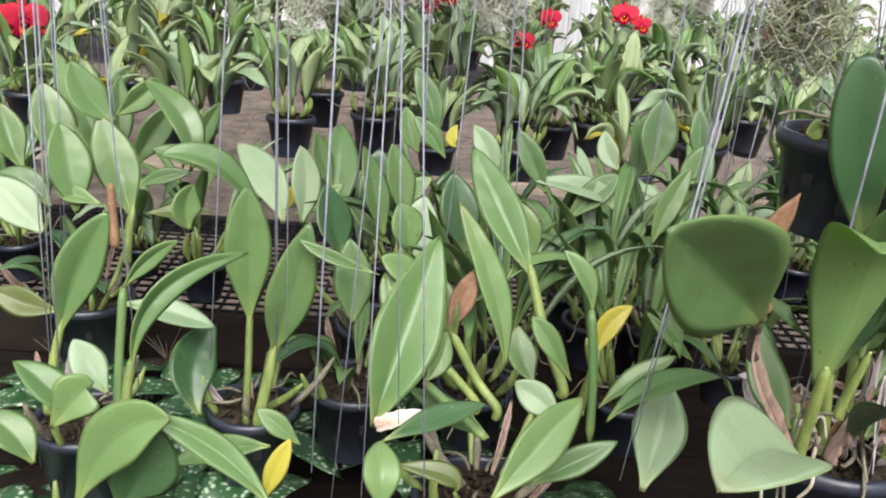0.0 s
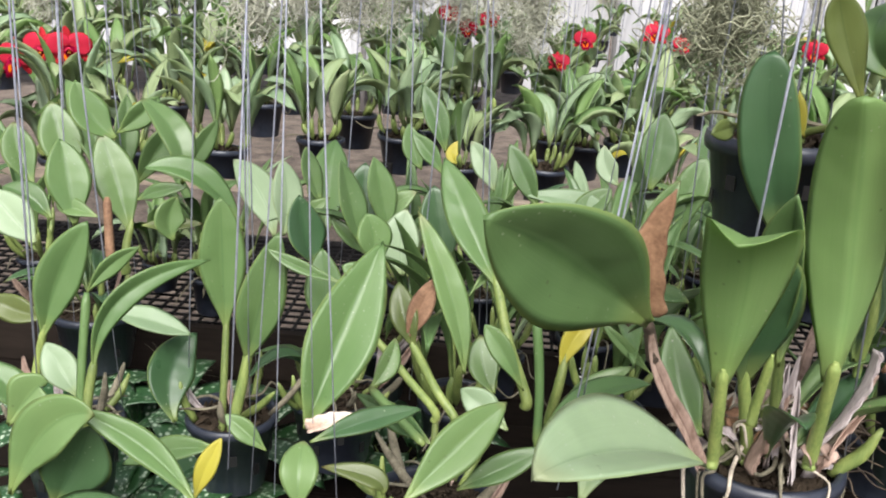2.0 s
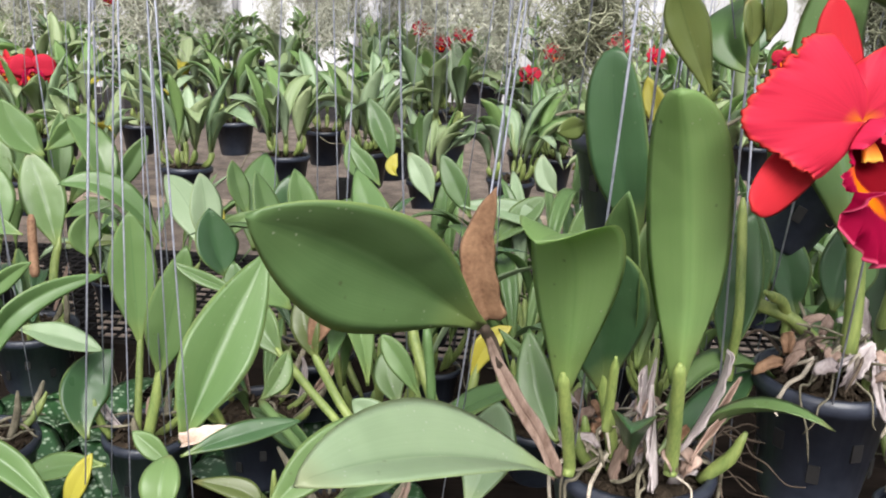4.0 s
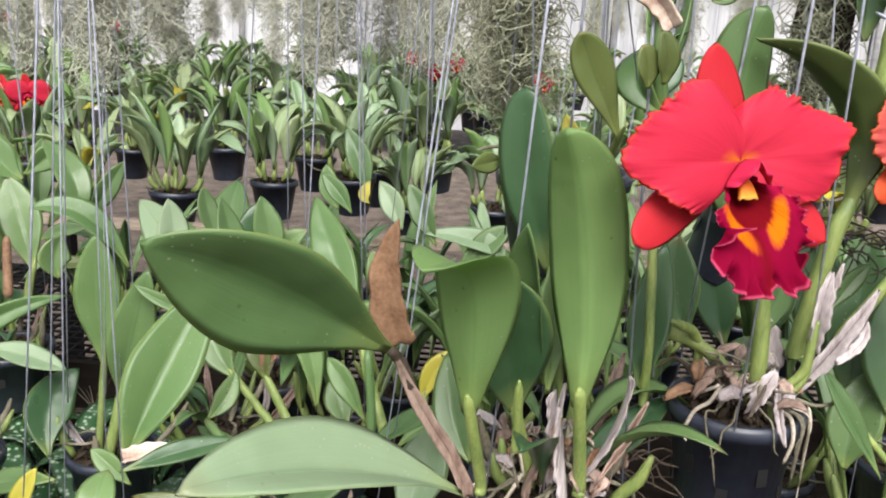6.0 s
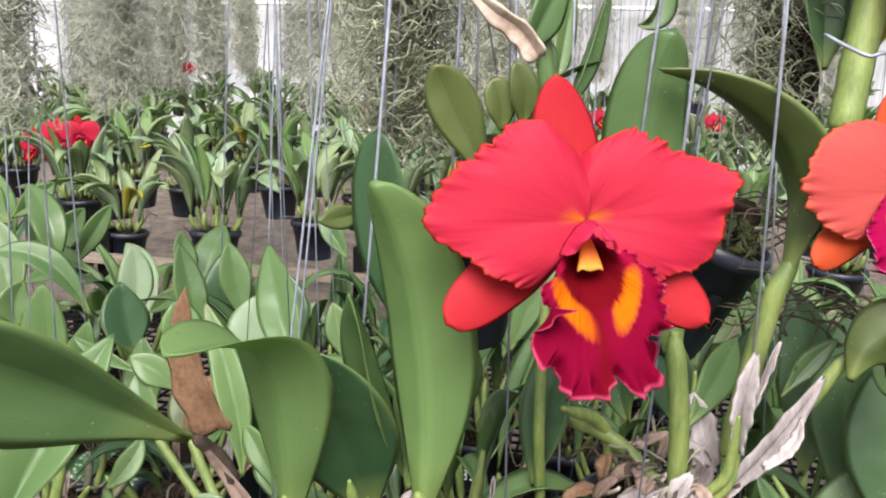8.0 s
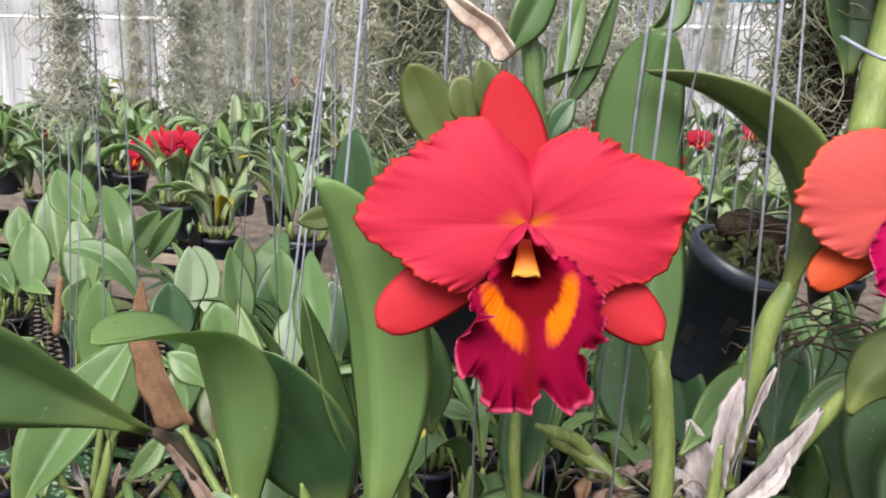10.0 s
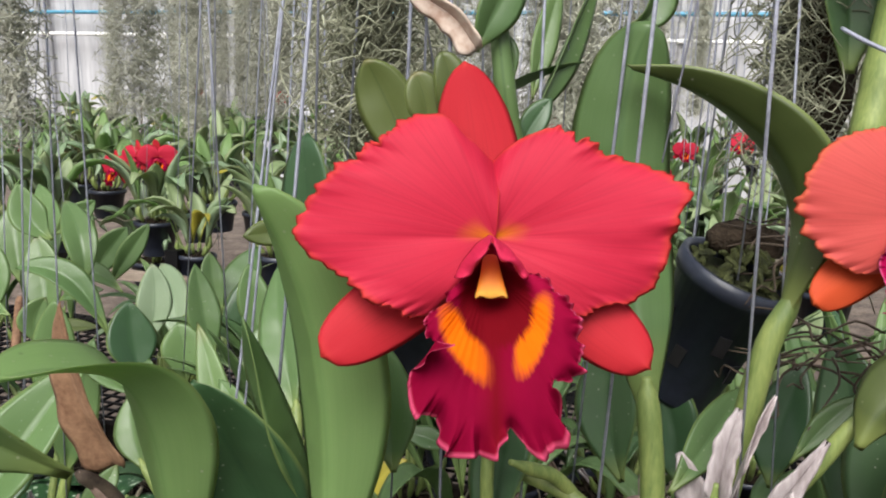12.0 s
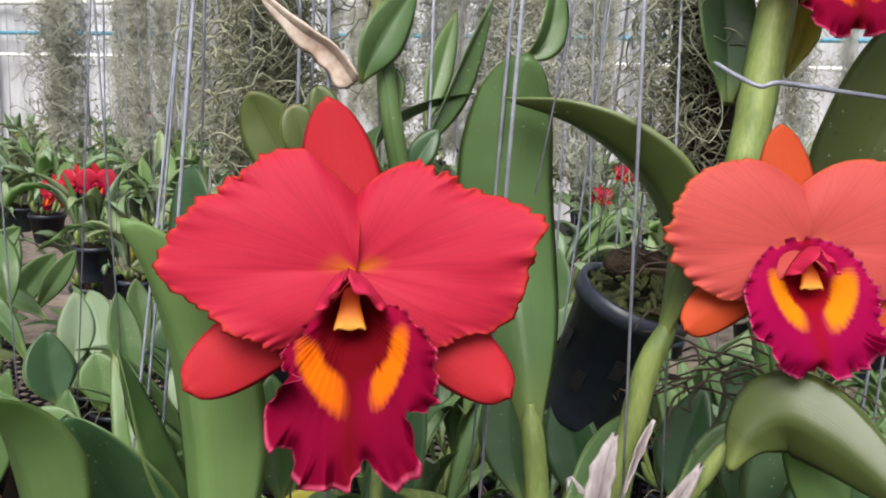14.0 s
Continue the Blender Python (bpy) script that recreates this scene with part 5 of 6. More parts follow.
leaf(plant_b, (0.533, 0.620, 1.179), (0.533, 0.617, 1.208), (0.538, 0.620, 1.236), 0.016, (-0.099, -0.995, 0.012), sheath_mat, 0.8, "rag")
leaf(plant_b, (0.546, 0.609, 1.174), (0.560, 0.609, 1.189), (0.562, 0.609, 1.206), 0.009, (-0.557, -0.787, 0.263), sheath_mat, 0.6, "rag")
leaf(plant_b, (0.513, 0.611, 1.152), (0.512, 0.597, 1.137), (0.515, 0.587, 1.120), 0.008, (-0.602, -0.663, 0.446), sheath_mat, 0.6, "rag")
leaf(plant_b, (0.498, 0.615, 1.134), (0.502, 0.610, 1.151), (0.510, 0.614, 1.164), 0.016, (-0.393, -0.913, 0.115), sheath_mat, 0.9, "rag")
stalk(plant_b, [(0.561, 0.656, 1.148), (0.586, 0.648, 1.113), (0.616, 0.642, 1.080)], 0.0024, 0.0036, bulb_mat, "stem")
stalk(plant_b, [(0.513, 0.618, 1.138), (0.530, 0.619, 1.156), (0.533, 0.620, 1.180)], 0.0041, 0.0049, bulb_mat, "pseudobulb")
stalk(plant_b, [(0.513, 0.618, 1.144), (0.528, 0.615, 1.164), (0.530, 0.612, 1.190)], 0.0051, 0.0048, bulb_mat, "pseudobulb")
stalk(plant_b, [(0.499, 0.636, 1.135), (0.468, 0.642, 1.165), (0.437, 0.643, 1.177)], 0.0070, 0.0078, bulb_mat, "pseudobulb")
stalk(plant_b, [(0.425, 0.630, 1.135), (0.423, 0.621, 1.178), (0.421, 0.637, 1.239)], 0.0049, 0.0057, bulb_mat, "pseudobulb")
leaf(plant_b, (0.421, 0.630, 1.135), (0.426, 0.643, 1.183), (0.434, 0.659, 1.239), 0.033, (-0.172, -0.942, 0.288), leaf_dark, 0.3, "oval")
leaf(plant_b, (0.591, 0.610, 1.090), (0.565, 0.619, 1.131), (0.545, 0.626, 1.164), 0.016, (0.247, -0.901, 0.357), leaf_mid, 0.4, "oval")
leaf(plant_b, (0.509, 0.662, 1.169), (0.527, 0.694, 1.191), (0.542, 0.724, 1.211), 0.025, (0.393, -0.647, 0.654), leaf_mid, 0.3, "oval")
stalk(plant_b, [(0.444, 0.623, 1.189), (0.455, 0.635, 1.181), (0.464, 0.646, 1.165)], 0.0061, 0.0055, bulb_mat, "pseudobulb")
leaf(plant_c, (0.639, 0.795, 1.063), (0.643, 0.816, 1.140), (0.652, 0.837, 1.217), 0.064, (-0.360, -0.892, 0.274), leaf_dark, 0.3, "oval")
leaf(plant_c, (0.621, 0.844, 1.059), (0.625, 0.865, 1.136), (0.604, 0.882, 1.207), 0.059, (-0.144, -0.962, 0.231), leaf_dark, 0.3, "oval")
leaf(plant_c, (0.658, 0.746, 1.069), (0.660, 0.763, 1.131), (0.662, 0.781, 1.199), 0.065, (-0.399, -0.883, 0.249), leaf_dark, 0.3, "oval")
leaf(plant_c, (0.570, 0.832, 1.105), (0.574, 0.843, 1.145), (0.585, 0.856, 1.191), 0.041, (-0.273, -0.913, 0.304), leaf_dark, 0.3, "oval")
leaf(plant_c, (0.627, 0.752, 1.021), (0.633, 0.763, 1.062), (0.653, 0.777, 1.109), 0.048, (-0.369, -0.857, 0.359), leaf_mid, 0.3, "oval")
stalk(plant_c, [(0.587, 0.707, 1.347), (0.592, 0.716, 1.387), (0.600, 0.728, 1.448)], 0.0122, 0.0125, bulb_mat, "stem")
stalk(plant_c, [(0.560, 0.640, 1.184), (0.574, 0.642, 1.205), (0.586, 0.643, 1.225)], 0.0084, 0.0054, bulb_mat, "pseudobulb")
strap(plant_c, [(0.588, 0.628, 1.222), (0.596, 0.631, 1.240), (0.612, 0.630, 1.249), (0.636, 0.620, 1.240), (0.664, 0.600, 1.222)], 0.042, (-0.30, -0.90, 0.10), (0.10, -0.95, -0.10), leaf_olive, -0.30, "lance")
strap(plant_c, [(0.612, 0.650, 1.262), (0.622, 0.648, 1.236), (0.632, 0.646, 1.205), (0.640, 0.644, 1.165)], 0.030, (-0.25, -0.93, 0.20), (-0.1, -0.95, 0.20), leaf_fresh, -0.35, "lance")
strap(plant_c, [(0.632, 0.790, 1.275), (0.655, 0.785, 1.345), (0.672, 0.780, 1.400), (0.690, 0.775, 1.450)], 0.065, (-0.10, -0.98, 0.15), (0.1, -0.98, 0.15), leaf_olive, 0.25, "round")
leaf(plant_c, (0.606, 0.732, 1.400), (0.613, 0.738, 1.423), (0.617, 0.743, 1.447), 0.018, (-0.040, -0.970, 0.239), leaf_yellow, 0.3, "oval")
strap(plant_c, [(0.578, 0.742, 1.385), (0.575, 0.744, 1.415), (0.570, 0.746, 1.445), (0.563, 0.750, 1.490)], 0.034, (0.35, -0.93, 0.1), (0.40, -0.90, 0.1), leaf_dark, 0.3, "round")
leaf(plant_c, (0.568, 0.694, 1.183), (0.584, 0.703, 1.204), (0.601, 0.710, 1.220), 0.015, (-0.017, -0.918, 0.397), leaf_mid, 0.3, "oval")
leaf(plant_c, (0.650, 0.725, 1.169), (0.639, 0.726, 1.193), (0.626, 0.726, 1.211), 0.030, (0.330, -0.922, 0.203), leaf_mid, 0.3, "oval")
leaf(plant_d, (-0.321, 0.877, 0.980), (-0.303, 0.890, 1.049), (-0.272, 0.901, 1.110), 0.049, (0.338, -0.940, 0.044), leaf_light, 0.3, "oval")
leaf(plant_d, (-0.216, 0.777, 1.080), (-0.197, 0.787, 1.105), (-0.170, 0.794, 1.123), 0.020, (0.419, -0.902, -0.105), leaf_light, 0.4, "oval")
leaf(plant_d, (-0.204, 0.755, 1.010), (-0.184, 0.778, 1.077), (-0.112, 0.822, 1.105), 0.027, (0.548, -0.835, 0.057), leaf_light, 0.4, "oval")
leaf(plant_d, (-0.267, 0.908, 1.004), (-0.214, 0.908, 0.996), (-0.166, 0.906, 0.984), 0.033, (0.153, -0.532, 0.833), leaf_pale, 0.3, "oval")
leaf(plant_d, (-0.177, 0.875, 0.891), (-0.194, 0.909, 0.932), (-0.177, 0.953, 0.966), 0.055, (0.491, -0.608, 0.624), leaf_dark, 0.2, "oval")
leaf(plant_d, (-0.241, 0.790, 0.962), (-0.260, 0.798, 0.987), (-0.277, 0.805, 1.011), 0.035, (0.372, -0.782, 0.499), leaf_pale, 0.2, "oval")
leaf(plant_d, (-0.350, 0.946, 0.972), (-0.390, 0.947, 0.979), (-0.425, 0.950, 0.993), 0.034, (0.105, -0.853, 0.511), leaf_olive, 0.3, "oval")
leaf(plant_d, (-0.231, 0.695, 0.991), (-0.255, 0.702, 1.015), (-0.286, 0.707, 1.037), 0.033, (0.490, -0.489, 0.722), leaf_light, 0.3, "oval")
stalk(plant_d, [(-0.214, 0.738, 0.959), (-0.216, 0.758, 1.019), (-0.216, 0.777, 1.080)], 0.0048, 0.0053, leaf_light, "stem")
stalk(plant_d, [(-0.208, 0.742, 0.970), (-0.207, 0.750, 0.995), (-0.205, 0.756, 1.013)], 0.0074, 0.0069, bulb_mat, "pseudobulb")
stalk(plant_d, [(-0.333, 0.862, 0.905), (-0.330, 0.876, 0.946), (-0.321, 0.878, 0.983)], 0.0081, 0.0068, bulb_mat, "pseudobulb")
leaf(plant_e, (-0.183, 0.575, 0.999), (-0.152, 0.583, 1.053), (-0.115, 0.578, 1.070), 0.045, (-0.194, -0.953, 0.232), leaf_light, 0.3, "oval")
leaf(plant_e, (-0.161, 0.590, 0.982), (-0.146, 0.601, 1.013), (-0.132, 0.602, 1.047), 0.054, (0.441, -0.897, -0.028), leaf_dark, 0.25, "oval")
leaf(plant_e, (-0.045, 0.584, 0.996), (-0.090, 0.598, 1.034), (-0.142, 0.596, 1.062), 0.024, (0.341, -0.699, 0.628), leaf_light, 0.35, "oval")
leaf(plant_e, (-0.069, 0.703, 0.972), (-0.111, 0.701, 0.967), (-0.155, 0.696, 0.952), 0.026, (-0.119, -0.650, 0.750), leaf_mid, 0.3, "oval")
leaf(plant_e, (-0.058, 0.612, 0.983), (-0.050, 0.620, 1.008), (-0.040, 0.628, 1.030), 0.018, (0.081, -0.951, 0.299), leaf_yellow, 0.3, "oval")
leaf(plant_e, (-0.245, 0.678, 0.993), (-0.225, 0.688, 1.021), (-0.219, 0.690, 1.026), 0.043, (0.168, -0.965, 0.203), leaf_light, 0.2, "oval")
leaf(plant_e, (-0.232, 0.617, 1.000), (-0.250, 0.624, 1.020), (-0.278, 0.629, 1.035), 0.032, (0.449, -0.463, 0.765), leaf_mid, 0.3, "oval")
leaf(plant_f, (-0.134, 0.929, 0.984), (-0.138, 0.935, 1.066), (-0.139, 0.937, 1.137), 0.053, (0.295, -0.954, 0.059), leaf_light, 0.22, "oval")
leaf(plant_f, (-0.103, 0.902, 0.961), (-0.087, 0.904, 1.029), (-0.067, 0.911, 1.111), 0.052, (0.239, -0.971, 0.000), leaf_mid, 0.22, "oval")
stalk(plant_f, [(-0.133, 0.895, 0.847), (-0.132, 0.908, 0.920), (-0.134, 0.930, 0.987)], 0.0065, 0.0065, bulb_mat, "pseudobulb")
stalk(plant_f, [(-0.115, 0.888, 0.889), (-0.108, 0.896, 0.928), (-0.102, 0.903, 0.964)], 0.0108, 0.0082, bulb_mat, "pseudobulb")
leaf(plant_f, (-0.061, 0.829, 0.894), (-0.086, 0.834, 0.913), (-0.108, 0.838, 0.928), 0.024, (0.215, -0.829, 0.517), leaf_light, 0.3, "oval")
leaf(plant_g, (0.020, 0.655, 1.027), (0.038, 0.697, 1.087), (0.064, 0.754, 1.159), 0.063, (0.255, -0.815, 0.521), leaf_light, 0.45, "lance")
leaf(plant_g, (0.033, 0.576, 1.009), (0.031, 0.584, 1.034), (0.029, 0.609, 1.045), 0.029, (0.146, -0.725, 0.673), leaf_light, 0.25, "oval")
leaf(plant_g, (0.140, 0.822, 1.005), (0.122, 0.845, 1.076), (0.083, 0.870, 1.156), 0.033, (0.353, -0.848, 0.396), leaf_light, 0.35, "oval")
leaf(plant_g, (0.168, 0.898, 1.070), (0.134, 0.936, 1.126), (0.099, 0.986, 1.187), 0.046, (-0.066, -0.816, 0.574), leaf_light, 0.25, "oval")
leaf(plant_g, (0.198, 0.776, 1.016), (0.174, 0.787, 1.052), (0.157, 0.793, 1.072), 0.023, (0.032, -0.952, 0.303), leaf_light, 0.3, "oval")
leaf(plant_g, (0.203, 0.751, 1.098), (0.193, 0.760, 1.128), (0.173, 0.766, 1.149), 0.020, (0.263, -0.870, 0.417), leaf_light, 0.4, "oval")
stalk(plant_g, [(0.211, 0.724, 0.985), (0.209, 0.739, 1.044), (0.202, 0.751, 1.101)], 0.0050, 0.0055, leaf_light, "stem")
stalk(plant_g, [(0.205, 0.847, 0.973), (0.184, 0.872, 1.020), (0.168, 0.898, 1.072)], 0.0099, 0.0075, bulb_mat, "pseudobulb")
leaf(plant_g, (0.109, 0.565, 1.029), (0.142, 0.597, 1.056), (0.178, 0.628, 1.081), 0.035, (0.220, -0.757, 0.615), leaf_light, 0.3, "oval")
leaf(plant_g, (0.145, 0.622, 1.005), (0.178, 0.630, 1.022), (0.212, 0.637, 1.040), 0.023, (-0.168, -0.749, 0.641), leaf_mid, 0.3, "oval")
leaf(plant_g, (0.211, 0.677, 1.032), (0.248, 0.679, 1.066), (0.286, 0.648, 1.095), 0.025, (-0.675, -0.337, 0.656), leaf_mid, 0.3, "oval")
leaf(plant_g, (0.226, 0.770, 0.992), (0.261, 0.781, 1.021), (0.299, 0.790, 1.043), 0.022, (-0.383, -0.531, 0.756), leaf_light, 0.3, "oval")
leaf(plant_g, (0.245, 0.661, 0.979), (0.261, 0.695, 1.016), (0.267, 0.708, 1.055), 0.048, (-0.154, -0.818, 0.555), leaf_pale, 0.2, "oval")
leaf(plant_g, (0.184, 0.719, 1.005), (0.161, 0.733, 1.019), (0.140, 0.737, 1.033), 0.030, (-0.045, -0.876, 0.479), leaf_pale, 0.25, "oval")
leaf(plant_g, (0.029, 0.626, 1.033), (0.069, 0.652, 1.040), (0.111, 0.676, 1.043), 0.021, (0.225, -0.545, 0.807), leaf_dark, 0.3, "oval")
leaf(plant_g, (0.081, 0.829, 1.034), (0.093, 0.839, 1.064), (0.105, 0.850, 1.094), 0.026, (0.022, -0.947, 0.320), dry_mat, 0.4, "oval")
leaf(plant_g, (0.240, 0.875, 0.991), (0.253, 0.887, 1.026), (0.279, 0.895, 1.047), 0.026, (-0.121, -0.904, 0.410), leaf_yellow, 0.3, "oval")
stalk(plant_g, [(0.114, 0.809, 0.969), (0.084, 0.818, 0.999), (0.057, 0.826, 1.027)], 0.0067, 0.0067, bulb_mat, "pseudobulb")
stalk(plant_g, [(0.134, 0.800, 0.969), (0.113, 0.816, 0.990), (0.090, 0.827, 1.026)], 0.0072, 0.0072, bulb_mat, "pseudobulb")
stalk(plant_g, [(0.114, 0.684, 1.005), (0.088, 0.708, 1.016), (0.060, 0.732, 1.029)], 0.0048, 0.0052, leaf_light, "stem")
stalk(plant_g, [(0.234, 0.878, 0.935), (0.239, 0.870, 0.974), (0.243, 0.877, 0.997)], 0.0091, 0.0079, bulb_mat, "pseudobulb")
leaf(plant_g, (0.172, 0.827, 0.983), (0.159, 0.844, 1.005), (0.154, 0.863, 1.031), 0.033, (0.082, -0.781, 0.620), leaf_mid, 0.2, "oval")
leaf(plant_h, (-0.390, 1.187, 1.069), (-0.420, 1.230, 1.140), (-0.481, 1.279, 1.202), 0.053, (0.191, -0.739, 0.646), leaf_light, 0.25, "oval")
leaf(plant_h, (-0.429, 1.185, 1.067), (-0.453, 1.203, 1.126), (-0.473, 1.220, 1.179), 0.060, (0.375, -0.833, 0.407), leaf_mid, 0.25, "oval")
leaf(plant_h, (-0.377, 1.075, 1.046), (-0.390, 1.092, 1.100), (-0.406, 1.108, 1.151), 0.057, (0.478, -0.791, 0.383), leaf_light, 0.2, "oval")
leaf(plant_h, (-0.327, 1.124, 1.027), (-0.350, 1.144, 1.091), (-0.377, 1.162, 1.151), 0.059, (0.335, -0.853, 0.400), leaf_mid, 0.2, "oval")
leaf(plant_h, (-0.366, 1.238, 1.059), (-0.337, 1.256, 1.112), (-0.311, 1.270, 1.150), 0.044, (0.453, -0.890, 0.046), leaf_mid, 0.3, "oval")
leaf(plant_h, (-0.380, 1.242, 1.074), (-0.387, 1.260, 1.128), (-0.389, 1.279, 1.187), 0.039, (0.673, -0.686, 0.276), leaf_mid, 0.3, "oval")
leaf(plant_h, (-0.224, 1.148, 1.087), (-0.267, 1.153, 1.107), (-0.307, 1.153, 1.114), 0.027, (0.153, -0.768, 0.621), leaf_light, 0.3, "oval")
leaf(plant_h, (-0.373, 0.972, 1.054), (-0.402, 0.980, 1.082), (-0.434, 0.988, 1.112), 0.049, (0.269, -0.816, 0.512), leaf_pale, 0.2, "oval")
leaf(plant_h, (-0.488, 1.181, 1.064), (-0.511, 1.194, 1.108), (-0.523, 1.207, 1.149), 0.048, (0.409, -0.811, 0.417), leaf_mid, 0.3, "oval")
leaf(plant_h, (-0.408, 1.075, 1.051), (-0.439, 1.082, 1.077), (-0.476, 1.084, 1.088), 0.039, (0.298, -0.650, 0.699), leaf_mid, 0.3, "oval")
leaf(plant_h, (-0.347, 1.080, 1.058), (-0.380, 1.081, 1.066), (-0.404, 1.082, 1.072), 0.026, (0.140, -0.729, 0.670), leaf_light, 0.3, "oval")
leaf(plant_h, (-0.321, 1.137, 1.067), (-0.292, 1.143, 1.080), (-0.254, 1.147, 1.088), 0.023, (-0.021, -0.871, 0.491), leaf_mid, 0.3, "oval")
leaf(plant_h, (-0.292, 1.080, 1.051), (-0.256, 1.083, 1.053), (-0.212, 1.086, 1.057), 0.022, (-0.004, -0.692, 0.722), leaf_olive, 0.3, "oval")
stalk(plant_h, [(-0.330, 1.109, 0.984), (-0.330, 1.119, 1.013), (-0.327, 1.125, 1.031)], 0.0099, 0.0076, bulb_mat, "pseudobulb")
stalk(plant_h, [(-0.328, 1.064, 1.007), (-0.333, 1.075, 1.041), (-0.339, 1.089, 1.083)], 0.0080, 0.0065, dry_mat, "stem")
leaf(plant_i, (-0.132, 1.134, 1.031), (-0.160, 1.170, 1.079), (-0.211, 1.211, 1.116), 0.051, (-0.044, -0.760, 0.648), leaf_pale, 0.25, "oval")
leaf(plant_i, (-0.064, 1.139, 1.035), (-0.069, 1.179, 1.095), (-0.069, 1.229, 1.150), 0.060, (0.169, -0.771, 0.614), leaf_light, 0.25, "oval")
leaf(plant_i, (-0.003, 1.088, 1.033), (-0.010, 1.106, 1.088), (-0.010, 1.125, 1.144), 0.059, (0.296, -0.903, 0.312), leaf_dark, 0.25, "oval")
leaf(plant_i, (0.012, 1.101, 1.068), (0.032, 1.110, 1.093), (0.059, 1.117, 1.112), 0.029, (-0.032, -0.923, 0.385), leaf_light, 0.3, "oval")
leaf(plant_i, (0.053, 1.036, 1.025), (0.047, 1.048, 1.064), (0.052, 1.062, 1.104), 0.051, (0.081, -0.947, 0.312), leaf_pale, 0.2, "oval")
leaf(plant_i, (0.013, 1.041, 1.046), (-0.016, 1.046, 1.067), (-0.042, 1.053, 1.092), 0.020, (0.193, -0.863, 0.467), leaf_light, 0.4, "oval")
leaf(plant_i, (-0.019, 0.917, 0.995), (-0.022, 0.931, 1.037), (-0.029, 0.946, 1.084), 0.045, (0.166, -0.933, 0.321), leaf_mid, 0.2, "oval")
leaf(plant_i, (0.009, 0.889, 1.065), (-0.040, 0.891, 1.079), (-0.077, 0.895, 1.096), 0.016, (0.130, -0.840, 0.526), leaf_mid, 0.4, "oval")
leaf(plant_i, (-0.111, 1.091, 1.058), (-0.083, 1.099, 1.076), (-0.052, 1.108, 1.099), 0.025, (0.008, -0.934, 0.358), leaf_light, 0.3, "oval")
leaf(plant_i, (-0.137, 1.187, 1.031), (-0.131, 1.195, 1.054), (-0.124, 1.201, 1.073), 0.017, (0.212, -0.942, 0.260), leaf_yellow, 0.3, "oval")
leaf(plant_i, (0.108, 1.042, 1.035), (0.093, 1.058, 1.087), (0.083, 1.072, 1.133), 0.053, (0.199, -0.919, 0.342), leaf_dark, 0.25, "oval")
leaf(plant_i, (0.067, 1.529, 1.080), (0.048, 1.546, 1.136), (0.019, 1.563, 1.191), 0.046, (0.160, -0.921, 0.354), leaf_mid, 0.3, "oval")
leaf(plant_i, (0.037, 1.419, 1.072), (0.021, 1.428, 1.102), (0.011, 1.441, 1.143), 0.038, (0.203, -0.911, 0.358), leaf_light, 0.3, "oval")
leaf(plant_i, (0.078, 1.321, 1.089), (0.054, 1.330, 1.120), (0.027, 1.338, 1.147), 0.030, (0.130, -0.916, 0.378), leaf_light, 0.3, "oval")
leaf(plant_i, (0.157, 1.318, 1.069), (0.141, 1.329, 1.105), (0.117, 1.340, 1.140), 0.038, (-0.038, -0.962, 0.270), leaf_pale, 0.25, "oval")
leaf(plant_i, (0.220, 1.218, 1.074), (0.197, 1.231, 1.118), (0.174, 1.243, 1.158), 0.036, (-0.071, -0.965, 0.253), leaf_mid, 0.25, "oval")
leaf(plant_i, (0.097, 1.377, 1.095), (0.087, 1.381, 1.108), (0.095, 1.388, 1.129), 0.021, (0.025, -0.950, 0.311), leaf_yellow, 0.3, "oval")
leaf(plant_j, (0.392, 1.334, 1.082), (0.400, 1.353, 1.140), (0.405, 1.372, 1.197), 0.061, (-0.013, -0.948, 0.318), leaf_mid, 0.25, "oval")
leaf(plant_j, (0.348, 1.109, 1.046), (0.366, 1.126, 1.095), (0.394, 1.144, 1.145), 0.034, (0.011, -0.945, 0.326), leaf_light, 0.3, "oval")
leaf(plant_j, (0.416, 1.218, 1.048), (0.431, 1.239, 1.109), (0.451, 1.255, 1.155), 0.048, (-0.193, -0.907, 0.375), leaf_light, 0.25, "oval")
leaf(plant_j, (0.345, 1.333, 1.088), (0.326, 1.340, 1.111), (0.319, 1.351, 1.145), 0.034, (-0.154, -0.962, 0.226), leaf_pale, 0.25, "oval")
leaf(plant_j, (0.317, 1.217, 1.057), (0.283, 1.223, 1.082), (0.195, 1.222, 1.092), 0.037, (0.151, -0.742, 0.654), leaf_pale, 0.3, "oval")
leaf(plant_j, (0.247, 1.207, 1.038), (0.291, 1.223, 1.078), (0.321, 1.233, 1.106), 0.040, (-0.135, -0.869, 0.476), leaf_mid, 0.3, "oval")
leaf(plant_j, (0.499, 1.441, 1.073), (0.499, 1.459, 1.125), (0.493, 1.473, 1.169), 0.038, (-0.086, -0.949, 0.304), leaf_mid, 0.3, "oval")
leaf(plant_j, (0.371, 1.380, 1.064), (0.387, 1.391, 1.095), (0.377, 1.412, 1.162), 0.036, (-0.005, -0.949, 0.315), leaf_light, 0.3, "oval")
leaf(plant_j, (0.184, 0.999, 1.056), (0.172, 1.009, 1.087), (0.160, 1.018, 1.118), 0.033, (0.128, -0.932, 0.340), leaf_light, 0.3, "oval")
leaf(plant_j, (0.345, 0.811, 1.102), (0.326, 0.813, 1.108), (0.302, 0.812, 1.110), 0.019, (0.098, -0.793, 0.601), leaf_mid, 0.3, "oval")
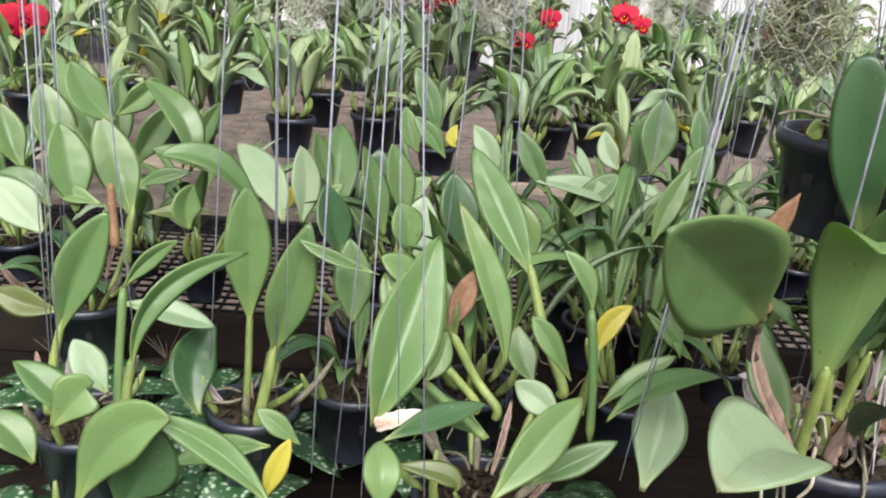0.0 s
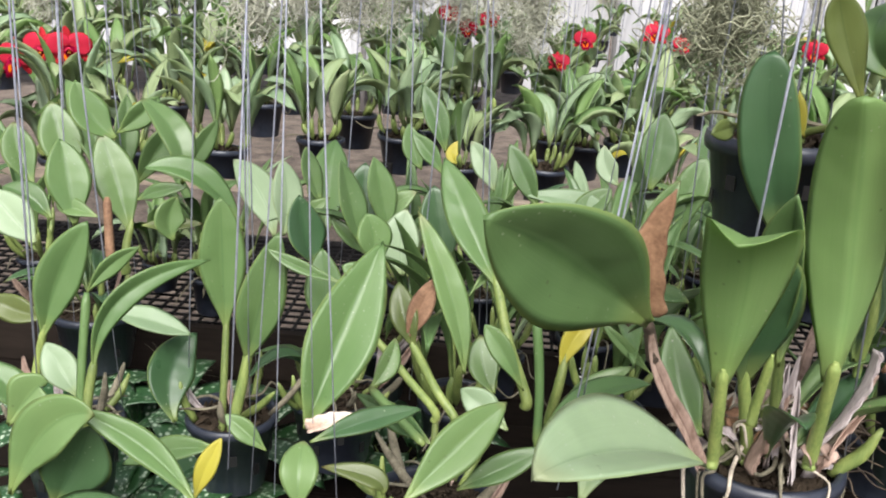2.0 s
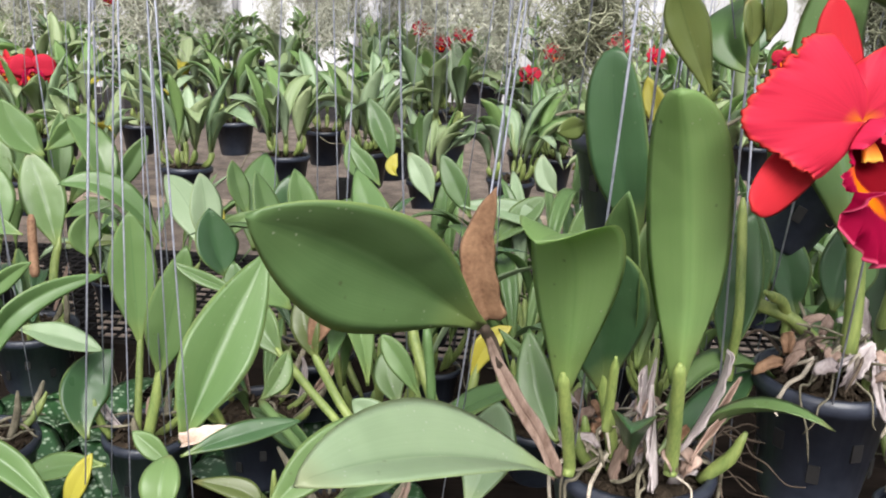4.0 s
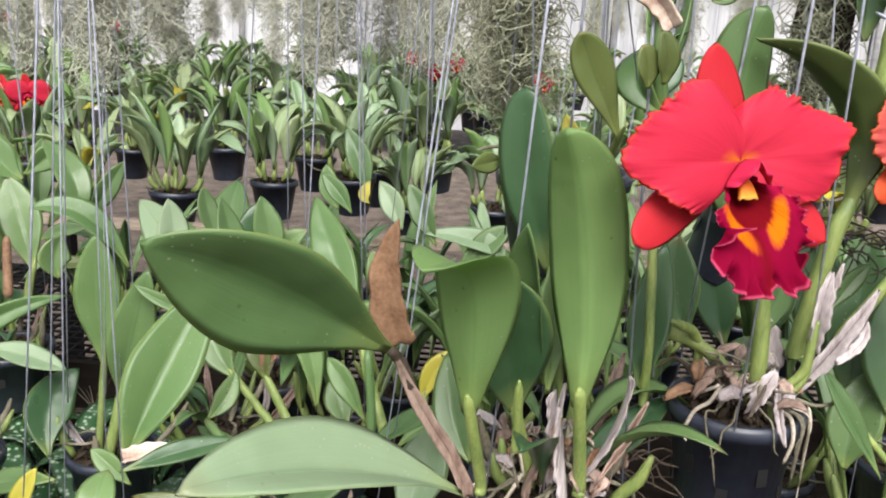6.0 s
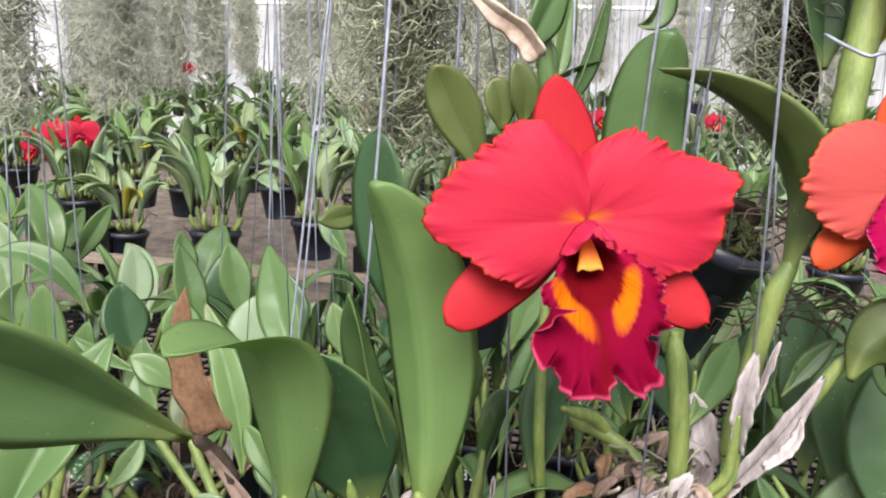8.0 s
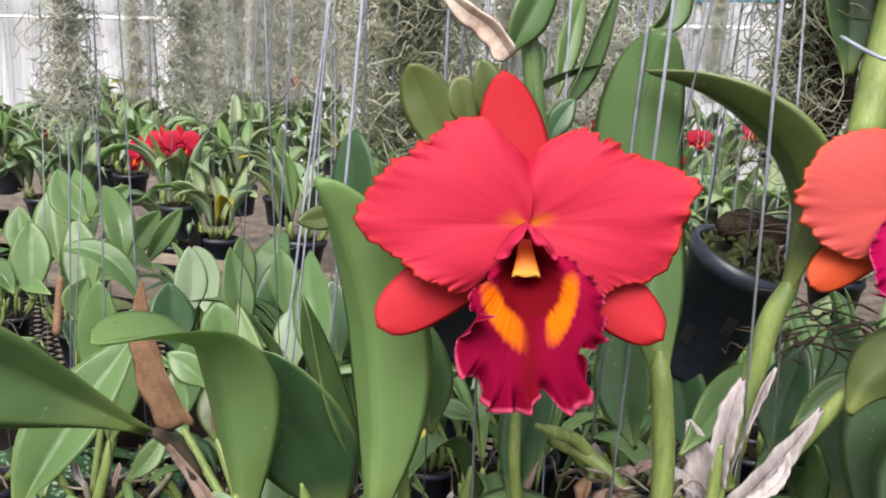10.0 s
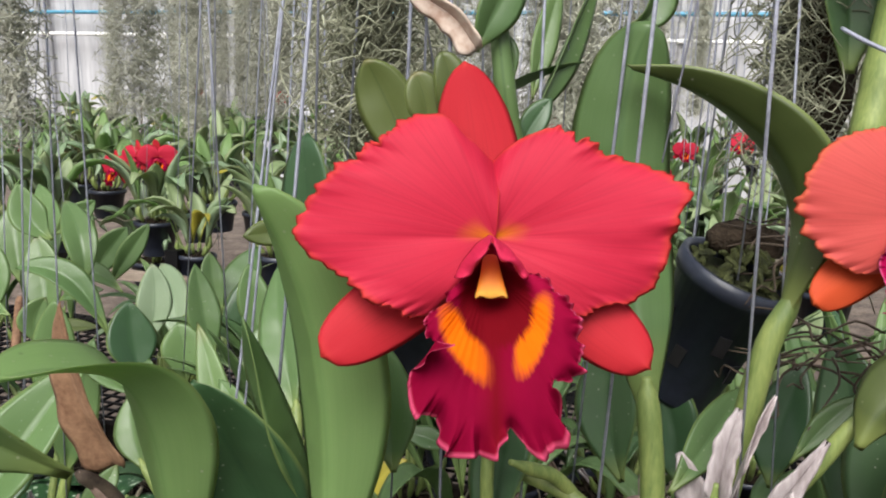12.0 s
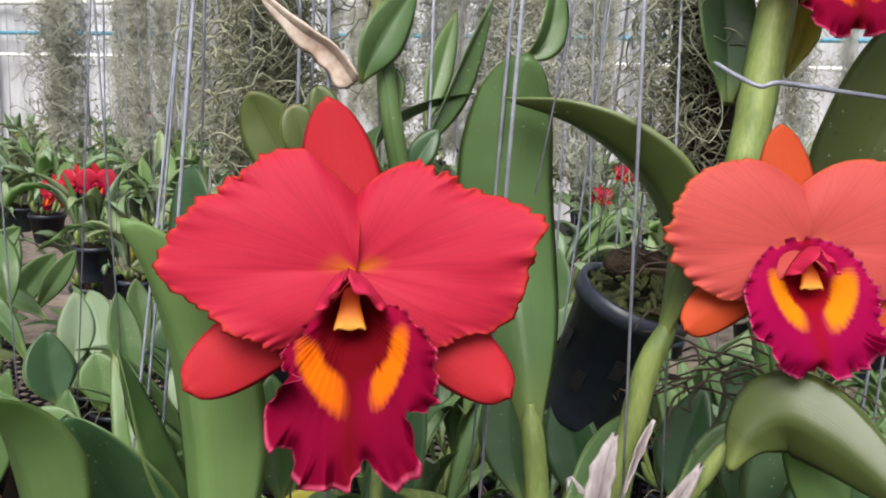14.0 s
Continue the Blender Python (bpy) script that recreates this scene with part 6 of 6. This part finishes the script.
leaf(plant_j, (0.315, 0.789, 1.037), (0.290, 0.794, 1.059), (0.264, 0.801, 1.082), 0.013, (-0.015, -0.968, 0.249), leaf_mid, 0.3, "oval")
leaf(plant_k, (-0.242, 1.097, 1.105), (-0.251, 1.106, 1.162), (-0.312, 1.148, 1.204), 0.044, (0.445, -0.629, 0.637), leaf_mid, 0.3, "oval")
leaf(plant_k, (-0.359, 1.173, 1.142), (-0.392, 1.168, 1.172), (-0.411, 1.171, 1.218), 0.052, (0.568, -0.735, 0.369), leaf_light, 0.3, "oval")
leaf(plant_k, (-0.360, 1.175, 1.149), (-0.332, 1.189, 1.174), (-0.308, 1.202, 1.198), 0.035, (0.482, -0.876, -0.028), leaf_light, 0.3, "oval")
leaf(plant_k, (-0.139, 1.018, 1.072), (-0.189, 1.014, 1.136), (-0.249, 0.996, 1.147), 0.037, (0.536, -0.564, 0.629), leaf_light, 0.35, "oval")
leaf(plant_k, (-0.095, 1.031, 1.067), (-0.093, 1.041, 1.113), (-0.100, 1.048, 1.158), 0.042, (0.592, -0.786, 0.177), leaf_pale, 0.25, "oval")
leaf(plant_k, (-0.035, 0.943, 1.063), (-0.050, 0.945, 1.098), (-0.056, 0.952, 1.141), 0.054, (0.731, -0.628, 0.268), leaf_dark, 0.3, "oval")
leaf(plant_k, (0.036, 0.916, 1.076), (0.031, 0.920, 1.109), (0.023, 0.923, 1.134), 0.043, (0.572, -0.787, 0.230), leaf_light, 0.25, "oval")
leaf(plant_k, (0.006, 1.011, 1.066), (-0.010, 1.015, 1.115), (-0.024, 1.022, 1.170), 0.039, (0.677, -0.685, 0.269), leaf_mid, 0.3, "oval")
leaf(plant_k, (-0.279, 1.188, 1.082), (-0.256, 1.205, 1.129), (-0.234, 1.220, 1.169), 0.032, (0.541, -0.840, 0.035), leaf_mid, 0.3, "oval")
leaf(plant_k, (0.055, 0.866, 1.062), (0.033, 0.862, 1.082), (0.010, 0.857, 1.097), 0.032, (0.468, -0.770, 0.433), leaf_light, 0.25, "oval")
leaf(plant_k, (0.031, 1.072, 1.065), (0.017, 1.078, 1.116), (0.006, 1.084, 1.161), 0.040, (0.504, -0.834, 0.226), leaf_light, 0.25, "oval")
leaf(plant_k, (-0.071, 1.148, 1.075), (-0.088, 1.151, 1.117), (-0.095, 1.156, 1.153), 0.032, (0.663, -0.696, 0.275), leaf_mid, 0.3, "oval")
leaf(plant_k, (-0.214, 0.991, 1.064), (-0.222, 0.993, 1.089), (-0.212, 1.002, 1.116), 0.040, (0.677, -0.724, 0.133), leaf_mid, 0.3, "oval")
leaf(plant_g, (0.090, 0.827, 1.026), (0.077, 0.837, 1.057), (0.068, 0.856, 1.085), 0.029, (0.041, -0.892, 0.451), leaf_olive, 0.3, "oval")
leaf(plant_g, (0.057, 0.826, 1.027), (0.032, 0.843, 1.051), (0.015, 0.862, 1.079), 0.035, (-0.012, -0.825, 0.565), leaf_mid, 0.3, "oval")
leaf(plant_g, (0.060, 0.732, 1.029), (0.072, 0.748, 1.044), (0.077, 0.765, 1.065), 0.022, (0.472, -0.747, 0.469), leaf_light, 0.3, "oval")
leaf(plant_g, (0.119, 0.702, 0.995), (0.087, 0.725, 1.004), (0.045, 0.747, 1.014), 0.023, (-0.363, -0.796, 0.484), leaf_mid, 0.3, "oval")
leaf(plant_g, (0.088, 0.618, 0.998), (0.079, 0.621, 1.010), (0.039, 0.621, 1.016), 0.019, (0.234, -0.600, 0.765), leaf_olive, 0.3, "oval")
leaf(plant_g, (0.023, 0.646, 1.031), (0.040, 0.650, 1.038), (0.059, 0.653, 1.047), 0.016, (-0.170, -0.707, 0.686), dry_pale, 0.6, "bract")
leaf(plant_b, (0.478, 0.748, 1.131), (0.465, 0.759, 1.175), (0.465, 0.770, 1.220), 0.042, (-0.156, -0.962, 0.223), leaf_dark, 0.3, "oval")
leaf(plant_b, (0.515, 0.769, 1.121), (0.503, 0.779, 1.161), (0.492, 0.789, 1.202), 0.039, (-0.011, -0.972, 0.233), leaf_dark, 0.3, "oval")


# flowers
FACE = Matrix(((0.9466, -0.0897, 0.3096, 0.4450), (0.3208, 0.1700, -0.9318, 0.5310), (0.0310, 0.9814, 0.1897, 1.3200), (0, 0, 0, 1)))
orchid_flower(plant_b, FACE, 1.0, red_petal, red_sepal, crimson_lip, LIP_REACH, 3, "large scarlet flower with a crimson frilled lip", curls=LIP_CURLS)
FACE2 = Matrix(((0.9616, -0.0757, 0.2640, 0.6140), (0.2727, 0.1507, -0.9502, 0.6510), (0.0321, 0.9857, 0.1656, 1.3230), (0, 0, 0, 1)))
CORAL_FAN = ((-50, -45, -30, -15, 0, 15, 30, 45, 60, 75, 92), mm(14, 36, 54, 66, 74, 76, 72, 64, 54, 42, 30))
CORAL_TABLES = {-1: CORAL_FAN, 1: CORAL_FAN}
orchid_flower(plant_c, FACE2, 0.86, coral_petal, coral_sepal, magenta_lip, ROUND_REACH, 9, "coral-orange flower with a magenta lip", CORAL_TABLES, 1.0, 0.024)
FACE3 = Matrix.Translation((0.0080, 0.0650, 0.150)) @ FACE2
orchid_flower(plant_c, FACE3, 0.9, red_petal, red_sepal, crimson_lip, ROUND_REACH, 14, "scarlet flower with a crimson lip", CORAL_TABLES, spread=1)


# flowering plants in the rows behind
def far_bloom(i, x, y, z, count, seed, colours=(red_petal, red_sepal, crimson_lip)):
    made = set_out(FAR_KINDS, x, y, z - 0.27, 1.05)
    made["label"] = "orchid in a black pot with red flowers above its leaves"
    bpy.context.view_layer.update()
    made.matrix_world = made.matrix_basis
    r = random.Random(seed)
    for k in range(count):
        m = pose(x + 0.07 * (k - (count - 1) / 2), y - 0.05, z + r.uniform(-0.03, 0.03), r.uniform(70, 100), 0, r.uniform(-35, 35))
        orchid_flower(made, m, 0.75 if i in (0, 5) else 0.5, *colours, ROUND_REACH, seed + k, "red ruffled flower", CORAL_TABLES, 0.25)


for i, (x, y, z, count) in enumerate(((-0.985, 2.20, 1.13, 3), (0.03, 3.15, 1.22, 3), (0.40, 2.80, 1.22, 1), (0.33, 2.83, 1.15, 1), (0.75, 3.09, 1.21, 1), (-1.65, 2.55, 1.05, 3),
                                      (-2.3, 4.4, 1.28, 1), (-1.5, 3.9, 1.28, 1), (0.55, 2.45, 1.24, 1), (1.05, 2.7, 1.2, 1))):
    far_bloom(i, x, y, z, count, 60 + 10 * i)


# numbered pot on the bench
numbered = copy_thing(NEAR_KINDS[1], pose(0.303, 1.180, 0.905, 0, 0, 70) @ Matrix.Scale(0.8, 4))
numbered.matrix_basis = pose(0.303, 1.180, 0.905, 0, 0, 70) @ Matrix.Scale(0.8, 4)
numbered["label"] = "orchid in a black pot marked 33 in white"
letters = bpy.data.curves.new("pot_number", "FONT")
letters.body, letters.size, letters.extrude, letters.align_x = "33", 0.020, 0.0004, "CENTER"
shape = bpy.data.objects.new("pot_number", letters)
scene.collection.objects.link(shape)
number_mesh = bpy.data.meshes.new_from_object(shape.evaluated_get(bpy.context.evaluated_depsgraph_get()))
bpy.data.objects.remove(shape)
number_mesh.materials.clear()
number_mesh.materials.append(white_mat)
number = new("number", number_mesh)
number.parent = numbered
number.matrix_parent_inverse = numbered.matrix_basis.inverted()
number.matrix_basis = pose(0.300, 1.131, 0.862, 82, 0, 4)
number["label"] = "white painted number 33"


# ---- hanging pot with moss ----
moss_pot = plant_at("hanging_pot", 0.530, 0.815, 1.268, "black plastic pot with mossy bark, hung on wires")
moss_pot["category"] = "pot"
moss_pot.matrix_world = pose(0.536, 0.790, 1.266, 8, 22, 0)
pot(moss_pot, 0.036, 0.096, 36)
mound(moss_pot, 0.034, moss_green, "moss", 8, 0.026)
link("bark", tube([(-0.026, -0.006, 0.010), (-0.006, 0.004, 0.018), (0.016, 0.010, 0.016)], 0.009, 0.011, 9, 0.22, 5, 4), bark_mat, moss_pot, "chunk of mossy bark")
roots(moss_pot, 4, 0.036, 21, 0.06, 0.08, pale_root)


# ---- wires ----
for i, (x, y, z, r, top, lean) in enumerate(((0.360, 0.610, 1.07, 0.055, 2.3, (0.02, 0.05)), (0.493, 0.637, 1.130, 0.052, 2.3, (0.03, -0.03)), (0.760, 0.900, 0.96, 0.055, 2.3, (0.0, 0.02)),
                                         (0.536, 0.790, 1.266, 0.036, 2.3, (0.03, 0.0)), (-0.30, 0.88, 0.88, 0.056, 2.3, (0.0, 0.0)), (-0.13, 0.93, 0.88, 0.05, 2.3, (0.02, 0.0)),
                                         (0.0, 1.18, 0.88, 0.06, 2.3, (0.02, 0.0)), (0.42, 1.25, 0.88, 0.06, 2.3, (0.0, 0.0)), (-0.42, 1.2, 0.88, 0.06, 2.3, (0, 0)), (0.358, 0.684, 1.284, 0.048, 2.3, (0.0, 0.03)))):
    hanger(x, y, z, r, top, lean, i)
single_wire((0.262, 0.633, 1.325), (0.228, 0.702, 2.300), 0.0005)
single_wire((0.232, 0.641, 1.204), (0.337, 0.618, 2.300), 0.0005)
single_wire((0.259, 0.648, 1.195), (0.255, 0.576, 2.300), 0.0006)
single_wire((0.331, 0.614, 1.331), (0.258, 0.787, 2.300), 0.0009)
single_wire((0.496, 0.618, 1.343), (0.609, 0.850, 2.300), 0.0008)
single_wire((0.503, 0.728, 1.294), (0.546, 0.864, 2.300), 0.0006)
single_wire((0.437, 0.697, 1.352), (0.406, 0.879, 2.300), 0.0006)
single_wire((0.561, 0.698, 1.156), (0.516, 0.870, 2.300), 0.0008)
single_wire((0.396, 0.616, 1.355), (0.186, 0.640, 2.300), 0.0008)
single_wire((0.019, 0.561, 1.029), (0.019, 0.699, 2.300), 0.0006)
single_wire((-0.003, 0.577, 1.016), (0.068, 0.652, 2.300), 0.0006)
single_wire((0.063, 0.562, 1.024), (-0.032, 0.739, 2.300), 0.0007)
single_wire((0.226, 0.663, 0.987), (0.361, 0.743, 2.300), 0.0009)
single_wire((0.235, 0.673, 1.018), (0.359, 0.712, 2.300), 0.0008)
single_wire((-0.338, 0.886, 0.947), (-0.446, 1.139, 2.300), 0.0011)
single_wire((-0.074, 0.813, 1.006), (-0.124, 1.037, 2.300), 0.0006)
single_wire((-0.017, 0.571, 1.040), (-0.016, 0.817, 2.300), 0.0009)
single_wire((0.041, 0.584, 1.075), (-0.031, 0.778, 2.300), 0.0007)
single_wire((0.437, 0.641, 1.056), (0.394, 0.804, 2.300), 0.0009)



# ---- hanging moss ----
def moss_column(x, y, bottom, top, r, strands, seed, width=0.0007, step=0.007, mat=tillandsia):
    """A hanging column of strand moss in five tufts, one below the other."""
    rnd = random.Random(seed)
    e = new("hanging_moss")
    e.location = (x, y, 0)
    tagged(e, "grey-green strand moss hanging in a loose column", "moss", "hanging moss")
    for tuft in range(5):
        shells = []
        for k in range(strands // 5):
            z = bottom + (top - bottom) * (tuft + rnd.random()) / 5
            a, d = rnd.uniform(0, 6.28), r * abs(rnd.gauss(0, 0.5))
            p = np.array((d * math.cos(a), d * math.sin(a), z))
            pts, heading, curl = [p], rnd.uniform(0, 6.28), rnd.choice((-1, 1)) * rnd.uniform(0.4, 1.3)
            for j in range(rnd.randint(6, 10)):
                heading += curl + rnd.uniform(-0.6, 0.6)
                p = p + np.array((math.cos(heading) * step, math.sin(heading) * step, rnd.uniform(-1.5, 0.7) * step))
                pts.append(p)
            shells.append(tube(pts, width, width * 0.6, 3, 0, k, 2))
        tagged(link("tuft", merge(*shells)[:2], mat, e), kind="stuff")
    return e


moss_column(0.318, 0.715, 1.335, 1.75, 0.040, 2000, 1, 0.00062, mat=shaded_near_moss)
moss_column(0.550, 0.762, 1.345, 1.75, 0.030, 1000, 2, 0.00055, mat=shaded_near_moss)
moss_column(-0.066, 0.830, 1.335, 1.75, 0.030, 1000, 21, 0.0006)
moss_column(-0.072, 1.010, 1.340, 1.80, 0.032, 1000, 22, 0.0006)
moss_column(-0.028, 1.460, 1.300, 1.95, 0.022, 500, 23, 0.0008, 0.010)
mount = link("cork_mount", tube([(0.566, 0.800, 1.335), (0.568, 0.800, 1.50), (0.570, 0.802, 1.80)], 0.022, 0.025, 12, 0.12, 3, 5), bark_mat)
tagged(mount, "dark hanging cork bark mount wrapped in moss", "bark mount")
tie = link("tie_wire", tube([(0.569, 0.702, 1.406), (0.580, 0.692, 1.399), (0.591, 0.685, 1.394), (0.600, 0.687, 1.396), (0.630, 0.705, 1.393), (0.662, 0.725, 1.390)], 0.0012, 0.0012, 6, 0, 3, 6), wire_mat)
tagged(tie, "bright tie wire looped round a stem", "wire")


def root_tangle(x, y, z, count, spread, seed):
    """Dead aerial roots hanging in a knot."""
    e = new("root_tangle")
    e.matrix_world = Matrix.Translation((x, y, z))
    tagged(e, "tangle of dark dead aerial roots", "roots")
    r = random.Random(seed)
    for k in range(count):
        p = np.array((r.uniform(-1, 1) * spread, r.uniform(-0.3, 0.3) * spread, r.uniform(-0.5, 0.5) * spread))
        h = r.uniform(0, 6.28)
        pts = [p]
        for j in range(5):
            h += r.uniform(-0.7, 0.7)
            p = p + np.array((math.cos(h) * 0.016, math.sin(h) * 0.010, r.uniform(-0.012, 0.006)))
            pts.append(p)
        link("root", tube(pts, 0.0009, 0.0005, 5, 0.1, k, 3), twig_mat, e)


root_tangle(0.590, 0.745, 1.232, 26, 0.026, 8)
root_tangle(0.575, 0.760, 1.290, 18, 0.020, 12)
root_tangle(0.40, 0.62, 1.085, 16, 0.022, 9)

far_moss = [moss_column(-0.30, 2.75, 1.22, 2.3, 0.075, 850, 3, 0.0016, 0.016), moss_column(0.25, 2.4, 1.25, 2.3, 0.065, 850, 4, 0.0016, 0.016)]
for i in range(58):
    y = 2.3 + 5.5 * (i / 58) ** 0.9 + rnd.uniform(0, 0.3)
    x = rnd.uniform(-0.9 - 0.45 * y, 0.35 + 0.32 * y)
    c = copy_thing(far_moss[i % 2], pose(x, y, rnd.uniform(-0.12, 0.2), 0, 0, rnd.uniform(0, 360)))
for i in range(12):
    y = 1.5 + 5 * rnd.random()
    x = rnd.uniform(-0.6 - 0.45 * y, 0.3 + 0.35 * y)
    w = link("string", tube([(0, 0, 0), (rnd.uniform(-0.02, 0.02), 0, 0.7), (rnd.uniform(-0.02, 0.02), 0, 1.45)], 0.0016, 0.0016, 5, 0, i, 2), wire_mat)
    w.location = (x, y, 0.95)
    tagged(w, "thin grey hanging string", "string", "hanging strings")
